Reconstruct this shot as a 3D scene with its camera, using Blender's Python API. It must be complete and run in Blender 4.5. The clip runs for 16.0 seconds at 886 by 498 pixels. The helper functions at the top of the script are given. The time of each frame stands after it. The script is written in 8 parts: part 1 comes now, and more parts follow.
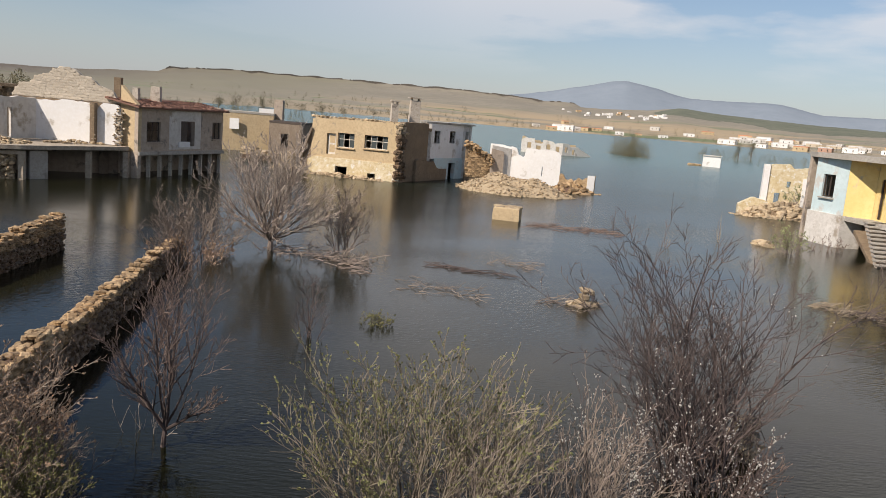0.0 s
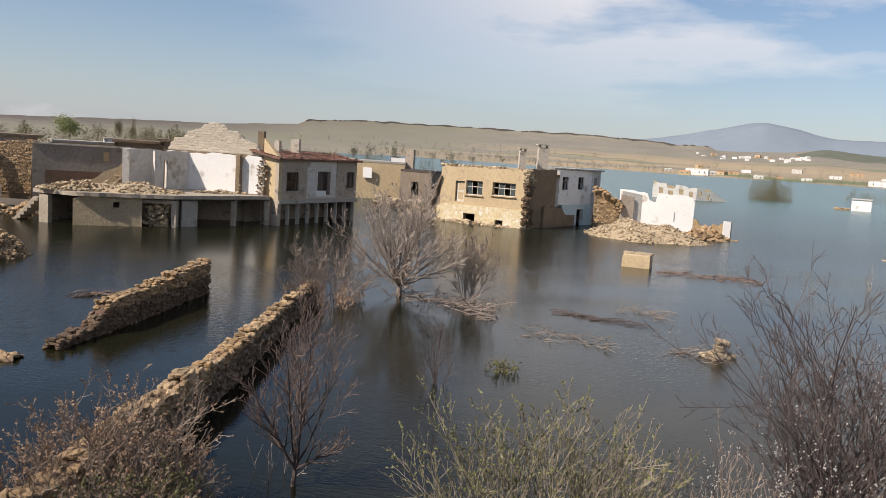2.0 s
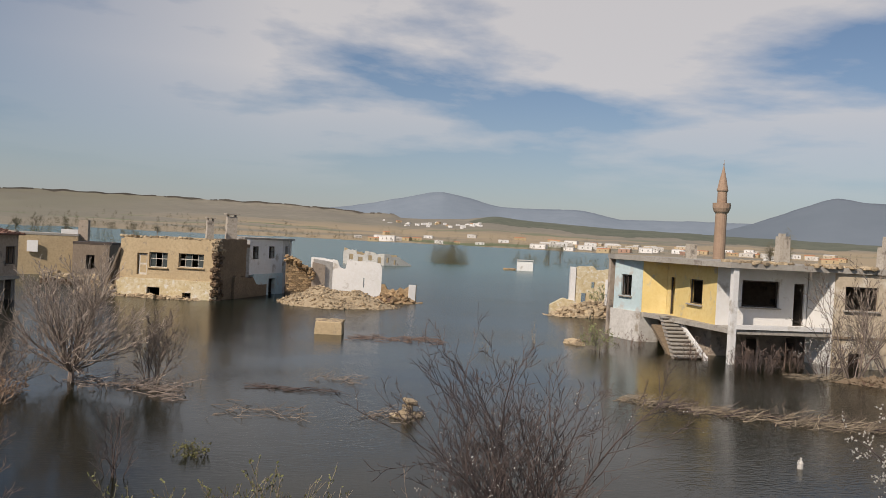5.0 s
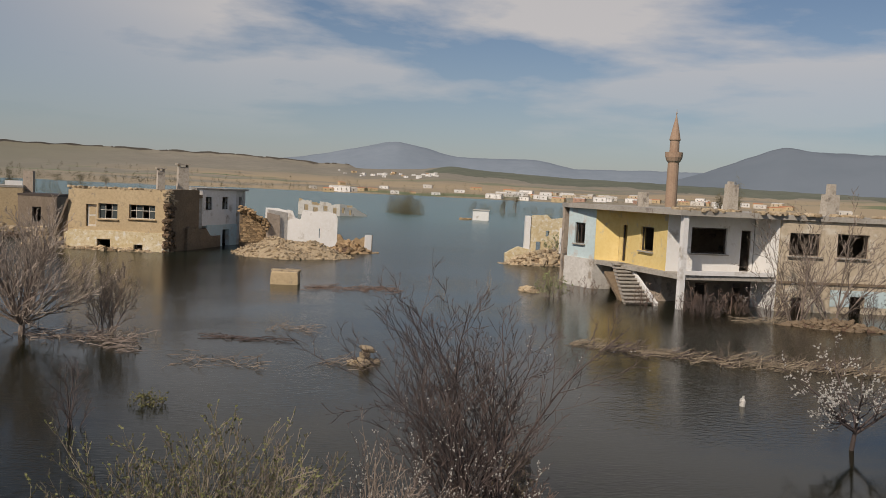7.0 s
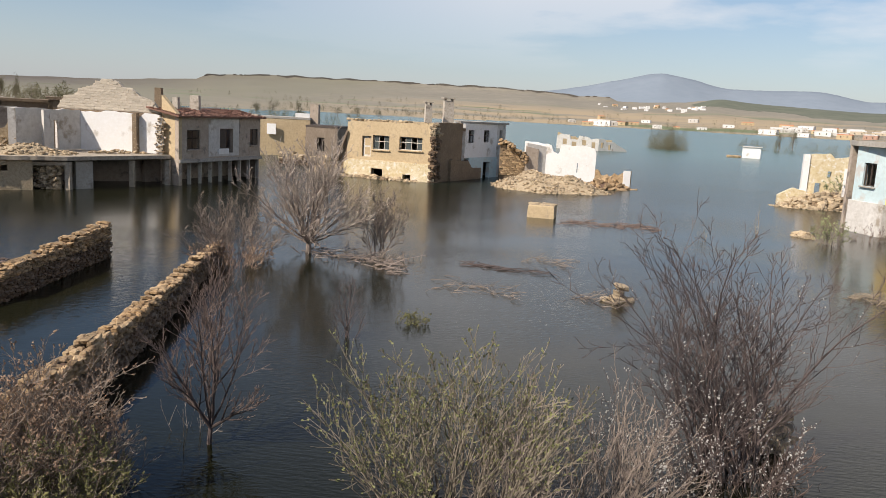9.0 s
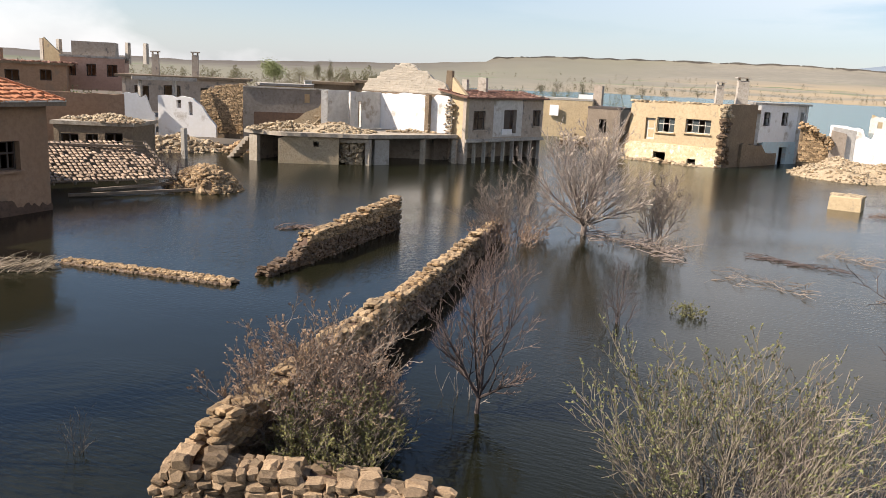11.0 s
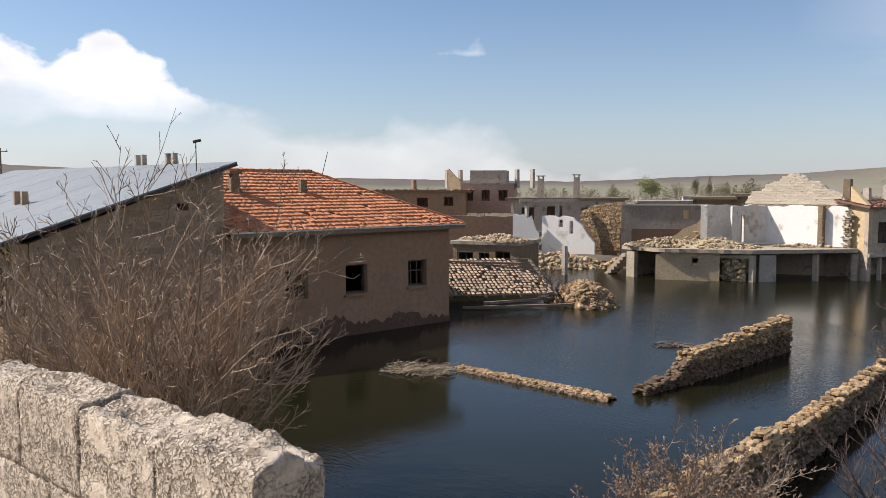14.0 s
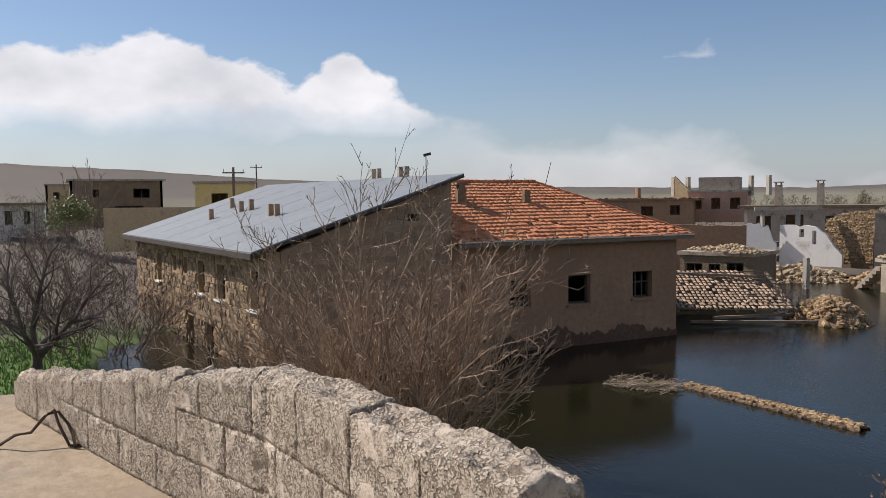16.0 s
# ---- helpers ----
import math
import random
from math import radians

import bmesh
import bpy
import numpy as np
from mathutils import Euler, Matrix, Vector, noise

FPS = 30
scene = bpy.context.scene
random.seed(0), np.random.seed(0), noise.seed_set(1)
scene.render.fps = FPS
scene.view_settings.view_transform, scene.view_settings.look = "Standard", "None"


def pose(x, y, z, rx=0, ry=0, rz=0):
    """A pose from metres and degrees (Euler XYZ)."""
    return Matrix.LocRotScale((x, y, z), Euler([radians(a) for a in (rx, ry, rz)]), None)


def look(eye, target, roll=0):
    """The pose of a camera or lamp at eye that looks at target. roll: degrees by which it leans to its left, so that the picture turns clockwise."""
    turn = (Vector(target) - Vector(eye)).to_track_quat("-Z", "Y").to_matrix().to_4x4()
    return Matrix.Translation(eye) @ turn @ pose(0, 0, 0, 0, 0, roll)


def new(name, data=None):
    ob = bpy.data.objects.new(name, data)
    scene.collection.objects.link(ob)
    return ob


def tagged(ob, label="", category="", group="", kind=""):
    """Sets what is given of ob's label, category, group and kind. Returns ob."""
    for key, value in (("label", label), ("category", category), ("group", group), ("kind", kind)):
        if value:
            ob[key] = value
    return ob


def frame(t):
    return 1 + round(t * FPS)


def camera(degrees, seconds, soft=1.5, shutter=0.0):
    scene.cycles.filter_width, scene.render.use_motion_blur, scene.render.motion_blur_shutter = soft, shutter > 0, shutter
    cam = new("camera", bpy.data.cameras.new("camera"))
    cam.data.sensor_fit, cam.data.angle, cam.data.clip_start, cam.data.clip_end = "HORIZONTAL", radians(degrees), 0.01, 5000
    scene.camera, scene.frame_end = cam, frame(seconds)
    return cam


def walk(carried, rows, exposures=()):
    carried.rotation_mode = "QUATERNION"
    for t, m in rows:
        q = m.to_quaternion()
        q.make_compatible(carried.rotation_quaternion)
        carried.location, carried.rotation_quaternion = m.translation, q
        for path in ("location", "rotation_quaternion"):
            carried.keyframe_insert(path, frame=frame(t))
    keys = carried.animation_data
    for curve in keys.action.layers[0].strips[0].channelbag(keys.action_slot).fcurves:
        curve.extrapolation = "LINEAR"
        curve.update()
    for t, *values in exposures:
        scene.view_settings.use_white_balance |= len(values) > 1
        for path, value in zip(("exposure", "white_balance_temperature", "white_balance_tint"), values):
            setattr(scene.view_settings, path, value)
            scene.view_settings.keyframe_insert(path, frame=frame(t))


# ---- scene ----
# camera and its path: seconds, place, yaw, pitch, roll
cam = camera(58.09, 16.0, soft=0.6)
PATH = [
    (0.0, -0.210, 0.312, 5.928, 0.09, -9.56, -4.77),
    (0.5, -0.209, 0.291, 5.927, 6.23, -9.38, -3.86),
    (1.0, -0.185, 0.274, 5.937, 10.30, -8.61, -3.87),
    (1.5, -0.176, 0.267, 5.951, 11.50, -8.56, -4.26),
    (2.0, -0.147, 0.257, 5.969, 9.24, -6.94, -3.79),
    (2.5, -0.173, 0.232, 5.979, 8.27, -4.88, -3.46),
    (3.0, -0.154, 0.212, 5.986, 6.74, -4.05, -3.59),
    (3.5, -0.143, 0.169, 6.001, 3.51, -4.16, -3.56),
    (4.0, -0.045, 0.183, 6.069, -2.34, -2.99, -2.78),
    (4.5, 0.004, 0.173, 6.066, -8.42, -1.11, -2.75),
    (4.7, 0.013, 0.172, 6.064, -10.62, -0.80, -3.19),
    (6.8, -0.000, 0.007, 5.989, -16.69, -2.50, -2.29),
    (7.0, 0.001, -0.000, 6.000, -15.75, -4.18, -2.75),
    (7.5, -0.012, -0.001, 5.987, -13.58, -7.88, -3.07),
    (8.0, -0.064, -0.081, 6.030, -7.32, -9.43, -2.57),
    (8.5, -0.057, -0.059, 6.026, -2.83, -10.51, -3.14),
    (9.0, -0.075, -0.066, 6.019, 2.58, -9.80, -3.04),
    (9.5, -0.074, -0.097, 6.019, 8.64, -11.37, -2.61),
    (9.7, -0.070, -0.105, 6.017, 10.55, -11.73, -2.93),
    (11.8, -0.135, 0.119, 5.940, 28.83, -11.21, -1.96),
    (12.0, -0.154, 0.110, 5.925, 30.27, -10.92, -1.94),
    (12.5, -0.163, 0.072, 5.960, 34.19, -9.64, -1.75),
    (13.0, -0.166, 0.034, 5.969, 37.78, -9.08, -1.88),
    (13.5, -0.155, -0.020, 5.998, 43.86, -6.65, -0.93),
    (14.0, -0.163, -0.057, 6.023, 48.67, -4.37, 0.08),
    (14.5, -0.180, -0.083, 6.041, 52.16, -2.45, 0.64),
    (15.0, -0.192, -0.106, 6.048, 56.02, -2.50, 0.93),
    (15.5, -0.208, -0.121, 6.048, 59.40, -3.27, 0.37),
    (16.0, -0.204, -0.146, 6.058, 64.40, -3.62, 0.67),
]
walk(cam, [(t, pose(x, y, z, 90 + p, r, w)) for t, x, y, z, w, p, r in PATH],
     exposures=[(0, 0.1, 6700, 15), (1.5, 0.25, 6600, 15), (3.0, 0.03, 6600, 15), (4.5, -0.22, 6700, 15), (7.0, -0.5, 6900, 15), (9.0, 0.25, 6600, 14), (12.0, 0.72, 6700, 15), (13.0, 0.72, 6700, 15), (14.0, 0.4, 6500, 15), (15.0, 0.12, 6450, 15), (16.0, 0.05, 6450, 15)])

# ---------------------------------------------------------------- light
SUN_AZ, SUN_EL = math.atan2(-0.77, -0.638), radians(42)     # the sun stands behind the viewer's left
scene.view_settings.exposure = 0.0
world = bpy.data.worlds.new("sky_world")
scene.world = world
world.use_nodes = True
wn, wl = world.node_tree.nodes, world.node_tree.links
wn.clear()


def wnode(kind, **sets):
    n = wn.new(kind)
    for k, v in sets.items():
        n.inputs[k].default_value = v
    return n


sky = wn.new("ShaderNodeTexSky")
sky.sky_type, sky.sun_disc = "NISHITA", False
sky.sun_elevation, sky.sun_rotation = SUN_EL, SUN_AZ
sky.air_density, sky.dust_density, sky.ozone_density = 1.0, 0.35, 2.6
coord = wn.new("ShaderNodeTexCoord")
sep = wn.new("ShaderNodeSeparateXYZ")
wl.new(coord.outputs["Generated"], sep.inputs[0])
# clouds lie on a high flat layer: direction divided by its height
lift = wn.new("ShaderNodeMath")
lift.operation = "ADD"
lift.inputs[1].default_value = 0.09
wl.new(sep.outputs["Z"], lift.inputs[0])
flat = wn.new("ShaderNodeVectorMath")
flat.operation = "SCALE"
inv = wn.new("ShaderNodeMath")
inv.operation = "DIVIDE"
inv.inputs[0].default_value = 1.0
wl.new(lift.outputs[0], inv.inputs[1])
wl.new(coord.outputs["Generated"], flat.inputs[0])
wl.new(inv.outputs[0], flat.inputs["Scale"])
mapn = wn.new("ShaderNodeMapping")
mapn.inputs["Location"].default_value = (3.4, 1.2, 0.0)
mapn.inputs["Scale"].default_value = (1.0, 1.0, 0.0)
wl.new(flat.outputs[0], mapn.inputs[0])
cl = wnode("ShaderNodeTexNoise", Scale=0.5, Detail=9.0, Roughness=0.54, Distortion=0.12)
wl.new(mapn.outputs[0], cl.inputs["Vector"])
ramp = wn.new("ShaderNodeValToRGB")
ramp.color_ramp.elements[0].position, ramp.color_ramp.elements[1].position = 0.425, 0.525
wl.new(cl.outputs["Fac"], ramp.inputs[0])
# towering cloud bank low over the western horizon
cm = wn.new("ShaderNodeMapping")
cm.inputs["Scale"].default_value = (1.0, 1.0, 1.7)
wl.new(coord.outputs["Generated"], cm.inputs[0])
cn = wnode("ShaderNodeTexNoise", Scale=11.0, Detail=9.0, Roughness=0.5)
wl.new(cm.outputs[0], cn.inputs["Vector"])


def wmath(op, a, b=None, clamp=False):
    n = wn.new("ShaderNodeMath")
    n.operation, n.use_clamp = op, clamp
    for i, v in enumerate((a, b)):
        if v is None:
            continue
        if isinstance(v, (int, float)):
            n.inputs[i].default_value = v
        else:
            wl.new(v, n.inputs[i])
    return n.outputs[0]


# its billowing top, by bearing: a tall bank in the west that runs out northwards as a low veil
bearing = wmath("MULTIPLY", wmath("ARCTAN2", wmath("MULTIPLY", sep.outputs["X"], -1.0), sep.outputs["Y"]), 1.0 / math.pi)
crest = wn.new("ShaderNodeValToRGB")
crest.color_ramp.interpolation = "B_SPLINE"
stops = [(38, 0.2), (42, 2.9), (46, 4.4), (56, 4.8), (62, 5.6), (65, 6.7), (68, 8.4), (70, 10.0), (72.5, 10.2), (74.7, 8.7), (77, 9.9), (80, 10.2), (82.5, 10.9), (85, 11.6), (88, 10.6), (91, 9.6), (95, 9.4), (125, 9.0), (160, 4.0)]
for k, (az_, el_) in enumerate(stops):
    if k < 2:
        st = crest.color_ramp.elements[k]
        st.position = az_ / 180
    else:
        st = crest.color_ramp.elements.new(az_ / 180)
    v_ = math.sin(radians(el_)) * 4
    st.color = (v_, v_, v_, 1)
wl.new(bearing, crest.inputs[0])
bank_top = wmath("MULTIPLY", crest.outputs[0], 0.25)
dist_in = wmath("SUBTRACT", bank_top, sep.outputs["Z"])
puff = wmath("MULTIPLY_ADD", cn.outputs["Fac"], 0.12)
puff.node.inputs[2].default_value = -0.06
west = wmath("MULTIPLY", wmath("SUBTRACT", bearing, 60 / 180), 18.0, True)       # firm edge in the west, soft veil northwards
firm = wmath("MULTIPLY_ADD", west, 75.0)
firm.node.inputs[2].default_value = 28.0
bank = wmath("MULTIPLY", wmath("ADD", dist_in, puff), firm, True)
base_fade = wmath("MULTIPLY_ADD", wmath("MULTIPLY", wmath("SUBTRACT", wmath("ADD", sep.outputs["Z"], wmath("MULTIPLY", puff, 0.5)), 0.078), 28.0, True), 0.80)
base_fade.node.inputs[2].default_value = 0.16
base_fade = wmath("MAXIMUM", base_fade, wmath("MULTIPLY", wmath("SUBTRACT", 1.0, west), 0.42))
bank = wmath("MULTIPLY", bank, base_fade)
# a few stray scraps of cloud
scrap = wmath("MULTIPLY", wmath("SUBTRACT", wmath("SUBTRACT", wmath("MULTIPLY", cn.outputs["Fac"], 0.8), 0.205), wmath("ADD", wmath("MULTIPLY", wmath("ABSOLUTE", wmath("SUBTRACT", bearing, 46.2 / 180)), 14.0), wmath("MULTIPLY", wmath("ABSOLUTE", wmath("SUBTRACT", sep.outputs["Z"], 0.163)), 12.0))), 8.0, True)
bank = wmath("MAXIMUM", bank, wmath("MULTIPLY", scrap, 0.6))
lowfade = wmath("MULTIPLY", wmath("SUBTRACT", sep.outputs["Z"], 0.05), 7.0, True)
east = wmath("MULTIPLY", wmath("ADD", sep.outputs["X"], 0.42), 2.3, True)
# cloud layer thinned overhead, out of view, to darken reflections in near water
high = wmath("MULTIPLY", wmath("SUBTRACT", 0.60, sep.outputs["Z"]), 4.0, True)
east = wmath("MAXIMUM", east, wmath("MULTIPLY", wmath("SUBTRACT", sep.outputs["Z"], 0.3), 5.0, True))      # cloud added overhead in the west, out of view, to brighten the water's reflection
thin = wmath("MULTIPLY", wmath("MULTIPLY", wmath("MULTIPLY", ramp.outputs[0], lowfade), east), high)
cover = wmath("MULTIPLY", bank, 0.95)
shade = wnode("ShaderNodeTexNoise", Scale=7.0, Detail=6.0)
wl.new(cm.outputs[0], shade.inputs["Vector"])
ccol = wn.new("ShaderNodeValToRGB")
ccol.color_ramp.elements[0].position, ccol.color_ramp.elements[1].position = 0.35, 0.65
ccol.color_ramp.elements[0].color, ccol.color_ramp.elements[1].color = (9.0, 9.1, 9.3, 1), (12.8, 12.7, 12.6, 1)
wl.new(shade.outputs["Fac"], ccol.inputs[0])
haze = wn.new("ShaderNodeMix")                                   # pale haze at the horizon
haze.data_type = "RGBA"
hz = wmath("POWER", wmath("SUBTRACT", 1.0, wmath("MULTIPLY", sep.outputs["Z"], 3.4, True)), 2.6)
wl.new(wmath("MULTIPLY", hz, 0.7), haze.inputs[0])
tone = wn.new("ShaderNodeVectorMath")                            # spring air, a little brighter than the model's
tone.operation = "MULTIPLY"
tone.inputs[1].default_value = (1.16, 1.19, 1.21)
wl.new(sky.outputs[0], tone.inputs[0])
wl.new(tone.outputs[0], haze.inputs[6])
haze.inputs[7].default_value = (4.95, 5.5, 6.4, 1)
grey = wn.new("ShaderNodeMix")                                   # thin high cloud, greyish and little brighter than the sky
grey.data_type = "RGBA"
wl.new(wmath("MULTIPLY", thin, 0.8), grey.inputs[0])
wl.new(haze.outputs[2], grey.inputs[6])
grey.inputs[7].default_value = (10.6, 10.45, 10.2, 1)
mixc = wn.new("ShaderNodeMix")
mixc.data_type = "RGBA"
wl.new(cover, mixc.inputs[0])
wl.new(grey.outputs[2], mixc.inputs[6])
wl.new(ccol.outputs[0], mixc.inputs[7])
bg = wnode("ShaderNodeBackground", Strength=0.075)
wl.new(mixc.outputs[2], bg.inputs[0])
wo = wn.new("ShaderNodeOutputWorld")
wl.new(bg.outputs[0], wo.inputs[0])

sun = new("sun", bpy.data.lights.new("sun", "SUN"))
sun.data.energy, sun.data.angle, sun.data.color = 5.0, radians(0.6), (1.0, 0.93, 0.82)
sd = Vector((-0.77 * math.cos(SUN_EL), -0.638 * math.cos(SUN_EL), math.sin(SUN_EL)))
sun.matrix_world = look(sd * 100, (0, 0, 0))


# ---------------------------------------------------------------- materials
def surface(name, c1, c2, c3=None, s1=0.6, s2=9.0, rough=0.9, bump=0.35, bump_scale=30.0, spots=0.0, spot_col=(0.1, 0.08, 0.06), spot_scale=1.3,
            pieces=0.0, metal=0.0, stretch=(1, 1, 1), bump_dist=0.02, pebble=0.0):
    """Weathered surface: two scales of colour, optional stains with hard edges, optional difference from piece to piece."""
    m = bpy.data.materials.new(name)
    m.use_nodes = True
    nt = m.node_tree
    N, L = nt.nodes, nt.links
    b = N["Principled BSDF"]
    b.inputs["Roughness"].default_value, b.inputs["Metallic"].default_value = rough, metal
    tc = N.new("ShaderNodeTexCoord")
    mp = N.new("ShaderNodeMapping")
    mp.inputs["Scale"].default_value = stretch
    L.new(tc.outputs["Object"], mp.inputs[0])

    def noise_n(scale, detail=6.0, rg=0.6):
        n = N.new("ShaderNodeTexNoise")
        n.inputs["Scale"].default_value, n.inputs["Detail"].default_value, n.inputs["Roughness"].default_value = scale, detail, rg
        L.new(mp.outputs[0], n.inputs["Vector"])
        return n

    def mix(fac, a, bb, kind="MIX"):
        x = N.new("ShaderNodeMix")
        x.data_type, x.blend_type = "RGBA", kind
        for i, v in ((0, fac), (6, a), (7, bb)):
            if isinstance(v, (int, float)):
                x.inputs[i].default_value = v
            elif isinstance(v, tuple):
                x.inputs[i].default_value = (*v, 1)
            else:
                L.new(v, x.inputs[i])
        return x.outputs[2]

    def ramp_n(src, lo, hi):
        r = N.new("ShaderNodeMapRange")
        r.inputs["From Min"].default_value, r.inputs["From Max"].default_value = lo, hi
        L.new(src, r.inputs["Value"])
        return r.outputs[0]

    big, fine = noise_n(s1), noise_n(s2, 8.0, 0.7)
    col = mix(ramp_n(big.outputs["Fac"], 0.35, 0.65), c1, c2)
    if c3:
        col = mix(ramp_n(fine.outputs["Fac"], 0.42, 0.68), col, c3)
    if spots:
        sp = noise_n(spot_scale, 9.0, 0.62)
        f = ramp_n(sp.outputs["Fac"], 0.60 - 0.25 * spots, 0.70 - 0.25 * spots)
        col = mix(f, col, spot_col)
    if pieces:
        oi, geo = N.new("ShaderNodeObjectInfo"), N.new("ShaderNodeNewGeometry")
        add = N.new("ShaderNodeMath")
        add.operation = "ADD"
        L.new(oi.outputs["Random"], add.inputs[0])
        L.new(geo.outputs["Random Per Island"], add.inputs[1])
        fr = N.new("ShaderNodeMath")
        fr.operation = "FRACT"
        L.new(add.outputs[0], fr.inputs[0])
        mr = N.new("ShaderNodeMapRange")
        mr.inputs["To Min"].default_value, mr.inputs["To Max"].default_value = 1 - pieces, 1 + pieces * 0.6
        L.new(fr.outputs[0], mr.inputs["Value"])
        vm = N.new("ShaderNodeVectorMath")
        vm.operation = "SCALE"
        L.new(col, vm.inputs[0])
        L.new(mr.outputs[0], vm.inputs["Scale"])
        col = vm.outputs[0]
    L.new(col, b.inputs["Base Color"])
    if bump:
        bn = noise_n(bump_scale, 8.0, 0.7)
        bp = N.new("ShaderNodeBump")
        bp.inputs["Strength"].default_value, bp.inputs["Distance"].default_value = bump, bump_dist
        L.new(bn.outputs["Fac"], bp.inputs["Height"])
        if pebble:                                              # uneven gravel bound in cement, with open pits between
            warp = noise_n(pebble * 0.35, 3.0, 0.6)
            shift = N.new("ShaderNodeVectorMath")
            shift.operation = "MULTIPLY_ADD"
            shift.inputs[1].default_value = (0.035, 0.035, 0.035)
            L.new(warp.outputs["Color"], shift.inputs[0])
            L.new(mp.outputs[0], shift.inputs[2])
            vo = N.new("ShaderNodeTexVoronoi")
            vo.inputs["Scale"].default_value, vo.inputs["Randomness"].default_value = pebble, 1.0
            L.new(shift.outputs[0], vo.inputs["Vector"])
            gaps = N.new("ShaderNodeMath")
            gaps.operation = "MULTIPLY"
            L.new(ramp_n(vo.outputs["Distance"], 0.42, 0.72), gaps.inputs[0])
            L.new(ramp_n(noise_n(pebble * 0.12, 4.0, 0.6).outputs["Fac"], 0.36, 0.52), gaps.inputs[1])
            # pits also darkened in the base colour, standing in for their shade
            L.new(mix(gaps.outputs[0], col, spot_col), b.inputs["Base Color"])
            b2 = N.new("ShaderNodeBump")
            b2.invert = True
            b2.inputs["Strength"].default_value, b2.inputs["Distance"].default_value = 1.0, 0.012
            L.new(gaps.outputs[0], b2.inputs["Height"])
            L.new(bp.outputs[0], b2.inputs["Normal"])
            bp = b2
        L.new(bp.outputs[0], b.inputs["Normal"])
    return m


M_TAN = surface("tan_plaster", (0.50, 0.38, 0.225), (0.56, 0.435, 0.265), (0.425, 0.315, 0.185), 0.5, 5, spots=0.03, spot_col=(0.30, 0.24, 0.17))
M_STUCCO = surface("brown_stucco", (0.295, 0.18, 0.107), (0.345, 0.22, 0.138), (0.25, 0.15, 0.09), 0.35, 4, spots=0.15, spot_col=(0.24, 0.165, 0.11), spot_scale=0.8)
M_DAMP = surface("damp_mud_render", (0.105, 0.06, 0.038), (0.14, 0.085, 0.055), (0.075, 0.047, 0.032), 0.8, 6, bump=0.6, bump_scale=14, bump_dist=0.05)
M_WHITE = surface("white_lime_plaster", (0.78, 0.76, 0.72), (0.70, 0.68, 0.64), (0.80, 0.79, 0.77), 0.5, 4, spots=0.03, spot_col=(0.45, 0.40, 0.33), spot_scale=0.7)
M_OLDWHITE = surface("weathered_white_plaster", (0.56, 0.53, 0.48), (0.66, 0.63, 0.58), (0.48, 0.45, 0.40), 0.5, 3.5, spots=0.2, spot_col=(0.33, 0.28, 0.22), spot_scale=0.8)
M_GREY = surface("grey_cement_render", (0.40, 0.325, 0.255), (0.46, 0.385, 0.31), (0.325, 0.26, 0.20), 0.4, 4, spots=0.15, spot_col=(0.18, 0.16, 0.14))
M_DIRTYCONC = surface("stained_concrete", (0.37, 0.31, 0.235), (0.44, 0.38, 0.30), (0.28, 0.23, 0.17), 0.8, 5, bump=0.7, bump_scale=12, spots=0.15, spot_col=(0.20, 0.16, 0.12))
M_CONC = surface("old_concrete", (0.36, 0.33, 0.28), (0.43, 0.40, 0.35), (0.30, 0.27, 0.23), 0.6, 6, bump=0.5, spots=0.12, spot_col=(0.22, 0.19, 0.16))
M_MUD = surface("mud_brick", (0.20, 0.145, 0.09), (0.27, 0.20, 0.125), (0.16, 0.11, 0.07), 0.9, 7, bump=0.8, bump_scale=9, bump_dist=0.06)
M_STONE = surface("field_stone", (0.43, 0.275, 0.13), (0.50, 0.37, 0.22), (0.18, 0.11, 0.06), 1.2, 9, bump=0.7, bump_scale=12, bump_dist=0.04, pieces=0.45)
M_DULLWALL = surface("dull_grey_render", (0.20, 0.175, 0.15), (0.25, 0.22, 0.19), (0.165, 0.14, 0.115), 0.5, 5, bump=0.5, bump_scale=14, spots=0.12, spot_col=(0.12, 0.10, 0.08))
M_GABLE = surface("pale_gable_stone", (0.47, 0.41, 0.32), (0.55, 0.49, 0.40), (0.40, 0.33, 0.24), 1.2, 9, bump=0.5, bump_scale=12, bump_dist=0.03, pieces=0.12)
M_FLAKED = surface("flaking_yellowish_wall", (0.60, 0.50, 0.30), (0.68, 0.60, 0.43), (0.48, 0.36, 0.19), 0.9, 4, bump=0.6, bump_scale=10, spots=0.2, spot_col=(0.70, 0.67, 0.60), spot_scale=2.6)
# for damp stone, and for shade painted on wall faces and the torn corner
M_WETSHADESTONE = surface("damp_shaded_field_stone", (0.155, 0.095, 0.05), (0.20, 0.135, 0.08), (0.085, 0.052, 0.03), 1.2, 9, rough=0.6, bump=0.7, bump_scale=12, bump_dist=0.04, pieces=0.4)
M_PALESTONE = surface("pale_rubble_stone", (0.45, 0.345, 0.21), (0.52, 0.425, 0.295), (0.29, 0.205, 0.12), 1.2, 9, bump=0.7, bump_scale=12, bump_dist=0.04, pieces=0.4)
M_PALEEARTH = surface("sandy_rubble_earth", (0.42, 0.325, 0.205), (0.48, 0.385, 0.26), (0.33, 0.25, 0.15), 1.0, 8, bump=1.0, bump_scale=6, bump_dist=0.1)
M_EARTH = surface("rubble_earth", (0.24, 0.165, 0.095), (0.31, 0.225, 0.14), (0.16, 0.11, 0.065), 1.0, 8, bump=1.0, bump_scale=6, bump_dist=0.1)
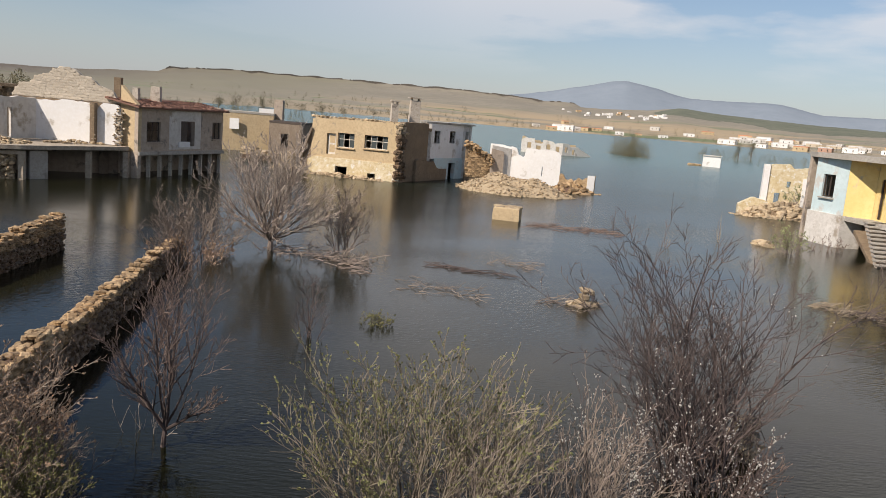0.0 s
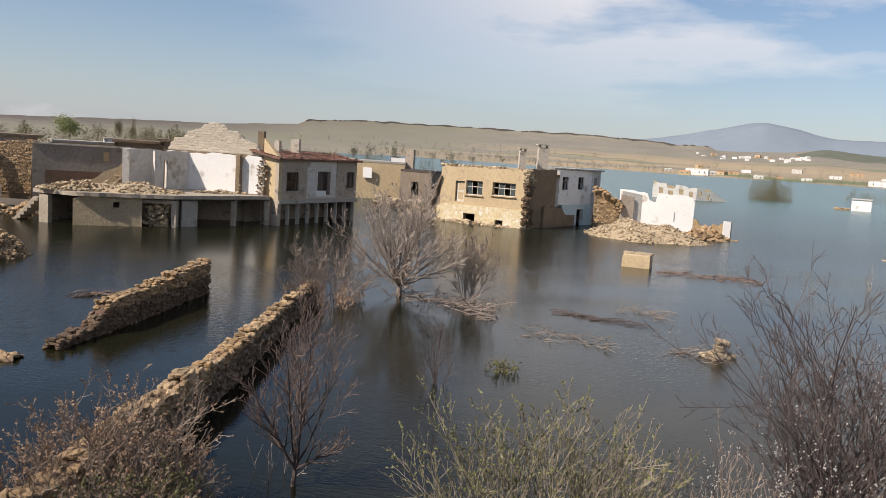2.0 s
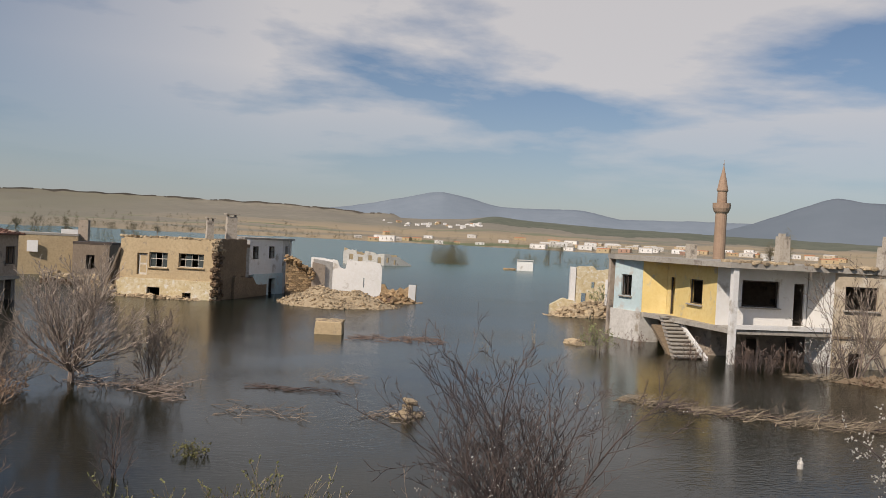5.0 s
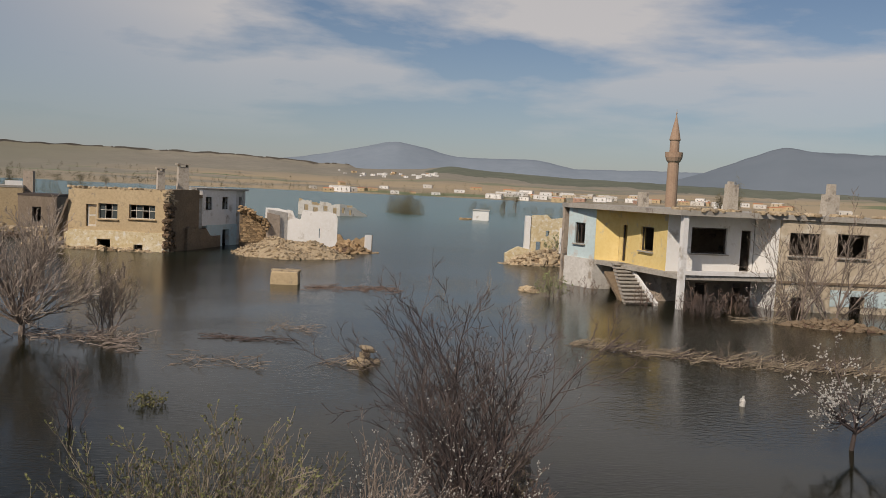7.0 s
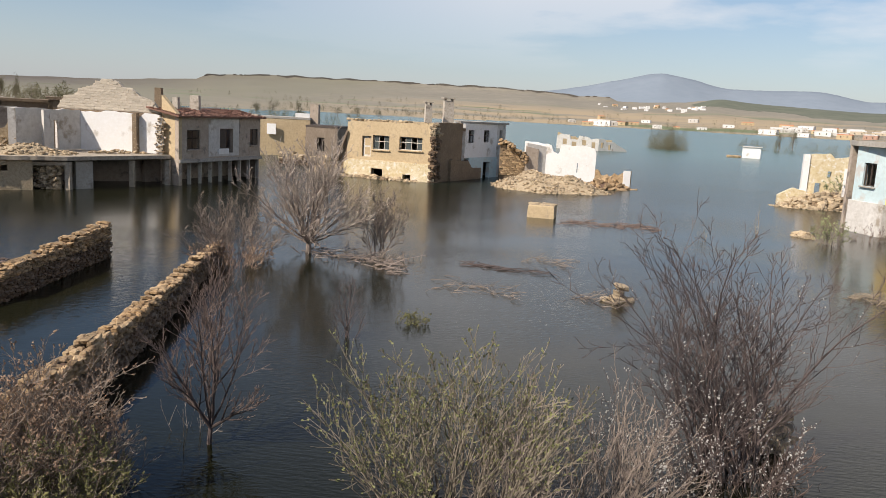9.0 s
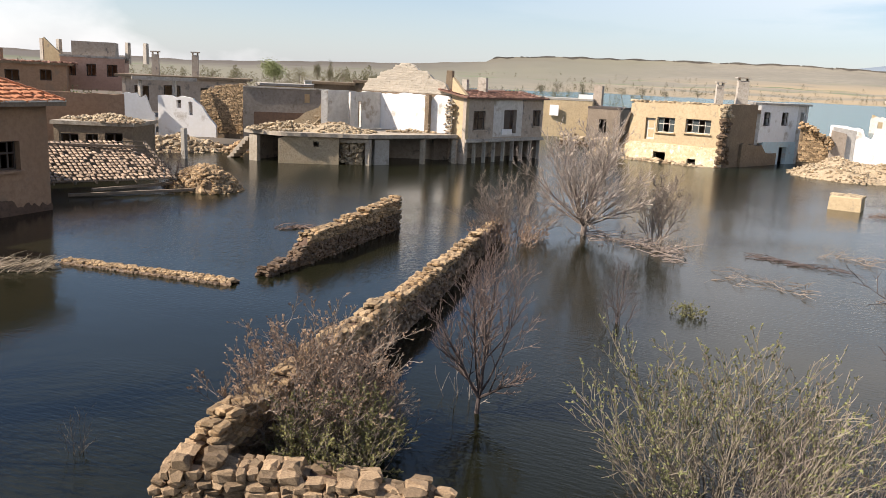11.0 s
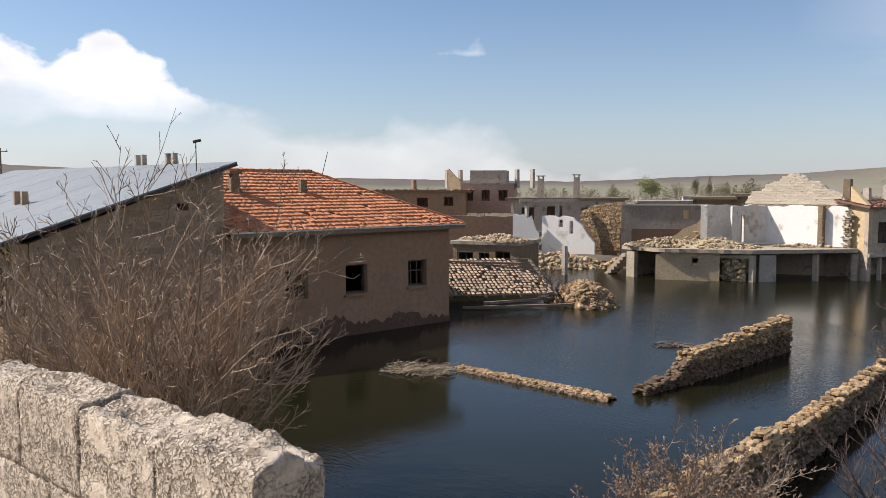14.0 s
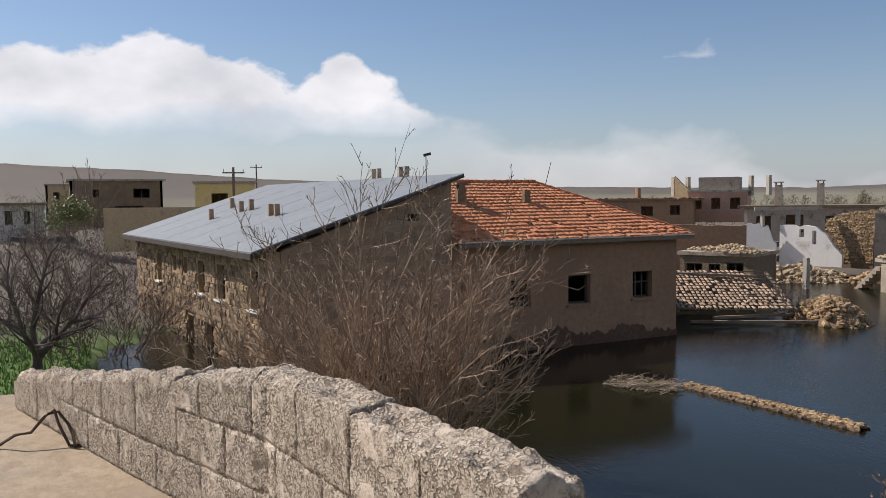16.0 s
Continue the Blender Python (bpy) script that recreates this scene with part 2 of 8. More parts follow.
M_YELLOW = surface("yellow_paint", (0.74, 0.56, 0.22), (0.78, 0.61, 0.28), (0.70, 0.51, 0.19), 0.5, 4, spots=0.1, spot_col=(0.52, 0.44, 0.30))
M_BLUE = surface("pale_blue_paint", (0.50, 0.62, 0.63), (0.57, 0.67, 0.68), (0.46, 0.56, 0.56), 0.5, 4, spots=0.2, spot_col=(0.50, 0.49, 0.45))
M_TILE = surface("red_clay_tile", (0.53, 0.21, 0.095), (0.60, 0.275, 0.14), (0.42, 0.155, 0.07), 0.7, 7, rough=0.85, bump=0.3, pieces=0.24)
M_DULLTILE = surface("dull_red_tile", (0.30, 0.15, 0.10), (0.36, 0.20, 0.14), (0.22, 0.12, 0.085), 0.7, 7, rough=0.9, bump=0.3, pieces=0.4)
M_OLDTILE = surface("faded_clay_tile", (0.45, 0.325, 0.22), (0.53, 0.40, 0.285), (0.32, 0.21, 0.135), 1.0, 8, bump=0.4, pieces=0.4)
M_WOOD = surface("grey_old_timber", (0.20, 0.155, 0.11), (0.27, 0.215, 0.16), (0.15, 0.11, 0.08), 1.5, 12, bump=0.4, stretch=(1, 1, 0.4))
M_DARKWOOD = surface("dark_window_timber", (0.055, 0.04, 0.03), (0.08, 0.06, 0.045), (0.045, 0.03, 0.025), 2, 12, rough=0.7)
M_WHITEWOOD = surface("flaking_white_joinery", (0.62, 0.58, 0.50), (0.70, 0.66, 0.58), (0.50, 0.45, 0.37), 2, 10, rough=0.7)
M_METAL = surface("galvanised_roof_sheet", (0.195, 0.217, 0.233), (0.225, 0.247, 0.263), (0.172, 0.194, 0.21), 0.4, 3, rough=0.6, bump=0.1)
M_BRICK = surface("grey_brown_block", (0.34, 0.235, 0.155), (0.40, 0.285, 0.195), (0.26, 0.18, 0.12), 0.8, 8, bump=0.5, pieces=0.2)
M_BROWNSTONE = surface("dressed_brown_stone", (0.32, 0.215, 0.12), (0.42, 0.30, 0.18), (0.19, 0.125, 0.075), 0.9, 8, bump=0.6, bump_scale=16, pieces=0.5)
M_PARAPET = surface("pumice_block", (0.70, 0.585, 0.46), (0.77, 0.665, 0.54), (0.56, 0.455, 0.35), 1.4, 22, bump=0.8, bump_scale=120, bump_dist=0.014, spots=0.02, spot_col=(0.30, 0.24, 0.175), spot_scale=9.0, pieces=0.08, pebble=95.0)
M_BEIGE = surface("beige_weathered_plaster", (0.50, 0.41, 0.29), (0.57, 0.48, 0.36), (0.42, 0.34, 0.24), 0.6, 4, spots=0.2, spot_col=(0.62, 0.56, 0.46))
M_FOOTHILL = surface("green_grey_foothill", (0.105, 0.12, 0.08), (0.145, 0.15, 0.105), (0.09, 0.10, 0.07), 0.003, 0.02, rough=1.0, bump=0)
M_DECK = surface("dusty_roof_screed", (0.36, 0.28, 0.19), (0.42, 0.335, 0.235), (0.29, 0.22, 0.145), 0.9, 12, bump=0.6, bump_scale=25, spots=0.15, spot_col=(0.31, 0.26, 0.2))
# near-black: the shade of unlit rooms put into the colour
M_DARK = surface("shade_dark_interior", (0.05, 0.042, 0.035), (0.07, 0.06, 0.05), None, 1, 6)
M_PINK = surface("pink_plaster", (0.42, 0.25, 0.18), (0.48, 0.31, 0.23), (0.36, 0.21, 0.15), 0.4, 4)
M_MINARET = surface("minaret_sandstone", (0.36, 0.24, 0.16), (0.42, 0.29, 0.20), (0.31, 0.20, 0.14), 0.3, 3, bump=0.2)
M_CHIMNEY = surface("chimney_render", (0.44, 0.39, 0.32), (0.52, 0.47, 0.40), (0.34, 0.29, 0.23), 1.2, 8, spots=0.2, spot_col=(0.2, 0.17, 0.14), spot_scale=1.5)
M_REED = surface("dead_reed", (0.23, 0.18, 0.125), (0.32, 0.26, 0.185), (0.15, 0.115, 0.075), 1.5, 9, pieces=0.5, bump=0)
M_TWIG = surface("bare_twig_bark", (0.20, 0.155, 0.125), (0.27, 0.215, 0.18), None, 1.5, 9, pieces=0.35, bump=0)
M_PALETWIG = surface("pale_willow_twig", (0.31, 0.25, 0.205), (0.42, 0.355, 0.295), None, 1.5, 9, pieces=0.35, bump=0)
M_BUSHTWIG = surface("grey_brown_twig", (0.175, 0.135, 0.105), (0.26, 0.21, 0.165), None, 1.5, 9, pieces=0.45, bump=0)
M_REDTWIG = surface("reddish_twig", (0.13, 0.085, 0.065), (0.21, 0.15, 0.12), None, 1.5, 9, pieces=0.35, bump=0)
M_BROWNTWIG = surface("tan_brown_twig", (0.315, 0.215, 0.14), (0.54, 0.395, 0.27), None, 1.5, 9, pieces=0.5, bump=0)
M_DARKTWIG = surface("dark_twig", (0.065, 0.047, 0.042), (0.115, 0.087, 0.078), None, 1.5, 9, pieces=0.35, bump=0)
M_STRAWTWIG = surface("straw_twig", (0.14, 0.112, 0.08), (0.28, 0.235, 0.175), None, 1.5, 9, pieces=0.35, bump=0)
M_BUSHLEAF = surface("dark_bush_leaf", (0.125, 0.125, 0.034), (0.18, 0.165, 0.052), None, 1.5, 9, rough=0.6, pieces=0.45, bump=0)
M_LEAF = surface("young_willow_leaf", (0.14, 0.15, 0.045), (0.21, 0.21, 0.075), None, 1.5, 9, rough=0.6, pieces=0.4, bump=0)
M_GREENLEAF = surface("spring_leaf", (0.20, 0.23, 0.085), (0.27, 0.29, 0.125), None, 1.5, 9, rough=0.6, pieces=0.4, bump=0)
M_BLOSSOM = surface("white_catkin", (0.44, 0.42, 0.38), (0.56, 0.535, 0.49), None, 1.5, 9, pieces=0.2, bump=0)
M_REDBUD = surface("red_bud", (0.25, 0.155, 0.095), (0.35, 0.235, 0.155), None, 1.5, 9, pieces=0.3, bump=0)
M_SCRUB = surface("far_bare_scrub", (0.165, 0.145, 0.08), (0.225, 0.19, 0.11), (0.13, 0.125, 0.06), 0.5, 4, pieces=0.25, bump=0)
M_GRASS = surface("fresh_grass_blade", (0.10, 0.21, 0.03), (0.15, 0.27, 0.05), None, 1.5, 9, pieces=0.4, bump=0)
M_RUST = surface("rusty_wire", (0.06, 0.045, 0.035), (0.1, 0.06, 0.04), None, 5, 30)


def glass():
    m = bpy.data.materials.new("dusty_window_glass")
    m.use_nodes = True
    b = m.node_tree.nodes["Principled BSDF"]
    b.inputs["Base Color"].default_value = (0.10, 0.12, 0.12, 1)
    b.inputs["Roughness"].default_value = 0.08
    b.inputs["Transmission Weight"].default_value = 0.35
    return m


M_GLASS = glass()


def water_material():
    m = bpy.data.materials.new("flood_water")
    m.use_nodes = True
    N, L = m.node_tree.nodes, m.node_tree.links
    b = N["Principled BSDF"]
    b.inputs["IOR"].default_value, b.inputs["Specular IOR Level"].default_value = 1.33, 0.5
    b.inputs["Specular Tint"].default_value = (1.0, 0.95, 0.80, 1)
    tc = N.new("ShaderNodeTexCoord")

    def nz(scale, sx, sy, detail=3.0, rot=0.0):
        mp = N.new("ShaderNodeMapping")
        mp.inputs["Scale"].default_value, mp.inputs["Rotation"].default_value = (sx, sy, 1), (0, 0, rot)
        L.new(tc.outputs["Object"], mp.inputs[0])
        n = N.new("ShaderNodeTexNoise")
        n.inputs["Scale"].default_value, n.inputs["Detail"].default_value = scale, detail
        L.new(mp.outputs[0], n.inputs["Vector"])
        return n.outputs["Fac"]

    def op(kind, a, bb):
        n = N.new("ShaderNodeMath")
        n.operation = kind
        for i, v in enumerate((a, bb)):
            if isinstance(v, (int, float)):
                n.inputs[i].default_value = v
            else:
                L.new(v, n.inputs[i])
        return n.outputs[0]

    # silty green body, paler teal far out: stirred silt plus sky reflection put into colour
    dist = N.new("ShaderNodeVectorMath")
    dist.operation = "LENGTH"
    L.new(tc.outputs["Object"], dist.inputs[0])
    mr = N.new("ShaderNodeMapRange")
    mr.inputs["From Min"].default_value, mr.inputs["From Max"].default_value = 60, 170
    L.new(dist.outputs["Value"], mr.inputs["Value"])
    # wavelets too fine to see one by one blur the mirror, more so further out
    rr = N.new("ShaderNodeMapRange")
    rr.inputs["From Min"].default_value, rr.inputs["From Max"].default_value = 8, 70
    rr.inputs["To Min"].default_value, rr.inputs["To Max"].default_value = 0.07, 0.24
    L.new(dist.outputs["Value"], rr.inputs["Value"])
    L.new(rr.outputs[0], b.inputs["Roughness"])
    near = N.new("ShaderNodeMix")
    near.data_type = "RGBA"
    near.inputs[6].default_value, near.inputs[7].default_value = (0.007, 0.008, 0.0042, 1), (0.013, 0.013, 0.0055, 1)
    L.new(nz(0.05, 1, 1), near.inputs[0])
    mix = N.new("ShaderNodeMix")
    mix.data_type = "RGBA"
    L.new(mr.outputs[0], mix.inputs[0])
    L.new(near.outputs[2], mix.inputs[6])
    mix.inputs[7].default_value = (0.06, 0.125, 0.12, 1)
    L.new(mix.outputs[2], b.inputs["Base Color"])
    ripple = nz(4.2, 0.8, 2.8, 2.0, 0.35)
    wave = nz(0.35, 1.0, 1.8, 2.0, 0.2)
    patch = nz(0.07, 1, 1.6, 2.0)
    pr = N.new("ShaderNodeMapRange")
    pr.inputs["From Min"].default_value, pr.inputs["From Max"].default_value = 0.4, 0.62
    pr.inputs["To Min"].default_value, pr.inputs["To Max"].default_value = 0.25, 1.5
    L.new(patch, pr.inputs["Value"])
    h = op("ADD", op("MULTIPLY", op("MULTIPLY", ripple, pr.outputs[0]), 0.016), op("MULTIPLY", wave, 0.015))
    bp = N.new("ShaderNodeBump")
    bp.inputs["Strength"].default_value, bp.inputs["Distance"].default_value = 0.6, 1.0
    L.new(h, bp.inputs["Height"])
    L.new(bp.outputs[0], b.inputs["Normal"])
    return m


M_WATER = water_material()


def ground_material():
    m = surface("steppe_ground", (0.225, 0.20, 0.15), (0.275, 0.245, 0.185), (0.19, 0.17, 0.13), 0.004, 0.03, rough=1.0, bump=0)
    N, L = m.node_tree.nodes, m.node_tree.links
    b = N["Principled BSDF"]
    old = b.inputs["Base Color"].links[0].from_socket
    geo, sp, tc = N.new("ShaderNodeNewGeometry"), N.new("ShaderNodeSeparateXYZ"), N.new("ShaderNodeTexCoord")
    L.new(geo.outputs["Normal"], sp.inputs[0])

    def rng(src, lo, hi):
        r = N.new("ShaderNodeMapRange")
        r.inputs["From Min"].default_value, r.inputs["From Max"].default_value = lo, hi
        L.new(src, r.inputs["Value"])
        return r.outputs[0]

    def mix(fac, a, bb):
        x = N.new("ShaderNodeMix")
        x.data_type = "RGBA"
        L.new(fac, x.inputs[0])
        for i, v in ((6, a), (7, bb)):
            if isinstance(v, tuple):
                x.inputs[i].default_value = (*v, 1)
            else:
                L.new(v, x.inputs[i])
        return x.outputs[2]

    def field(scale, sx, sy, lo, hi):
        mp, n = N.new("ShaderNodeMapping"), N.new("ShaderNodeTexNoise")
        mp.inputs["Scale"].default_value = (sx, sy, 0.2)
        n.inputs["Scale"].default_value, n.inputs["Detail"].default_value = scale, 4.0
        L.new(tc.outputs["Object"], mp.inputs[0])
        L.new(mp.outputs[0], n.inputs["Vector"])
        return rng(n.outputs["Fac"], lo, hi)

    high = N.new("ShaderNodeSeparateXYZ")
    L.new(tc.outputs["Object"], high.inputs[0])

    def low(fac):
        """Only on the flat land below the slopes."""
        m_ = N.new("ShaderNodeMath")
        m_.operation = "MULTIPLY"
        L.new(fac, m_.inputs[0])
        L.new(rng(high.outputs["Z"], 34, 16), m_.inputs[1])
        return m_.outputs[0]

    def east(fac):
        m_ = N.new("ShaderNodeMath")
        m_.operation = "MULTIPLY"
        L.new(fac, m_.inputs[0])
        L.new(rng(high.outputs["X"], -260, 20), m_.inputs[1])
        return m_.outputs[0]

    col = mix(rng(high.outputs["X"], -150, -420), old, (0.195, 0.18, 0.125))
    col = mix(east(low(field(0.004, 0.5, 1.2, 0.40, 0.50))), col, (0.37, 0.285, 0.175))      # stubble fields
    col = mix(low(field(0.0032, 0.45, 1.1, 0.56, 0.60)), col, (0.15, 0.18, 0.085))   # winter wheat
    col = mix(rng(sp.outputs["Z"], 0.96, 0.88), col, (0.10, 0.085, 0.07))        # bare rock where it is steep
    ln = N.new("ShaderNodeVectorMath")
    ln.operation = "LENGTH"
    L.new(tc.outputs["Object"], ln.inputs[0])
    fine = N.new("ShaderNodeTexNoise")
    fine.inputs["Scale"].default_value, fine.inputs["Detail"].default_value = 1.5, 8.0
    L.new(tc.outputs["Object"], fine.inputs["Vector"])
    col = mix(rng(ln.outputs["Value"], 190, 120), col, (0.135, 0.105, 0.072))       # brush and bare soil round the village
    col = mix(rng(high.outputs["X"], -500, -1300), col, (0.105, 0.088, 0.07))       # western hills darkened: backlit shade put into the colour
    col = mix(rng(high.outputs["Y"], 140, 20), col, (0.115, 0.096, 0.074))       # brown brush slopes in the west, darkened for the same backlit shade
    turf = mix(rng(fine.outputs["Fac"], 0.4, 0.6), (0.075, 0.15, 0.025), (0.11, 0.155, 0.04))
    col = mix(rng(ln.outputs["Value"], 43, 36), col, turf)
    L.new(col, b.inputs["Base Color"])
    return m


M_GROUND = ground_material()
# M_FARHILL and M_DARKHILL carry the blue of air haze in their base colour
M_FARHILL = surface("haze_tinted_mountain", (0.205, 0.245, 0.285), (0.22, 0.26, 0.30), (0.19, 0.23, 0.27), 0.002, 0.012, rough=1.0, bump=0)
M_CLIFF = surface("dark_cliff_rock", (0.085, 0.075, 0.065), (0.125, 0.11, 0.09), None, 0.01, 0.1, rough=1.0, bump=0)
M_DARKHILL = surface("dark_haze_tinted_mountain", (0.135, 0.165, 0.195), (0.155, 0.185, 0.215), None, 0.002, 0.012, rough=1.0, bump=0)


# ---------------------------------------------------------------- building kit
class Geo:
    """Vertices and faces of one mesh."""

    def __init__(self):
        self.v, self.f = [], []

    def add(self, verts, faces):
        k = len(self.v)
        self.v += [tuple(p) for p in verts]
        self.f += [tuple(k + i for i in q) for q in faces]
        return self

    def hexa(self, c):
        """Eight corners: four below in turn, four above."""
        return self.add(c, [(3, 2, 1, 0), (4, 5, 6, 7), (0, 1, 5, 4), (1, 2, 6, 5), (2, 3, 7, 6), (3, 0, 4, 7)])

    def box(self, x0, x1, y0, y1, z0, z1):
        return self.hexa([(x0, y0, z0), (x1, y0, z0), (x1, y1, z0), (x0, y1, z0), (x0, y0, z1), (x1, y0, z1), (x1, y1, z1), (x0, y1, z1)])

    def bar(self, a, b, w, h, up=(0, 0, 1)):
        """A beam of width w and height h from a to b."""
        a, b = Vector(a), Vector(b)
        d = (b - a).normalized()
        s = d.cross(Vector(up))
        s = s.normalized() if s.length > 1e-4 else Vector((1, 0, 0))
        u = s.cross(d) * h / 2
        s *= w / 2
        return self.hexa([a - s - u, a + s - u, b + s - u, b - s - u, a - s + u, a + s + u, b + s + u, b - s + u])

    def tube(self, pts, radii, sides=3):
        k = len(self.v)
        prev = None
        for i, p in enumerate(pts):
            p = Vector(p)
            d = (Vector(pts[min(i + 1, len(pts) - 1)]) - Vector(pts[max(i - 1, 0)])).normalized()
            s = d.cross(Vector((0.3, 0.9, 0.1)))
            s.normalize()
            u = s.cross(d)
            for j in range(sides):
                a = 2 * math.pi * j / sides
                self.v.append(tuple(p + (s * math.cos(a) + u * math.sin(a)) * radii[i]))
            if prev is not None:
                for j in range(sides):
                    q = (j + 1) % sides
                    self.f.append((prev + j, prev + q, k + i * sides + q, k + i * sides + j))
            prev = k + i * sides
        return self

    def slab(self, poly, z0, z1):
        n = len(poly)
        self.add([(x, y, z0) for x, y in poly] + [(x, y, z1) for x, y in poly],
                 [tuple(range(n))[::-1], tuple(range(n, 2 * n))] + [(i, (i + 1) % n, n + (i + 1) % n, n + i) for i in range(n)])
        return self

    def wall(self, p, q, z0, top, thick, openings=(), step=0.6, ledge=None):
        """An upright wall from p to q, its thickness to the left of that way; top is a height or a function of the length; openings are (u0, u1, z0, z1)."""
        p, q = Vector(p), Vector(q)
        length = (q - p).length
        d = (q - p) / length
        n = Vector((-d.y, d.x)) * thick
        h = top if callable(top) else (lambda u: top)
        us = {0.0, length}
        us |= {min(max(u, 0.0), length) for o in openings for u in o[:2]}
        if callable(top):
            us |= {i * length / max(1, round(length / step)) for i in range(max(1, round(length / step)))}
        us = sorted(us)
        us = [u for i, u in enumerate(us) if i == 0 or u - us[i - 1] > 1e-3]
        zs = sorted({z0, *(z for o in openings for z in o[2:4])})
        zs = [z for z in zs if z >= z0] + [1e3]
        solid = set()
        for i in range(len(us) - 1):
            um, hm = (us[i] + us[i + 1]) / 2, max(h(us[i] + 1e-4), h(us[i + 1] - 1e-4))
            for j in range(len(zs) - 1):
                zm = (zs[j] + min(zs[j + 1], hm)) / 2
                if zs[j] < hm - 1e-3 and not any(o[0] < um < o[1] and o[2] - 1e-4 < zm < o[3] + 1e-4 for o in openings):
                    solid.add((i, j))

        def pt(i, j, back):
            z = min(zs[j], max(h(us[i]), z0))
            w = p + d * us[i] + (n if back else Vector((0, 0)))
            return (w.x, w.y, z)

        for i, j in solid:
            a = [pt(i, j, 0), pt(i + 1, j, 0), pt(i + 1, j + 1, 0), pt(i, j + 1, 0)]
            b = [pt(i, j, 1), pt(i + 1, j, 1), pt(i + 1, j + 1, 1), pt(i, j + 1, 1)]
            self.add(a, [(0, 1, 2, 3)])
            self.add(b, [(3, 2, 1, 0)])
            for di, dj, k0, k1 in ((-1, 0, 0, 3), (1, 0, 1, 2), (0, -1, 0, 1), (0, 1, 3, 2)):
                if (i + di, j + dj) not in solid:
                    self.add([a[k0], a[k1], b[k1], b[k0]], [(0, 1, 2, 3)])
        return self


def place(name, geo, material, smooth=False):
    me = bpy.data.meshes.new(name)
    me.from_pydata(geo.v, [], geo.f)
    me.validate()
    me.materials.append(material)
    if smooth:
        me.shade_smooth()
    bm = bmesh.new()
    bm.from_mesh(me)
    bmesh.ops.remove_doubles(bm, verts=bm.verts, dist=1e-4) if len(bm.verts) < 20000 else None
    bmesh.ops.recalc_face_normals(bm, faces=bm.faces)
    bm.to_mesh(me)
    bm.free()
    return me


def thing(name, base, label, category, group="", kind=""):
    ob = new(name)
    ob.location = base
    ob.empty_display_size = 0.2
    return tagged(ob, label, category, group, kind)


def attach(ob, parent):
    ob.parent = parent
    ob.matrix_parent_inverse = Matrix.Translation(-parent.location) if parent.parent is None else Matrix.Identity(4)
    return ob


def part(name, geo, material, parent, label="", kind="", smooth=False):
    """One mesh, built in world places, under a thing or a part."""
    ob = new(name, place(name, geo, material, smooth))
    attach(ob, parent)
    return tagged(ob, label, kind=kind)


def ragged(points, amp=0.15, seed=0, period=0.55):
    """A broken skyline through (length, height) points, with steps of missing pieces."""
    rnd = random.Random(seed)
    off = [rnd.uniform(-amp, amp) for _ in range(200)]

    def h(u):
        base = points[-1][1]
        for (u0, h0), (u1, h1) in zip(points, points[1:]):
            if u <= u1:
                base = h0 + (h1 - h0) * min(1, max(0, (u - u0) / max(1e-6, u1 - u0)))
                break
        k = u / period
        i = int(k)
        return base + off[i % 200] * (1 - (k - i)) + off[(i + 1) % 200] * (k - i)
    return h


STONES = []


def stone_shapes():
    """Twelve lumps of broken stone, about one unit across."""
    rnd = random.Random(5)
    for k in range(12):
        bm = bmesh.new()
        bmesh.ops.create_cube(bm, size=1.0)
        bmesh.ops.bevel(bm, geom=bm.edges[:], offset=0.2, segments=1, affect="EDGES")
        for v in bm.verts:
            v.co *= rnd.uniform(0.84, 1.16)
            v.co += Vector((rnd.uniform(-0.11, 0.11), rnd.uniform(-0.11, 0.11), rnd.uniform(-0.11, 0.11)))
        bmesh.ops.triangulate(bm, faces=[f for f in bm.faces if len(f.verts) > 4])
        STONES.append(([v.co.copy() for v in bm.verts], [tuple(v.index for v in f.verts) for f in bm.faces]))
        bm.free()


stone_shapes()
STONE_MESH = {}


def stone_mesh(k, material):
    key = (k, material.name)
    if key not in STONE_MESH:
        me = bpy.data.meshes.new("stone")
        me.from_pydata([tuple(v) for v in STONES[k][0]], [], STONES[k][1])
        me.materials.append(material)
        STONE_MESH[key] = me
    return STONE_MESH[key]


def lay_stones(poses, material, parent, single=0, name="stone", rest="stones"):
    """Stones by matrix: the first ones as objects of their own, the others joined."""
    geo = Geo()
    for i, m in enumerate(poses):
        k = (i * 7) % 12
        if i < single:
            ob = new(name, stone_mesh(k, material))
            attach(ob, parent)
            ob.matrix_basis = m
        else:
            geo.add([m @ v for v in STONES[k][0]], STONES[k][1])
    if geo.v:
        me = bpy.data.meshes.new(rest)
        me.from_pydata(geo.v, [], geo.f)
        me.materials.append(material)
        ob = new(rest, me)
        attach(ob, parent)
        tagged(ob, kind="stuff")


def stone_pose(x, y, z, sx, sy, sz, yaw, rnd, tip=0.2):
    return Matrix.LocRotScale((x, y, z), Euler((rnd.uniform(-tip, tip), rnd.uniform(-tip, tip), yaw)), (sx, sy, sz))


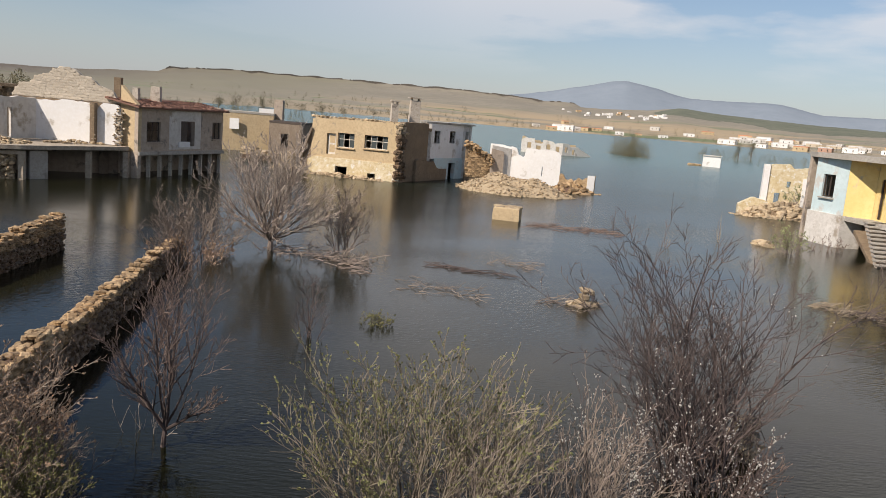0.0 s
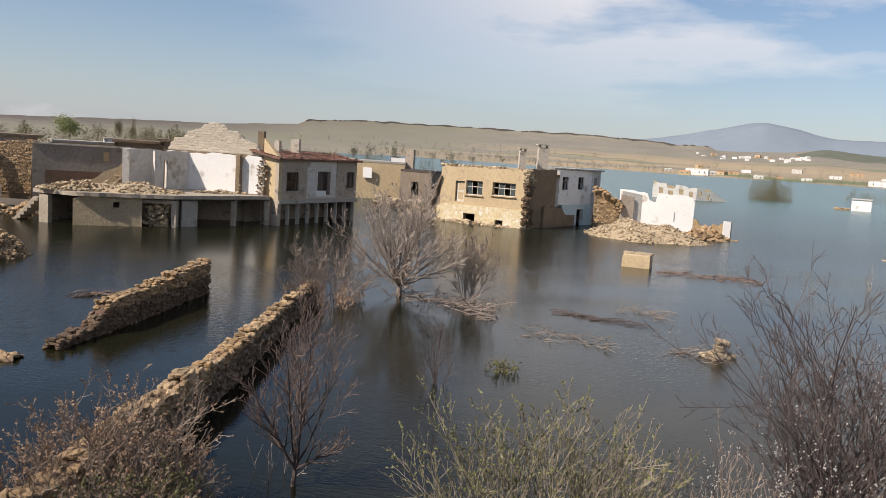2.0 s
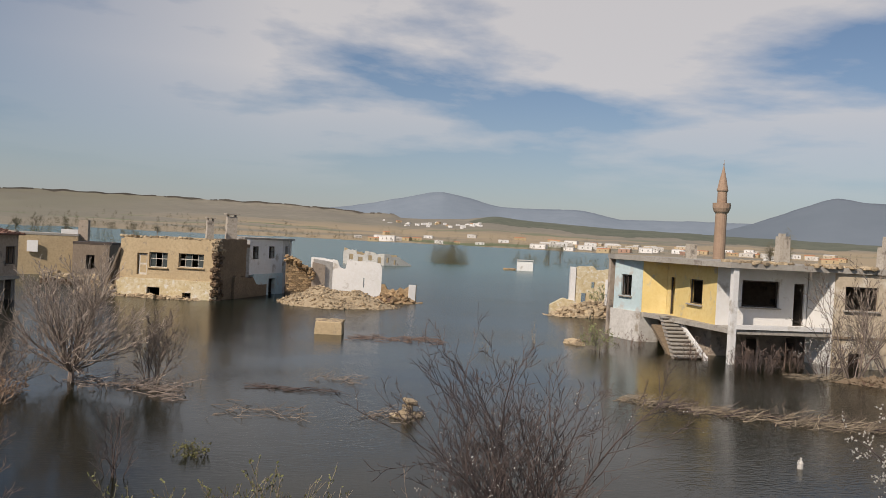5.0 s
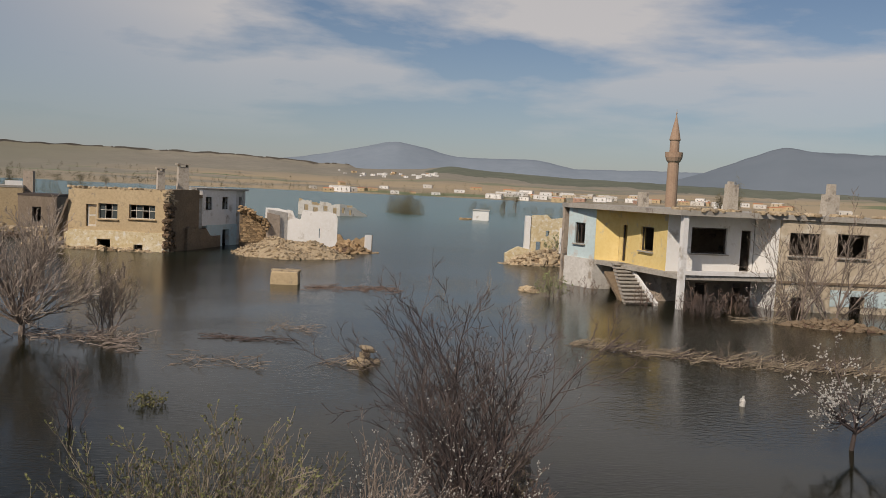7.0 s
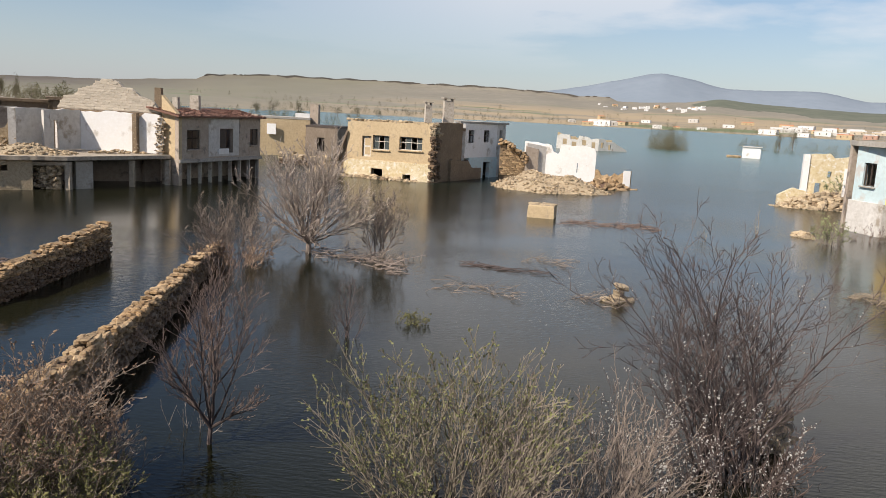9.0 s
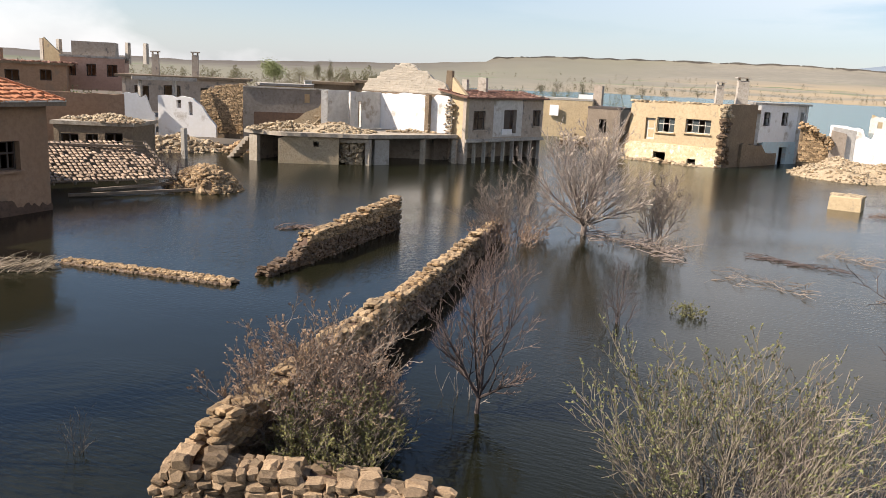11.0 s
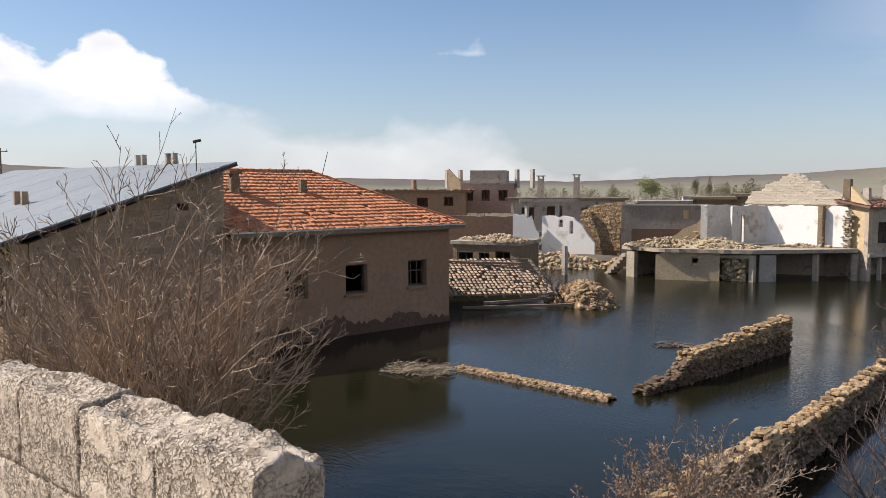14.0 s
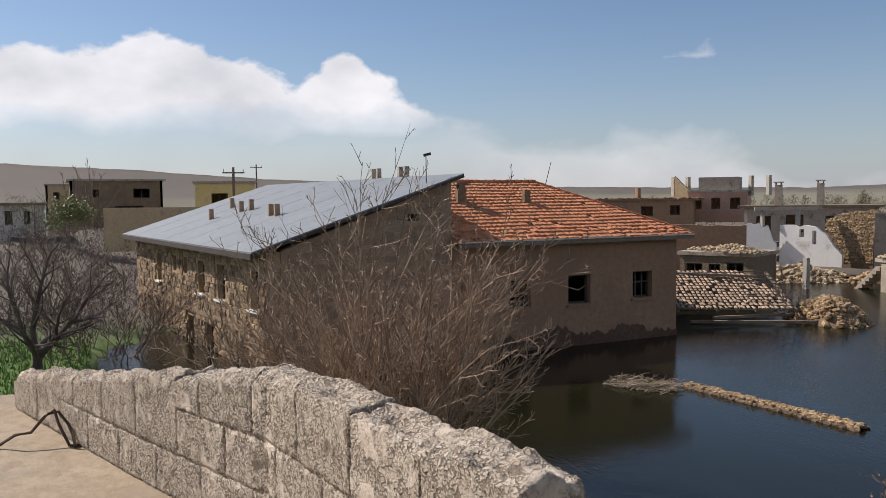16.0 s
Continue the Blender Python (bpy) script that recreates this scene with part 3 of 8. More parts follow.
def heap(name, label, centre, rx, ry, height, seed, material, count, size=(0.15, 0.5), core=M_EARTH, single=0, yaw=0.0, power=1.3, group="", parent=None, base=-0.3):
    """A rubble heap: a lumpy core with loose stones over it."""
    rnd = random.Random(seed)
    t = parent or thing(name, (centre[0], centre[1], 0), label, "rubble", group)
    geo = Geo()
    n, rings = 28, 9
    cy, sy = math.cos(yaw), math.sin(yaw)

    def spot(rr, a):
        wob = 1 + 0.22 * noise.noise((math.cos(a) * 1.7 + seed, math.sin(a) * 1.7, 0.3))
        lx, ly = rx * rr * wob * math.cos(a), ry * rr * wob * math.sin(a)
        x, y = centre[0] + lx * cy - ly * sy, centre[1] + lx * sy + ly * cy
        z = base + (height - base) * max(0.0, 1 - rr ** power) * (0.75 + 0.5 * noise.noise((x * 0.45 + seed, y * 0.45, 1.7)))
        return x, y, z + 0.1 * noise.noise((x * 1.6, y * 1.6, seed))
    geo.v.append(spot(0, 0))
    for i in range(1, rings + 1):
        for j in range(n):
            geo.v.append(spot(i / rings, 2 * math.pi * j / n))
    for j in range(n):
        geo.f.append((0, 1 + j, 1 + (j + 1) % n))
    for i in range(rings - 1):
        for j in range(n):
            a, b = 1 + i * n + j, 1 + i * n + (j + 1) % n
            geo.f.append((a, a + n, b + n, b))
    part("core", geo, core, t)
    poses = []
    for _ in range(count):
        rr, a = math.sqrt(rnd.random()) * 1.0, rnd.uniform(0, 2 * math.pi)
        x, y, z = spot(rr, a)
        s = rnd.uniform(*size) * (0.7 + 0.6 * rnd.random())
        poses.append(stone_pose(x, y, z + s * 0.12, s * rnd.uniform(0.8, 1.4), s, s * rnd.uniform(0.5, 0.8), rnd.uniform(0, 6.3), rnd, 0.5))
    lay_stones(poses, material, t, single)
    return t


def stone_wall(name, label, line, seed, material, size=0.3, thick=0.55, single=0, ends=(0, 0), group="", depth=-0.35, dark_below=0.5, flat=(0.4, 0.65), wide=(0.8, 2.1)):
    """A dry stone wall along (x, y, top) points: an earth core and courses of stones on both faces and along the top."""
    rnd = random.Random(seed)
    t = thing(name, (line[0][0], line[0][1], 0), label, "stone wall", group)
    core, poses = Geo(), []
    for (x0, y0, h0), (x1, y1, h1) in zip(line, line[1:]):
        a, b = Vector((x0, y0)), Vector((x1, y1))
        length = (b - a).length
        d = (b - a) / length
        n = Vector((-d.y, d.x))
        yaw = math.atan2(d.y, d.x)
        k = thick * 0.36
        c = [a - n * k, b - n * k, b + n * k, a + n * k]
        core.hexa([(*c[0], depth), (*c[1], depth), (*c[2], depth), (*c[3], depth), (*c[0], h0 - size * 0.5), (*c[1], h1 - size * 0.5), (*c[2], h1 - size * 0.5), (*c[3], h0 - size * 0.5)])
        z = depth
        while z < max(h0, h1):
            course = size * rnd.uniform(*flat)
            u = rnd.uniform(-0.2, 0)
            while u < length:
                w = size * rnd.uniform(*wide)
                top = h0 + (h1 - h0) * min(1, max(0, (u + w / 2) / length)) + 0.16 * noise.noise((u * 1.1 + seed, seed, 0)) + rnd.uniform(-0.07, 0.07)
                if z + course * 0.5 < top:
                    for side in (-1, 1):
                        o = a + d * (u + w / 2) + n * side * (thick * 0.33 + rnd.uniform(-0.03, 0.05))
                        poses.append(stone_pose(o.x, o.y, z + course / 2, w, size * rnd.uniform(0.8, 1.2), course * 1.08, yaw + rnd.uniform(-0.12, 0.12), rnd, 0.09))
                    if z + course * 1.5 >= top:
                        o = a + d * (u + w / 2)
                        poses.append(stone_pose(o.x, o.y, z + course * 0.7, w * 1.05, size * 1.2, course * 1.1, yaw + rnd.uniform(-0.4, 0.4), rnd, 0.2))
                u += w
            z += course
    # dark core colour deepens the shade between the stones
    part("core", core, M_DAMP, t)
    poses.sort(key=lambda m: m.translation.x ** 2 + m.translation.y ** 2)
    # lower stones darker: damp from higher water, and face shade put into the colour
    line_ = [m.translation.z > dark_below + 0.1 * noise.noise((m.translation.x * 1.3, m.translation.y * 1.3, 0.5)) for m in poses]
    lay_stones([m for m, dry in zip(poses, line_) if dry], material, t, single // 2)
    lay_stones([m for m, dry in zip(poses, line_) if not dry], M_WETSHADESTONE, t, single // 2)
    return t


def along(p, q, u, out=0.0, z=0.0):
    """The place u metres from p towards q, out metres to the right of that way."""
    p, q = Vector(p), Vector(q)
    d = (q - p).normalized()
    w = p + d * u + Vector((d.y, -d.x)) * out
    return Vector((w.x, w.y, z))


def window_bars(parent, p, q, u0, u1, z0, z1, material=M_DARKWOOD, mullions=1, transoms=0, depth=0.12, width=0.06, pane=None, name="window", sill=None, label=""):
    """A window in a wall from p to q: a frame with bars, set back in its opening, with panes and a sill."""
    geo = Geo()
    i = -depth
    for a, b in ((u0, u0 + width), (u1 - width, u1)):
        geo.bar(along(p, q, (a + b) / 2, i, z0), along(p, q, (a + b) / 2, i, z1), width, width, (0, 1, 0))
    for z in (z0 + width / 2, z1 - width / 2):
        geo.bar(along(p, q, u0, i, z), along(p, q, u1, i, z), width, width)
    w = part(name, geo, material, parent, label)
    for k in range(transoms):
        z = z0 + (z1 - z0) * (k + 1) / (transoms + 1) * 1.15
        part("transom", Geo().bar(along(p, q, u0 + width, i, z), along(p, q, u1 - width, i, z), width * 0.8, width), material, w)
    for k in range(mullions):
        u = u0 + (u1 - u0) * (k + 1) / (mullions + 1)
        part("mullion", Geo().bar(along(p, q, u, i + 0.004, z0 + width), along(p, q, u, i + 0.004, z1 - width), width * 0.8, width, (0, 1, 0)), material, w)
    for k in range(mullions + 1):
        if pane and k in pane:
            a, b = u0 + (u1 - u0) * k / (mullions + 1), u0 + (u1 - u0) * (k + 1) / (mullions + 1)
            g = Geo()
            g.hexa([along(p, q, a, i, z0), along(p, q, b, i, z0), along(p, q, b, i - 0.01, z0), along(p, q, a, i - 0.01, z0),
                    along(p, q, a, i, z1), along(p, q, b, i, z1), along(p, q, b, i - 0.01, z1), along(p, q, a, i - 0.01, z1)])
            part("pane", g, M_GLASS, w)
    if sill:
        g = Geo()
        g.bar(along(p, q, u0 - 0.1, 0.0, z0 - 0.05), along(p, q, u1 + 0.1, 0.0, z0 - 0.05), 0.3, 0.08)
        part("sill", g, sill, w)
    return w


def chimney(parent, x, y, z0, z1, w=0.5, d=0.5, material=M_CHIMNEY, cap=True, yaw=0.0):
    """A rendered stack, slightly tapered, with a cap slab on little legs."""
    g = Geo()
    c, s = math.cos(yaw), math.sin(yaw)

    def r(dx, dy, z):
        return (x + dx * c - dy * s, y + dx * s + dy * c, z)
    a, b = w / 2, d / 2
    g.hexa([r(-a, -b, z0), r(a, -b, z0), r(a, b, z0), r(-a, b, z0), r(-a * .9, -b * .9, z1), r(a * .9, -b * .9, z1), r(a * .9, b * .9, z1), r(-a * .9, b * .9, z1)])
    st = part("chimney", g, material, parent)
    if cap:
        g = Geo()
        for sx in (-1, 1):
            g.hexa([r(sx * a * .7 - .05, -b * .7, z1), r(sx * a * .7 + .05, -b * .7, z1), r(sx * a * .7 + .05, b * .7, z1), r(sx * a * .7 - .05, b * .7, z1),
                    r(sx * a * .7 - .05, -b * .7, z1 + .2), r(sx * a * .7 + .05, -b * .7, z1 + .2), r(sx * a * .7 + .05, b * .7, z1 + .2), r(sx * a * .7 - .05, b * .7, z1 + .2)])
        e = 1.25
        g.hexa([r(-a * e, -b * e, z1 + .2), r(a * e, -b * e, z1 + .2), r(a * e, b * e, z1 + .2), r(-a * e, b * e, z1 + .2),
                r(-a * e, -b * e, z1 + .29), r(a * e, -b * e, z1 + .29), r(a * e, b * e, z1 + .29), r(-a * e, b * e, z1 + .29)])
        part("cap", g, material, st)
    return st


# ---------------------------------------------------------------- ground, water, far hills
def table(pairs, x):
    for (a, u), (b, v) in zip(pairs, pairs[1:]):
        if x <= b:
            return u + (v - u) * min(1, max(0, (x - a) / (b - a)))
    return pairs[-1][1]


RIDGE = [(-180, 1.0), (-60, 0.8), (-39, 0.83), (-24, 1.2), (-19, 1.46), (-16, 1.72), (-14, 1.45), (-9.6, 1.25), (-9.1, 1.58), (-6.7, 1.55), (-4.3, 1.74), (-0.9, 1.82),
         (7, 1.86), (15, 1.81), (18.8, 1.6), (19.4, 1.28), (23, 1.05), (26, 0.88), (30, 0.8), (39, 0.45), (50, 0.6), (60, 0.8), (70, 1.2), (77, 1.5), (85, 2.1), (93, 2.5), (180, 1.0)]
SHORE = [(-180, 9), (-120, 12), (-75, 30), (-60, 420), (-26, 560), (-24, 740), (-2, 720), (0, 640), (14, 610), (20, 430), (28, 150), (34, 68), (50, 62), (58, 48), (70, 44), (80, 38), (85, 37),
         (88, 33), (89.5, 24), (100, 18), (130, 9), (180, 9)]


def land(az, r):
    """Height of the ground at a bearing (degrees, left of +y) and a distance."""
    shore, ridge = table(SHORE, az), table(RIDGE, az)
    x, y = -r * math.sin(radians(az)), r * math.cos(radians(az))
    rough_ = noise.noise((x * 0.02, y * 0.02, 3.1))
    shore *= 1 + 0.12 * noise.noise((az * 0.35, 1.3, 0.2))
    if r < shore:
        return -1.6 + 0.3 * rough_ + (1.5 * max(0, 1 - (shore - r) / 6.0) if r > shore - 6 else 0)
    near = 0.35 + 2.9 * min(1, (r - shore) / 60) if az > 26 else 0.35
    mesa = 1.0 if -9.3 < az < 19.1 else 0.35
    # angles of sight to the ground along this bearing
    e0 = math.degrees(math.atan2(near - 6, shore + 60)) if az > 26 else math.degrees(math.atan2(0.4 - 6, shore))
    pts = [(shore, math.degrees(math.atan2(-5.9, shore))), (max(shore + 60, 90), e0), (950, min(0.05, ridge * 0.3)), (1700, 0.42 * ridge), (2640, ridge - 0.2 * mesa - 0.04), (2682, ridge - 0.16 * mesa * (0.35 + 1.1 * max(0.0, noise.noise((az * 1.9, 0.3, 4.0))))), (2690, ridge + 0.05 * rough_ * mesa)]
    if az > 26 and r < shore + 60:
        return 0.1 + (near - 0.1) * min(1, (r - shore) / 60) + 0.25 * rough_
    e = table(pts, r)
    h = 6 + r * math.tan(radians(e))
    if r > 2690:
        h = 6 + 2690 * math.tan(radians(pts[-1][1])) - (r - 2690) * 0.02
    return h + rough_ * min(6, r * 0.0025) * (1 if r > 1000 and r < 2600 else 0.3) + (5 * noise.noise((x * 0.004, y * 0.004, 7.7)) if 1200 < r < 2600 else 0)


def ground_sheet():
    az = [-180 + i * 1.5 for i in range(80)] + [-60 + i * 0.5 for i in range(320)] + [100 + i * 1.6 for i in range(50)]
    rad = [3.0 * (3900 / 3.0) ** (i / 100) for i in range(101)] + [2640, 2660, 2676, 2680, 2685, 2690, 2720]
    rad = sorted(rad)
    g, n = Geo(), len(az)
    for r in rad:
        for a in az:
            g.v.append((-r * math.sin(radians(a)), r * math.cos(radians(a)), land(a, r)))
    for i in range(len(rad) - 1):
        for j in range(n):
            q = (j + 1) % n
            g.f.append((i * n + j, (i + 1) * n + j, (i + 1) * n + q, i * n + q))
    g.f.append(tuple(range(n)))
    me = bpy.data.meshes.new("ground")
    me.from_pydata(g.v, [], g.f)
    me.materials.append(M_GROUND)
    me.shade_smooth()
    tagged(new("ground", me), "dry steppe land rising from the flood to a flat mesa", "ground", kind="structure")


ground_sheet()

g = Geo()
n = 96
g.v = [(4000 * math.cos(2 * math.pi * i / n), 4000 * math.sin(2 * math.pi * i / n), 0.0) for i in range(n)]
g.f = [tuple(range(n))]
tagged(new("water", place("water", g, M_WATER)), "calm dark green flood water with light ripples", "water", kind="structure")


def cliff():
    """The dark broken rim of rock along the mesa's edge."""
    g = Geo()
    for i in range(280):
        az = -9.0 + 0.1 * i
        h = 5.5 + 5.0 * noise.noise((az * 0.8, 1.7, 0.2)) + 4.0 * noise.noise((az * 3.7, 2.7, 0.2))
        if h < 3.0:
            continue
        zs = [land(a, 2690) for a in (az, az + 0.1)]
        c = []
        for dz in (-h, 1.2):
            for r, a, z in ((2684, az, zs[0]), (2684, az + 0.1, zs[1]), (2692, az + 0.1, zs[1]), (2692, az, zs[0])):
                c.append((-r * math.sin(radians(a)), r * math.cos(radians(a)), z + dz))
        g.hexa(c)
    tagged(new("backdrop_4", place("backdrop_4", g, M_CLIFF)), "dark broken cliff along the rim of the mesa", "cliff", kind="structure")


cliff()


def mountain(name, rows, dist, material, label, wob):
    g = Geo()
    a0, a1 = rows[0][0], rows[-1][0]
    n = int((a1 - a0) / 0.25)
    for i in range(n + 1):
        a = a0 + (a1 - a0) * i / n
        e = sum(table(rows, a + k * 0.16) for k in range(-4, 5)) / 9 + wob * noise.noise((a * 0.9, 2.2, 0.4)) + wob * 0.5 * noise.noise((a * 2.7, 5.2, 0.4))
        fade = min(1, (a - a0) / 3, (a1 - a) / 3)
        for k, (dd, f) in enumerate(((dist - 900, 0.0), (dist - 600, 0.36), (dist - 300, 0.7), (dist - 120, 0.9), (dist, 1.0), (dist + 150, 0.8))):
            f *= 1 + (0.06 * noise.noise((a * 0.4, dd * 0.003, 3)) if 0 < k < 4 else 0)
            h = -20 + (26 + dist * math.tan(radians(e))) * f * max(0.05, fade)
            g.v.append((-dd * math.sin(radians(a)), dd * math.cos(radians(a)), h))
    for i in range(n):
        for k in range(5):
            g.f.append((i * 6 + k, i * 6 + k + 1, i * 6 + k + 7, i * 6 + k + 6))
    me = place(name, g, material, True)
    tagged(new(name, me), label, "mountain", kind="structure")


mountain("backdrop_1", [(-46, 1.2), (-34, 2.1), (-28, 2.0), (-25, 1.95), (-22.3, 2.5), (-19.5, 2.42), (-16.3, 2.45), (-14.4, 3.0), (-12.2, 3.35), (-9.8, 2.85), (-7, 2.2), (-4, 1.7), (2, 1.2)], 4600, M_FARHILL, "mountain far beyond the lake, coloured blue grey for haze", 0.05)
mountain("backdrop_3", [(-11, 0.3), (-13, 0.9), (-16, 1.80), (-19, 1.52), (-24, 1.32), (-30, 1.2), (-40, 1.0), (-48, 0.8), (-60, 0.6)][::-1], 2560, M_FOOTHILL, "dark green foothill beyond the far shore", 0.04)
mountain("backdrop_2", [(-75, 1.0), (-60, 2.4), (-50, 3.1), (-44.5, 3.52), (-40.7, 3.62), (-38.5, 3.95), (-36, 2.95), (-33.9, 2.15), (-29, 0.6)], 4300, M_DARKHILL, "mountain ridge far beyond the village, coloured dark blue for haze", 0.05)


# ---------------------------------------------------------------- tiled stucco house and metal-roofed stone house
def tile_shape():
    g = Geo()
    for k in range(2):
        y = 0.42 * k
        r = 0.12 - 0.015 * k
        for j in range(6):
            a = math.pi * j / 5
            g.v.append((-r * math.cos(a), y, r * math.sin(a) * 0.26))
    for j in range(5):
        g.f.append((j, j + 1, 7 + j, 6 + j))
    k = len(g.v)
    g.v += [(v[0] * 0.95, v[1], v[2] - 0.085) for v in g.v[:6]]
    for j in range(5):
        g.f.append((j, k + j, k + j + 1, j + 1))
    return g


TILE = tile_shape()
TILE_MESH = {}


def tile_mesh(material):
    if material.name not in TILE_MESH:
        me = bpy.data.meshes.new("roof_tile")
        me.from_pydata(TILE.v, [], TILE.f)
        me.materials.append(material)
        TILE_MESH[material.name] = me
    return TILE_MESH[material.name]


def tile_slope(parent, origin, across, up, width, rows, spacing, row, inside, material, single, seed, missing=0.01, sort=None, size=1.0):
    """Tiles over a slope: across and up are unit vectors, inside(u, v) says where the slope is."""
    rnd = random.Random(seed)
    o, a, b = Vector(origin), Vector(across), Vector(up)
    nrm = a.cross(b).normalized()
    if nrm.z < 0:
        nrm = -nrm
    poses = []
    for i in range(rows):
        for j in range(int(width / spacing)):
            u, v = (j + 0.5) * spacing, i * row
            if not inside(u, v) or rnd.random() < missing:
                continue
            m = Matrix((a, b, nrm)).transposed().to_4x4()
            sag = 0.03 * noise.noise((u * 0.5, v * 0.6, seed))
            loose = 2.5 if i < 3 and noise.noise((u * 0.7, i * 0.3, seed)) > -0.05 else 1.0      # slipped tiles along the eave
            m.translation = o + a * (u + rnd.uniform(-0.02, 0.02) * loose) + b * (v + rnd.uniform(-0.015, 0.015) * loose) + nrm * (0.045 + sag + 0.02 * (loose > 1) * rnd.random())
            poses.append(m @ Euler((-radians(10) + rnd.uniform(-0.05, 0.05), rnd.uniform(-0.06, 0.06) * loose, rnd.uniform(-0.05, 0.05) * loose * loose)).to_matrix().to_4x4() @ Matrix.Scale(size, 4))
    if sort:
        poses.sort(key=sort)
    geo = Geo()
    for i, m in enumerate(poses):
        if i < single:
            ob = new("roof_tile", tile_mesh(material))
            attach(ob, parent)
            ob.matrix_basis = m
        else:
            geo.add([m @ Vector(v) for v in TILE.v], TILE.f)
    if geo.v:
        me = bpy.data.meshes.new("roof_tiles")
        me.from_pydata(geo.v, [], geo.f)
        me.materials.append(material)
        tagged(attach(new("roof_tiles", me), parent), kind="stuff")


GX, GY0, GY1, GZ = -27.0, 13.05, 23.9, 4.25
TILE_JOBS = []


def stucco_house():
    t = thing("stucco_house", (GX, GY1, 0), "brown stuccoed house with red tiled hip roof, standing in water", "house")
    p, q = (GX, GY0), (GX, GY1)
    ops = [(0.35, 0.85, 2.35, 2.75), (2.43, 3.45, 1.70, 2.82), (5.22, 6.31, 1.71, 2.89), (8.48, 9.52, 1.76, 2.89)]
    w = Geo()
    w.wall(p, q, -1.0, GZ, 0.45, ops)
    w.wall((GX - 0.45, GY1), (-37, GY1), -1.0, GZ, 0.4)
    w.wall((-37, GY0), (GX - 0.45, GY0), -1.0, GZ, 0.4)
    w.wall((-37, GY1 - 0.4), (-37, GY0 + 0.4), -1.0, GZ, 0.4)
    part("wall", w, M_STUCCO, t, "stained brown stucco wall")
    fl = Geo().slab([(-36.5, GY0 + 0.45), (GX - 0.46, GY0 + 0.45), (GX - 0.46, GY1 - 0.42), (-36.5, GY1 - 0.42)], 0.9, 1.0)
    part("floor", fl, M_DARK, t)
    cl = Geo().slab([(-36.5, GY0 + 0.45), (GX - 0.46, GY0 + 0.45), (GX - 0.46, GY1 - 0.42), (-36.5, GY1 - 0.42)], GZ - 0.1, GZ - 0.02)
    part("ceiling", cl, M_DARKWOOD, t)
    # peeled damp footing with an uneven upper edge
    d = Geo()
    top = ragged([(0, 0.6), (2, 0.7), (3.0, 0.5), (3.6, 0.5), (4.4, 0.85), (5.0, 0.8), (5.4, 0.5), (7, 0.42), (8.1, 0.75), (8.8, 0.65), (9.2, 0.36), (10.85, 0.3)], 0.13, 8, 0.13)
    d.wall((GX + 0.035, GY0), (GX + 0.035, GY1 + 0.02), -0.9, top, 0.03, step=0.065)
    part("footing", d, M_DAMP, t, "dark wet footing where the stucco has fallen")
    for k, (u0, u1, z0, z1) in enumerate(ops[1:]):
        wd = window_bars(t, p, q, u0, u1, z0, z1, M_DARKWOOD, mullions=(0 if k < 2 else 2), transoms=(1 if k == 2 else 0), depth=0.3, width=0.07, sill=M_STUCCO)
    # roof: hipped, eaves all round
    ex, ey0, ey1, rx, ry = GX + 0.5, GY0, GY1 + 0.5, -31.6, 19.5
    ez, rz = 4.38, 6.72
    r = Geo()
    r.add([(ex, ey0, ez), (ex, ey1, ez), (rx, ry, rz), (rx, ey0, rz), (-36.9, ey1, ez), (-36.9, ey0, ez)],
          [(0, 1, 2, 3), (1, 4, 2), (4, 5, 3, 2), (0, 3, 5), (0, 5, 4, 1)])
    roof = part("roof", r, M_TILE, t, "faded red clay tile roof")
    e = Geo()
    e.bar((ex + 0.02, ey0, ez - 0.06), (ex + 0.02, ey1, ez - 0.06), 0.06, 0.2)
    e.bar((ex, ey1, ez - 0.06), (-36.9, ey1, ez - 0.06), 0.06, 0.2)
    e.slab([(GX, ey0), (ex, ey0), (ex, ey1), (-36.9, ey1), (-36.9, GY1), (GX, GY1)], ez - 0.14, ez - 0.1)
    part("eave_board", e, M_WOOD, t)
    gu = Geo()
    for i in range(12):
        y0 = ey0 + i * (ey1 - ey0) / 12
        gu.bar((ex + 0.06, y0 + 0.03, ez + 0.035 + 0.02 * noise.noise((i * 0.7, 1, 1))), (ex + 0.06, y0 + (ey1 - ey0) / 12 - 0.02, ez + 0.035 + 0.02 * noise.noise((i * 0.7 + 0.7, 1, 1))), 0.07, 0.06)
    part("gutter", gu, M_WHITEWOOD, t, "bent pale gutter along the eave", kind="stuff")
    up = Vector((rx - ex, 0, rz - ez))
    slope = up.length
    TILE_JOBS.append(dict(parent=roof, origin=(ex + 0.05, ey0, ez + 0.02), across=(0, 1, 0), up=tuple(up.normalized()), width=ey1 - ey0, rows=int(slope / 0.31) + 1, spacing=0.235, row=0.31,
                          inside=lambda u, v: u < (ey1 - ey0) - v / slope * (ey1 - ry), material=M_TILE, single=300, seed=3, missing=0.012, sort=lambda m: m.translation.x ** 2 + m.translation.y ** 2))
    hip = Geo()
    for i in range(17):
        f = i / 17
        a = Vector((ex, ey1, ez)).lerp(Vector((rx, ry, rz)), f)
        b = Vector((ex, ey1, ez)).lerp(Vector((rx, ry, rz)), f + 1 / 15)
        hip.bar(a + Vector((0, 0, 0.07)), b + Vector((0, 0, 0.1)), 0.2, 0.1)
    for i in range(18):
        hip.bar((rx, ey0 + i * 0.36, rz + 0.07), (rx, ey0 + i * 0.36 + 0.4, rz + 0.1), 0.2, 0.1)
    part("ridge_tiles", hip, M_TILE, t, kind="stuff")
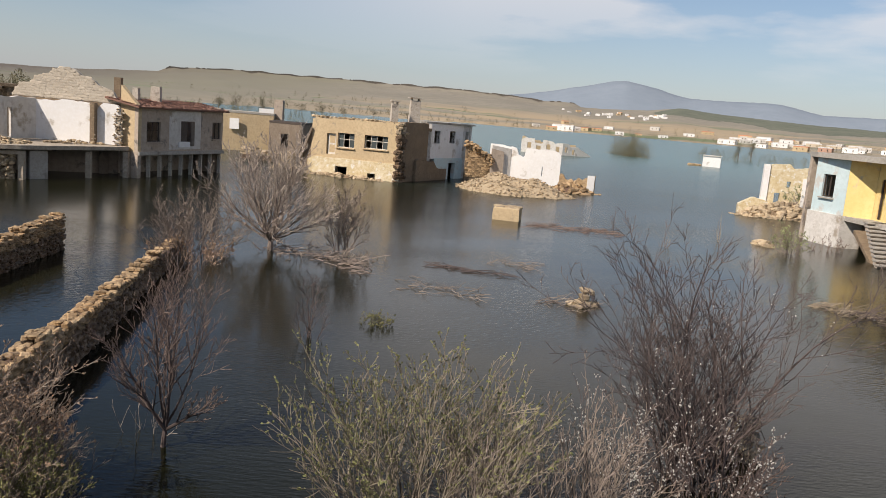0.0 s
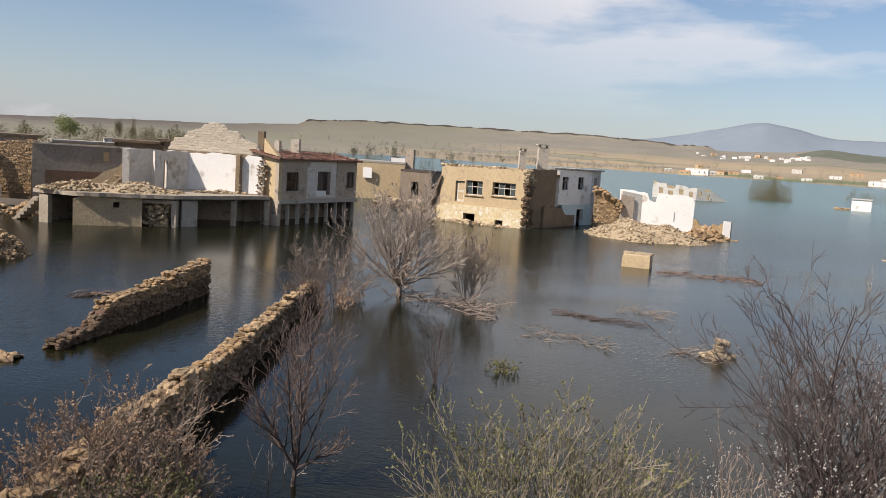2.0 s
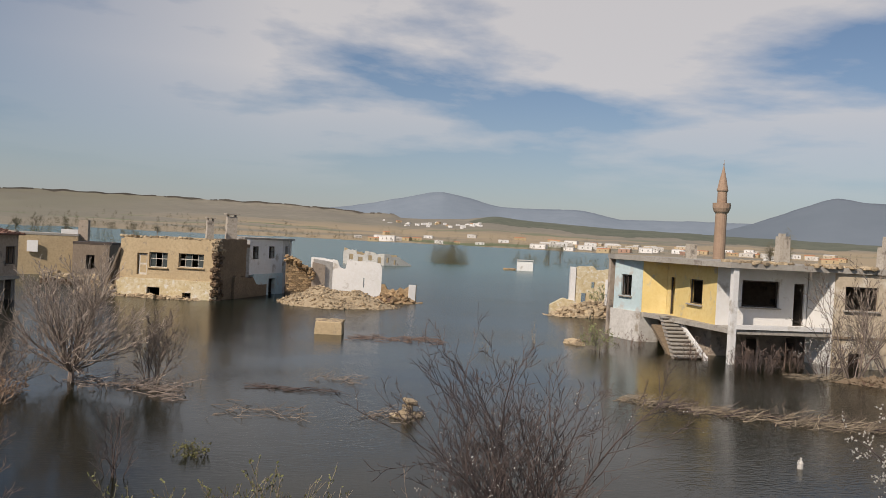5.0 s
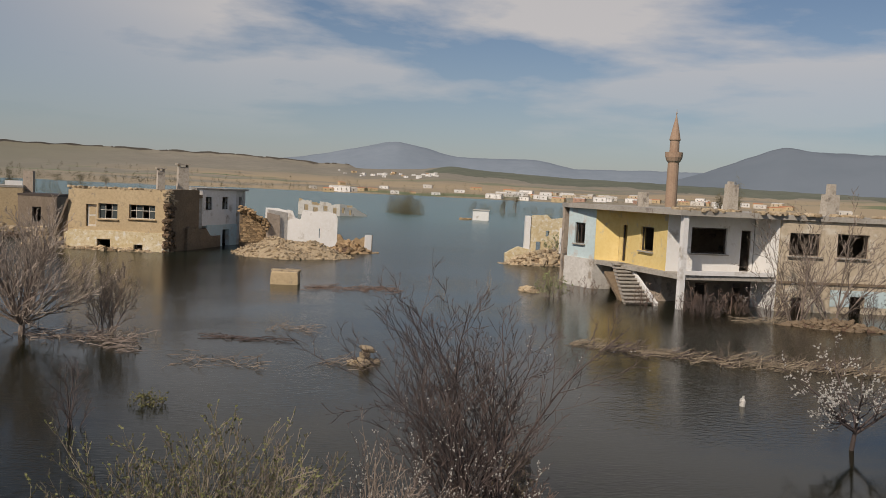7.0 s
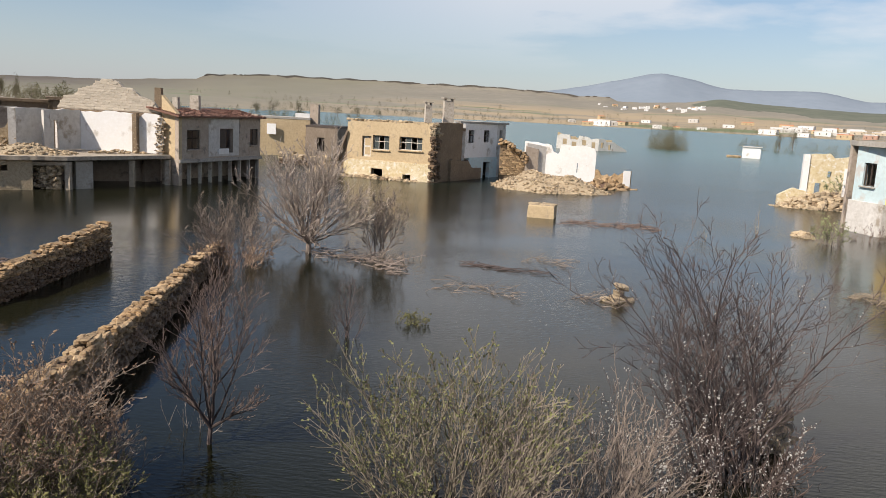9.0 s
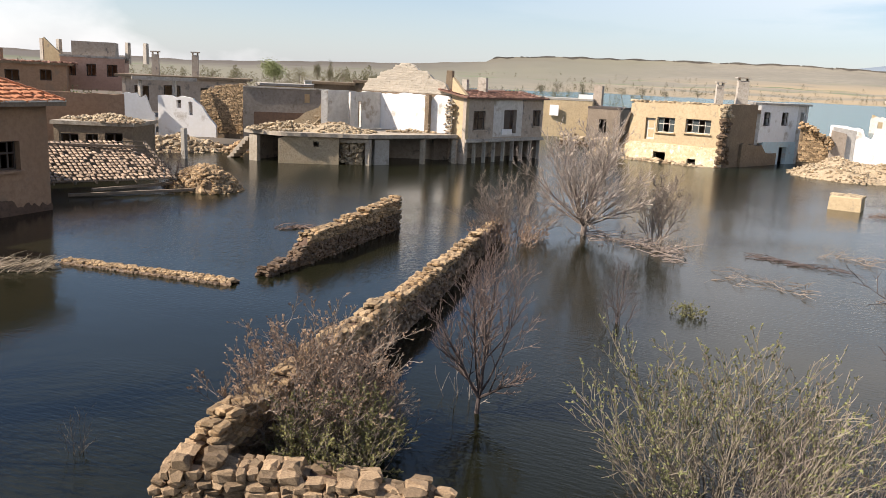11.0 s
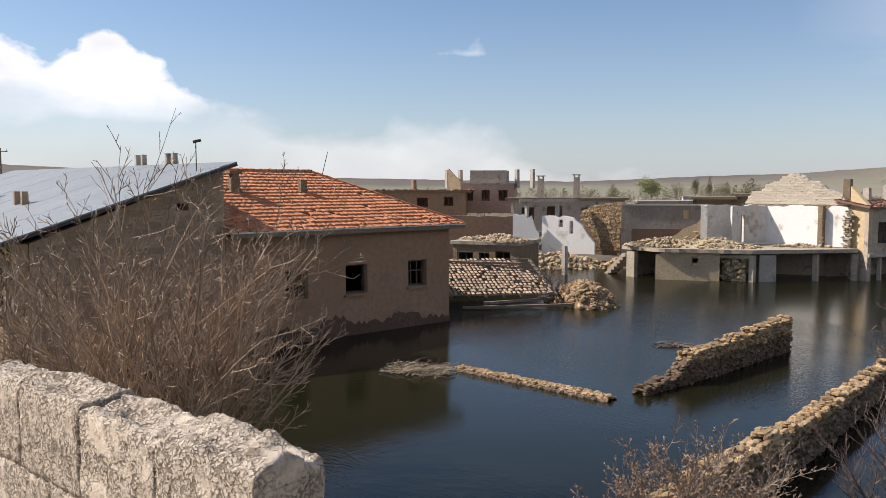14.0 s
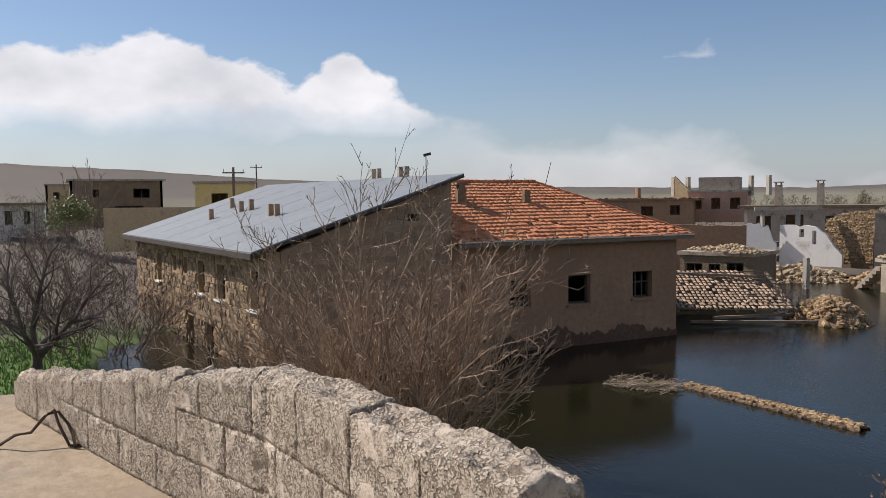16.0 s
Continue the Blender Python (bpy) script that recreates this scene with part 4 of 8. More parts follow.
    chimney(t, -29.7, 14.8, 5.6, 6.42, 0.3, 0.42, M_MUD, True)
    chimney(t, -29.64, 17.92, 5.55, 6.38, 0.26, 0.32, M_MUD, False)
    a = Geo().tube([(-31.4, 20.0, 6.5), (-31.4, 20.35, 7.7)], [0.02, 0.015])
    part("aerial", a, M_RUST, t)


stucco_house()

MZ = 4.30
MC = [(-27.0, 6.05), (-46.2, 3.5)]          # south front, near corner and far corner


def stone_house():
    t = thing("stone_house", (-27, 6.05, 0), "two-storey brown stone house with grey sheet-metal roof at the water's edge", "house")
    p, q = MC[1], MC[0]
    length = (Vector(q) - Vector(p)).length

    def u_of(x):
        return length * (x + 46.2) / 19.2
    ops = []
    for x, w in ((-28.15, 0.95), (-31.9, 0.95), (-34.5, 0.95), (-41.4, 0.95)):
        ops.append((u_of(x) - w / 2, u_of(x) + w / 2, 2.22, 3.58))
    for x in (-36.8, -38.6):
        ops.append((u_of(x) - 0.25, u_of(x) + 0.25, 2.9, 3.6))
    low = [(u_of(-29.4) - 0.5, u_of(-29.4) + 0.5, -0.2, 0.75), (u_of(-33.5) - 0.5, u_of(-33.5) + 0.5, -0.5, 1.0), (u_of(-36.2) - 0.45, u_of(-36.2) + 0.45, -0.5, 1.1)]
    w = Geo().wall(p, q, -1.0, MZ, 0.5, ops + low)
    part("front_wall", w, M_BROWNSTONE, t, "coursed brown stone front")
    for o in ops[:4]:
        window_bars(t, p, q, o[0], o[1], o[2], o[3], M_DARKWOOD, 1, 1, 0.25, 0.06, sill=M_WHITE)
    for o in low:
        window_bars(t, p, q, o[0], o[1], o[2], o[3], M_DARKWOOD, 1, 0, 0.25, 0.05)
    b = Geo()
    b.bar(along(p, q, 0, 0.03, 1.42), along(p, q, length, 0.03, 1.42), 0.1, 0.2)
    part("string_course", b, M_BROWNSTONE, t)
    gt = lambda u: 4.3 + 2.5 * min(1, u / 7.0)
    e = Geo().wall((-27, 6.55), (-27, 13.03), -1.0, lambda u: 4.15 + 2.55 * min(1, (u + 0.5) / 7.0), 0.45, [(4.7, 5.15, 5.25, 5.5)], step=1.0)
    part("gable_wall", e, M_BRICK, t, "grey-brown block gable")
    bk = Geo().wall((-27.45, 12.6), (-46.8, 10.6), -1.0, 6.6, 0.4)
    bk.wall((-46.8, 10.6), (-46.2, 3.5), -1.0, lambda u: 6.6 - 2.3 * min(1, u / 7.1), 0.4)
    part("rear_wall", bk, M_BRICK, t)
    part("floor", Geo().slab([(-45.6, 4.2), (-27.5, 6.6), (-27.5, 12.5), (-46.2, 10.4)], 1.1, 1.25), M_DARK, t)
    # roof sheet with standing seams
    c = [Vector((-26.55, 5.45, 4.36)), Vector((-46.7, 2.85, 4.36)), Vector((-47.2, 10.9, 6.98)), Vector((-26.55, 13.35, 6.98))]
    r = Geo()
    dz = Vector((0, 0, 0.06))
    r.hexa([c[0] - dz, c[3] - dz, c[2] - dz, c[1] - dz, c[0], c[3], c[2], c[1]])
    roof = part("roof", r, M_METAL, t, "pale grey galvanised sheet roof")
    for i in range(1, 7):
        s = Geo()
        f = i / 7
        s.bar(c[0].lerp(c[1], f) + dz * 0.05, c[3].lerp(c[2], f) + dz * 0.05, 0.010, 0.004)
        part("seam", s, M_METAL, roof)
    f = Geo()
    f.bar(c[0] - dz * 1.7, c[3] - dz * 1.7, 0.05, 0.1)
    f.bar(c[0] - dz * 2.6, c[1] - dz * 2.6, 0.05, 0.2)
    part("fascia", f, M_DARKWOOD, t)
    # slender stove flues through the sheet
    for x, v in ((-33.0, 0.42), (-33.7, 0.42), (-37.9, 0.50), (-38.6, 0.47), (-39.6, 0.33), (-41.4, 0.53)):
        y = 5.45 + (x + 26.55) * 0.129 + v * 7.9
        z = 4.36 + v * 2.62
        chimney(t, x, y, z - 0.1, z + 0.46, 0.22, 0.22, M_BRICK, False)
    for x in (-31.0, -31.5, -33.4, -33.9):
        y = 13.5 + (x + 26.55) * 0.129
        chimney(t, x, y, 6.7, 7.42, 0.2, 0.2, M_CONC, False)
    mast = Geo().tube([(-27.4, 12.2, 6.6), (-27.4, 12.2, 7.75)], [0.02, 0.02])
    mast.bar((-27.4, 12.1, 7.66), (-27.4, 12.4, 7.74), 0.02, 0.1)
    part("aerial", mast, M_RUST, t)
    return t, p, q, ops + low


STONE_HOUSE = stone_house()


# ---------------------------------------------------------------- ruined terrace house (white walls on a concrete frame)
def terrace_ruin():
    t = thing("ruined_house", (-25.1, 48.0, 0), "roofless white-walled house ruin over an open concrete ground floor", "ruined house")
    F = [(-33.2, 45.4), (-29.9, 44.9), (-25.1, 47.9), (-21.0, 54.0), (-22.2, 56.2), (-27.5, 56.0), (-33.5, 50.5)]
    rj = random.Random(44)
    J = []
    for (xa, ya), (xb, yb) in zip(F, F[1:] + F[:1]):
        m_ = max(1, int(math.hypot(xb - xa, yb - ya) / 0.4))
        for i in range(m_):
            J.append((xa + (xb - xa) * i / m_ + rj.uniform(-0.05, 0.05), ya + (yb - ya) * i / m_ + rj.uniform(-0.05, 0.05)))
    part("floor_slab", Geo().slab(J, 1.82, 2.06), M_DIRTYCONC, t, "stained concrete floor slab")
    for x, y, w in ((-25.2, 48.25, 0.32), (-22.75, 51.8, 0.3), (-21.2, 54.0, 0.34)):
        part("post", Geo().box(x - w / 2, x + w / 2, y - w / 2, y + w / 2, -1.2, 1.72), M_DIRTYCONC, t)
    part("pier", Geo().wall((-24.95, 48.7), (-24.3, 49.6), -1.2, 1.72, 0.4), M_CONC, t, "pebbled pale concrete pier")
    b = Geo()
    b.wall((-30.2, 44.98), (-26.8, 47.08), -1.2, ragged([(0, 1.6), (0.5, 1.8), (4.0, 1.8)], 0.02, 5, 0.2), 0.3, [(2.3, 2.65, 1.15, 1.5)], step=0.2)
    part("lower_wall", b, M_PALEEARTH, t, "stained rendered lower wall")
    part("corner_pier", Geo().wall((-32.65, 45.2), (-31.95, 45.1), -1.2, 1.72, 0.3), M_DIRTYCONC, t)
    k = Geo()
    k.wall((-32.5, 49.5), (-27.8, 53.5), -1.2, 1.72, 0.3)
    k.wall((-27.8, 53.5), (-22.5, 55.9), -1.2, 1.72, 0.3)
    k.wall((-33.0, 50.2), (-32.75, 45.6), -1.2, 1.8, 0.25)
    k.wall((-22.3, 56.0), (-21.2, 54.4), -1.2, 1.72, 0.2)
    part("back_wall", k, M_GREY, t)
    stair = part("stair", Geo().bar((-34.9, 46.05, -0.35), (-33.2, 46.0, 1.4), 0.9, 0.25), M_DIRTYCONC, t, "broken concrete stair")
    for i in range(7):
        x = -34.7 + i * 0.24
        part("step", Geo().box(x, x + 0.3, 45.5, 46.6, -0.15 + i * 0.235, 0.08 + i * 0.24), M_DIRTYCONC, stair)
    A0, A1, D = (-29.3, 49.6), (-27.4, 54.3), (-21.68, 54.15)
    wa = Geo().wall(A0, A1, 2.1, ragged([(0, 4.85), (4.2, 4.8)], 0.07, 3), 0.3, [(2.9, 3.25, 2.2, 4.1)])
    part("shaded_wall", wa, M_OLDWHITE, t, "weathered white inner wall")
    wb = Geo().wall(A1, D, 2.1, ragged([(0, 4.75), (3.65, 4.8), (4.0, 4.3), (4.45, 4.75), (5.5, 4.7), (5.75, 4.5)], 0.09, 4, 0.3), 0.3, step=0.2)
    part("white_wall", wb, M_WHITE, t, "bright white plastered inner wall")
    pl = Geo().wall(along(A1, D, 3.85, 0.45)[:2], along(A1, D, 4.15, 0.45)[:2], 2.1, ragged([(0, 4.75), (0.4, 4.7)], 0.1, 9, 0.1), 0.45, step=0.1)
    part("pillar", pl, M_MUD, t, "broken wall stub of bare masonry")
    rnd = random.Random(61)
    edge = []
    for u_, out_, zt, wd in ((4.0, 0.36, 4.7, 0.16), (5.5, 0.08, 4.6, 0.3), (5.68, 0.02, 4.3, 0.3)):
        for i in range(26):
            z = 2.1 + (zt - 2.1) * (i + rnd.random()) / 26
            o = along(A1, D, u_ + rnd.gauss(0, wd * 0.5), out_)
            edge.append(stone_pose(o.x, o.y, z, rnd.uniform(0.08, 0.3), 0.16, rnd.uniform(0.05, 0.14), rnd.uniform(-0.15, 0.15), rnd, 0.1))
    lay_stones(edge[::2], M_MUD, t, 80)
    lay_stones(edge[1::2], M_BEIGE, t, 80)
    st = Geo().wall((-29.55, 49.3), (-29.15, 49.5), 2.1, 4.8, 0.5)
    st.wall((-28.0, 50.7), (-27.75, 51.0), 2.1, 4.75, 0.35)
    part("wall_stub", st, M_OLDWHITE, t)
    hi = ragged([(0, 5.0), (0.5, 5.7), (1.3, 5.9), (1.6, 6.35), (2.6, 6.45), (2.9, 6.8), (3.4, 6.95), (4.2, 6.9), (4.6, 6.5), (5.4, 6.3), (5.8, 5.9), (6.6, 5.7), (7.2, 4.9)], 0.08, 12, 0.35)
    gb = Geo().wall((-29.2, 54.75), (-21.9, 54.75), 4.4, hi, 0.4, step=0.3)
    gable = part("gable", gb, M_GABLE, t, "pale stone gable, its top broken away")
    rnd = random.Random(91)
    gl = 7.3
    poses = []
    z = 4.95
    while z < 7.0:
        u = rnd.uniform(0, 0.3)
        while u < gl:
            w_ = rnd.uniform(0.22, 0.55)
            if z < hi(u + w_ / 2) - 0.02:
                o = along((-29.2, 54.75), (-21.9, 54.75), u + w_ / 2, 0.02)
                poses.append(stone_pose(o.x, o.y, z, w_ * 1.1, 0.05, 0.2, 0.0, rnd, 0.025))
            u += w_
        z += 0.175
    lay_stones(poses, M_GABLE, gable, 300, name="stone")
    cap = Geo().wall((-29.2, 54.6), (-21.8, 54.6), 4.62, 4.82, 0.2)
    part("lintel_band", cap, M_MUD, t)
    # low broken wall and rubble over the slab
    lw = Geo().wall((-32.6, 48.2), (-29.4, 49.7), 2.1, ragged([(0, 2.3), (1.3, 2.7), (2.3, 3.3), (3.0, 3.5), (3.5, 4.6)], 0.12, 6, 0.4), 0.4, step=0.25)
    part("broken_wall", lw, M_PALESTONE, t, "crumbling mud-brick wall")
    for c, rx, ry, h, n, sd in (((-31.0, 46.6), 2.4, 1.3, 0.75, 330, 21), ((-27.6, 49.0), 2.4, 0.9, 0.35, 130, 22), ((-24.2, 52.9), 1.9, 0.45, 0.2, 60, 23), ((-29.6, 49.2), 1.6, 1.0, 1.2, 160, 24)):
        rnd = random.Random(sd)
        poses = []
        for _ in range(n):
            a, r = rnd.uniform(0, 6.3), math.sqrt(rnd.random())
            lx, ly = rx * r * math.cos(a), ry * r * math.sin(a)
            yaw = 0.65
            s_ = rnd.uniform(0.06, 0.24)
            poses.append(stone_pose(c[0] + lx * math.cos(yaw) - ly * math.sin(yaw), c[1] + lx * math.sin(yaw) + ly * math.cos(yaw), 2.1 + h * (1 - r) * rnd.random() + s_ * 0.2, s_ * 1.2, s_, s_ * 0.6, a, rnd, 0.4))
        lay_stones(poses, M_PALESTONE, t, 0, rest="rubble")
    rnd = random.Random(31)
    infill = [stone_pose(-26.4 + rnd.uniform(-0.75, 0.75), 48.0 + rnd.uniform(-0.2, 0.3), -0.3 + 1.8 * rnd.random() ** 1.2, 0.26, 0.24, 0.17, rnd.uniform(0, 6), rnd, 0.3) for _ in range(190)]
    lay_stones(infill, M_PALESTONE, t, 0, rest="infill")
    part("beam", Geo().bar((-27.6, 47.3, 1.55), (-25.3, 48.2, 1.62), 0.25, 0.22), M_DIRTYCONC, t)


terrace_ruin()


heap("rubble_heap", "sandy rubble heaped on the broken floor slab", (-28.3, 48.3), 3.3, 1.5, 2.85, 61, M_PALESTONE, 420, (0.06, 0.2), core=M_PALEEARTH, single=200, yaw=0.56, group="rubble heaps", base=2.03)


def lodge():
    """The standing end of the terrace: a rendered upper floor on thin posts, with a tiled lean-to roof."""
    t = thing("rendered_house", (-20.4, 54.0, 0), "grey rendered upper storey on concrete posts with a red tiled roof", "house")
    p, q = (-20.45, 54.0), (-17.2, 62.7)
    n = (Vector(q) - Vector(p)).length
    ops = [(0.85, 2.2, 2.45, 3.8), (4.35, 5.9, 2.12, 3.9), (8.0, 9.0, 2.62, 3.88)]
    w = Geo().wall(p, q, 1.75, 4.75, 0.3, ops)
    wall = part("front_wall", w, M_GREY, t, "grey rendered wall")
    part("painted_bay", Geo().wall(along(p, q, 3.1, 0.012)[:2], along(p, q, 6.6, 0.012)[:2], 1.9, 4.6, 0.01, [(1.25, 2.8, 2.12, 3.9)]), M_OLDWHITE, t, "whitewashed bay round the door")
    e = Geo().wall((-21.85, 54.6), p, 1.75, lambda u: 6.1 - 1.3 * min(1, u / 1.5), 0.3, step=0.6)
    part("end_wall", e, M_TAN, t, "sunlit tan end wall")
    e2 = Geo().wall((-21.85, 54.6), p, -1.2, 1.75, 0.3)
    part("end_base", e2, M_GREY, t)
    b = Geo().wall(q, (-21.5, 65.0), 1.75, 5.0, 0.3)
    b.wall((-21.5, 65.0), (-21.9, 54.9), 1.75, 5.3, 0.3)
    part("rear_wall", b, M_GREY, t)
    part("floor_slab", Geo().slab([(-22.4, 55.9), (-20.3, 53.9), (-17.0, 62.6), (-21.5, 65.1)], 1.55, 1.78), M_CONC, t)
    for i in range(9):
        o = along(p, q, 0.15 + i * 1.13, -0.2)
        part("post", Geo().box(o.x - 0.11, o.x + 0.11, o.y - 0.11, o.y + 0.11, -1.2, 1.55), M_CONC, t)
    bw = Geo().wall(along(p, q, 0, -3.0)[:2], along(p, q, n, -3.0)[:2], -1.2, 1.55, 0.25)
    bw.wall(along(p, q, n + 0.02, -3.3)[:2], along(p, q, n + 0.02, -0.45)[:2], -1.2, 1.55, 0.2)
    part("lower_wall", bw, M_GREY, t)
    window_bars(t, p, q, *ops[0], M_DARKWOOD, 1, 1, 0.15, 0.06, sill=M_GREY)
    window_bars(t, p, q, *ops[2], M_DARKWOOD, 1, 0, 0.15, 0.06, sill=M_GREY)
    part("door", Geo().wall(along(p, q, 4.4, -0.12)[:2], along(p, q, 5.2, -0.12)[:2], 2.12, 3.85, 0.05), M_DARKWOOD, t)
    part("door_step", Geo().wall(along(p, q, 4.1, 0.1)[:2], along(p, q, 5.3, 0.1)[:2], 2.05, 2.45, 0.1), M_WHITE, t)
    o0, o1 = along(p, q, -0.35, 0.35), along(p, q, n + 0.3, 0.35)
    up = (along(p, q, 0, -2.4, 5.25) - along(p, q, 0, 0.35, 4.8)).normalized()
    r = Geo()
    c = [Vector((*o0[:2], 4.78)), Vector((*o1[:2], 4.78))]
    r.hexa([c[0] - Vector((0, 0, 0.1)), c[1] - Vector((0, 0, 0.1)), c[1] + up * 2.9 - Vector((0, 0, 0.1)), c[0] + up * 2.9 - Vector((0, 0, 0.1)), c[0], c[1], c[1] + up * 2.9, c[0] + up * 2.9])
    roof = part("roof", r, M_DULLTILE, t, "dull red tiled roof with a sagging edge")
    TILE_JOBS.append(dict(parent=roof, origin=tuple(c[0]), across=tuple((c[1] - c[0]).normalized()), up=tuple(up), width=(c[1] - c[0]).length, rows=8, spacing=0.26, row=0.36, inside=lambda u, v: True,
                          material=M_DULLTILE, single=0, seed=9, missing=0.1))
    chimney(t, -20.9, 58.5, 5.0, 6.2, 0.7, 0.5, M_CHIMNEY, False)
    chimney(t, -21.6, 56.6, 5.2, 6.0, 0.4, 0.5, M_CHIMNEY, False)
    chimney(t, -23.2, 57.5, 4.6, 6.6, 0.5, 0.5, M_MUD, False)


lodge()


# ---------------------------------------------------------------- tan house with chimneys, and its white annexe
def tan_house():
    t = thing("tan_house", (-3.7, 67.5, 0), "tan plastered two-storey house, one end torn open, flooded to the basement", "house")
    p, q = (-11.5, 70.15), (-3.75, 67.5)
    n = (Vector(q) - Vector(p)).length
    s = n / 7.75

    def u(x):
        return (x + 11.5) * s
    ops = [(u(-10.13), u(-9.3), 1.78, 3.56), (u(-9.15), u(-7.66), 2.45, 3.68), (u(-6.76), u(-4.74), 2.58, 3.70), (u(-9.2), u(-8.15), -0.6, 0.82), (u(-6.32), u(-5.62), -0.3, 0.5)]
    top = ragged([(0, 4.55), (0.4, 4.8), (n, 4.92)], 0.05, 2, 0.5)
    w = Geo().wall(p, q, 1.5, top, 0.5, ops[:3], step=0.4)
    part("front_wall", w, M_TAN, t, "tan plastered front wall")
    b = Geo().wall(along(p, q, -0.25, 0.1)[:2], along(p, q, n + 0.1, 0.1)[:2], -1.2, ragged([(0, 1.2), (0.5, 1.52), (n, 1.52)], 0.03, 4), 0.6, [(o[0] + 0.25, o[1] + 0.25, o[2], o[3]) for o in ops[3:]], step=0.5)
    part("stone_base", b, M_FLAKED, t, "rough plastered stone base course")
    window_bars(t, p, q, *ops[1], M_WHITEWOOD, 2, 1, 0.2, 0.05, pane=(0, 2), sill=M_TAN)
    window_bars(t, p, q, *ops[2], M_WHITEWOOD, 3, 1, 0.2, 0.05, pane=(1, 3), sill=M_TAN)
    window_bars(t, p, q, *ops[3], M_DARKWOOD, 0, 0, 0.2, 0.08)
    window_bars(t, p, q, *ops[4], M_DARKWOOD, 2, 1, 0.2, 0.05)
    d = part("door", Geo().wall(along(p, q, ops[0][0] + 0.06, -0.2)[:2], along(p, q, ops[0][1] - 0.02, -0.2)[:2], 1.78, 3.5, 0.05), M_WHITEWOOD, t, "flaking cream door")
    for k in range(2):
        part("door_panel", Geo().wall(along(p, q, ops[0][0] + 0.2, -0.19)[:2], along(p, q, ops[0][1] - 0.15, -0.19)[:2], 1.95 + k * 0.8, 2.6 + k * 0.8, 0.03), M_TAN, d)
    side_q = (-1.45, 71.7)
    sw = Geo().wall(q, side_q, -1.2, ragged([(0, 4.85), (0.8, 5.05), (4.8, 5.08)], 0.06, 7), 0.5, step=0.4)
    part("side_wall", sw, M_MUD, t, "bare brown side wall")
    low = Geo().wall(along(q, side_q, 2.6, 0.25)[:2], (0.4, 75.0), -1.2, ragged([(0, 1.9), (2, 1.8), (3.2, 1.7), (4.2, 1.0)], 0.12, 8), 0.5, step=0.4)
    part("lean_wall", low, M_MUD, t)
    bk = Geo().wall((-1.2, 76.0), (-9.5, 78.0), -1.2, 4.9, 0.5)
    bk.wall((-9.5, 78.0), p, -1.2, 4.7, 0.5)
    part("rear_wall", bk, M_TAN, t)
    part("roof_slab", Geo().slab([(-11.3, 70.4), (-3.8, 67.9), (-1.2, 72.0), (-1.2, 76.0), (-9.5, 78.0)], 4.35, 4.62), M_MUD, t, "flat earth roof")
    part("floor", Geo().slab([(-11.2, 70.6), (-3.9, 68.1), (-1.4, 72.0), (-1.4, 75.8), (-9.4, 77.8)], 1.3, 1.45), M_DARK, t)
    # torn corner: loose masonry edge
    rnd = random.Random(77)
    poses = []
    for i in range(150):
        z = -0.2 + 5.1 * rnd.random()
        o = along(q, side_q, rnd.uniform(-0.2, 0.75 + 0.25 * math.sin(z * 2.2)), rnd.uniform(-0.16, 0.12))
        poses.append(stone_pose(o.x, o.y, z, rnd.uniform(0.25, 0.6), 0.35, rnd.uniform(0.2, 0.35), rnd.uniform(0, 3), rnd, 0.2))
    # dark stone here is the corner's deep shadow, put into the colour
    lay_stones([m for m in poses if m.translation.z < 3.9], M_WETSHADESTONE, t, 120)
    lay_stones([m for m in poses if m.translation.z >= 3.9], M_PALESTONE, t, 60)
    crest = [stone_pose(*along(p, q, u_, -0.2)[:2], 4.85 + rnd.uniform(0, 0.12), 0.4, 0.35, 0.2, rnd.uniform(0, 3), rnd, 0.2) for u_ in [i * 0.42 for i in range(19)]]
    lay_stones(crest, M_PALESTONE, t, 19, name="coping_stone")
    chimney(t, -4.6, 71.5, 4.5, 6.5, 0.62, 0.6, M_CHIMNEY, True, 0.3)
    chimney(t, -2.9, 73.2, 4.5, 6.95, 0.95, 0.7, M_CHIMNEY, True, 0.3)
    # leaning timbers at the broken west end
    for i, (x, y, z0, x2, y2, z2) in enumerate(((-12.9, 70.2, -0.3, -11.5, 70.0, 3.9), (-12.5, 70.8, 0, -11.6, 70.5, 3.4), (-13.4, 70.4, -0.2, -12.2, 70.1, 2.6))):
        part("fallen_beam", Geo().bar((x, y, z0), (x2, y2, z2), 0.22, 0.16), M_WOOD, t)
    sw = Geo().wall(along(p, q, -0.9, 0.0)[:2], p, -1.2, ragged([(0, 1.2), (0.5, 2.2), (0.9, 4.3)], 0.2, 14, 0.2), 0.5, step=0.15)
    part("broken_wall", sw, M_MUD, t)
    return t


tan_house()
heap("rubble_heap", "bank of fallen pale stones at the torn house end", (-13.2, 70.4), 1.9, 1.3, 2.3, 63, M_PALESTONE, 420, (0.12, 0.4), single=280, group="rubble heaps", power=0.9)
heap("rubble_heap", "stones strewn along the foot of the tan house", (-8.2, 68.3), 5.0, 0.8, 0.35, 64, M_PALESTONE, 260, (0.12, 0.4), single=200, group="rubble heaps", yaw=-0.33)


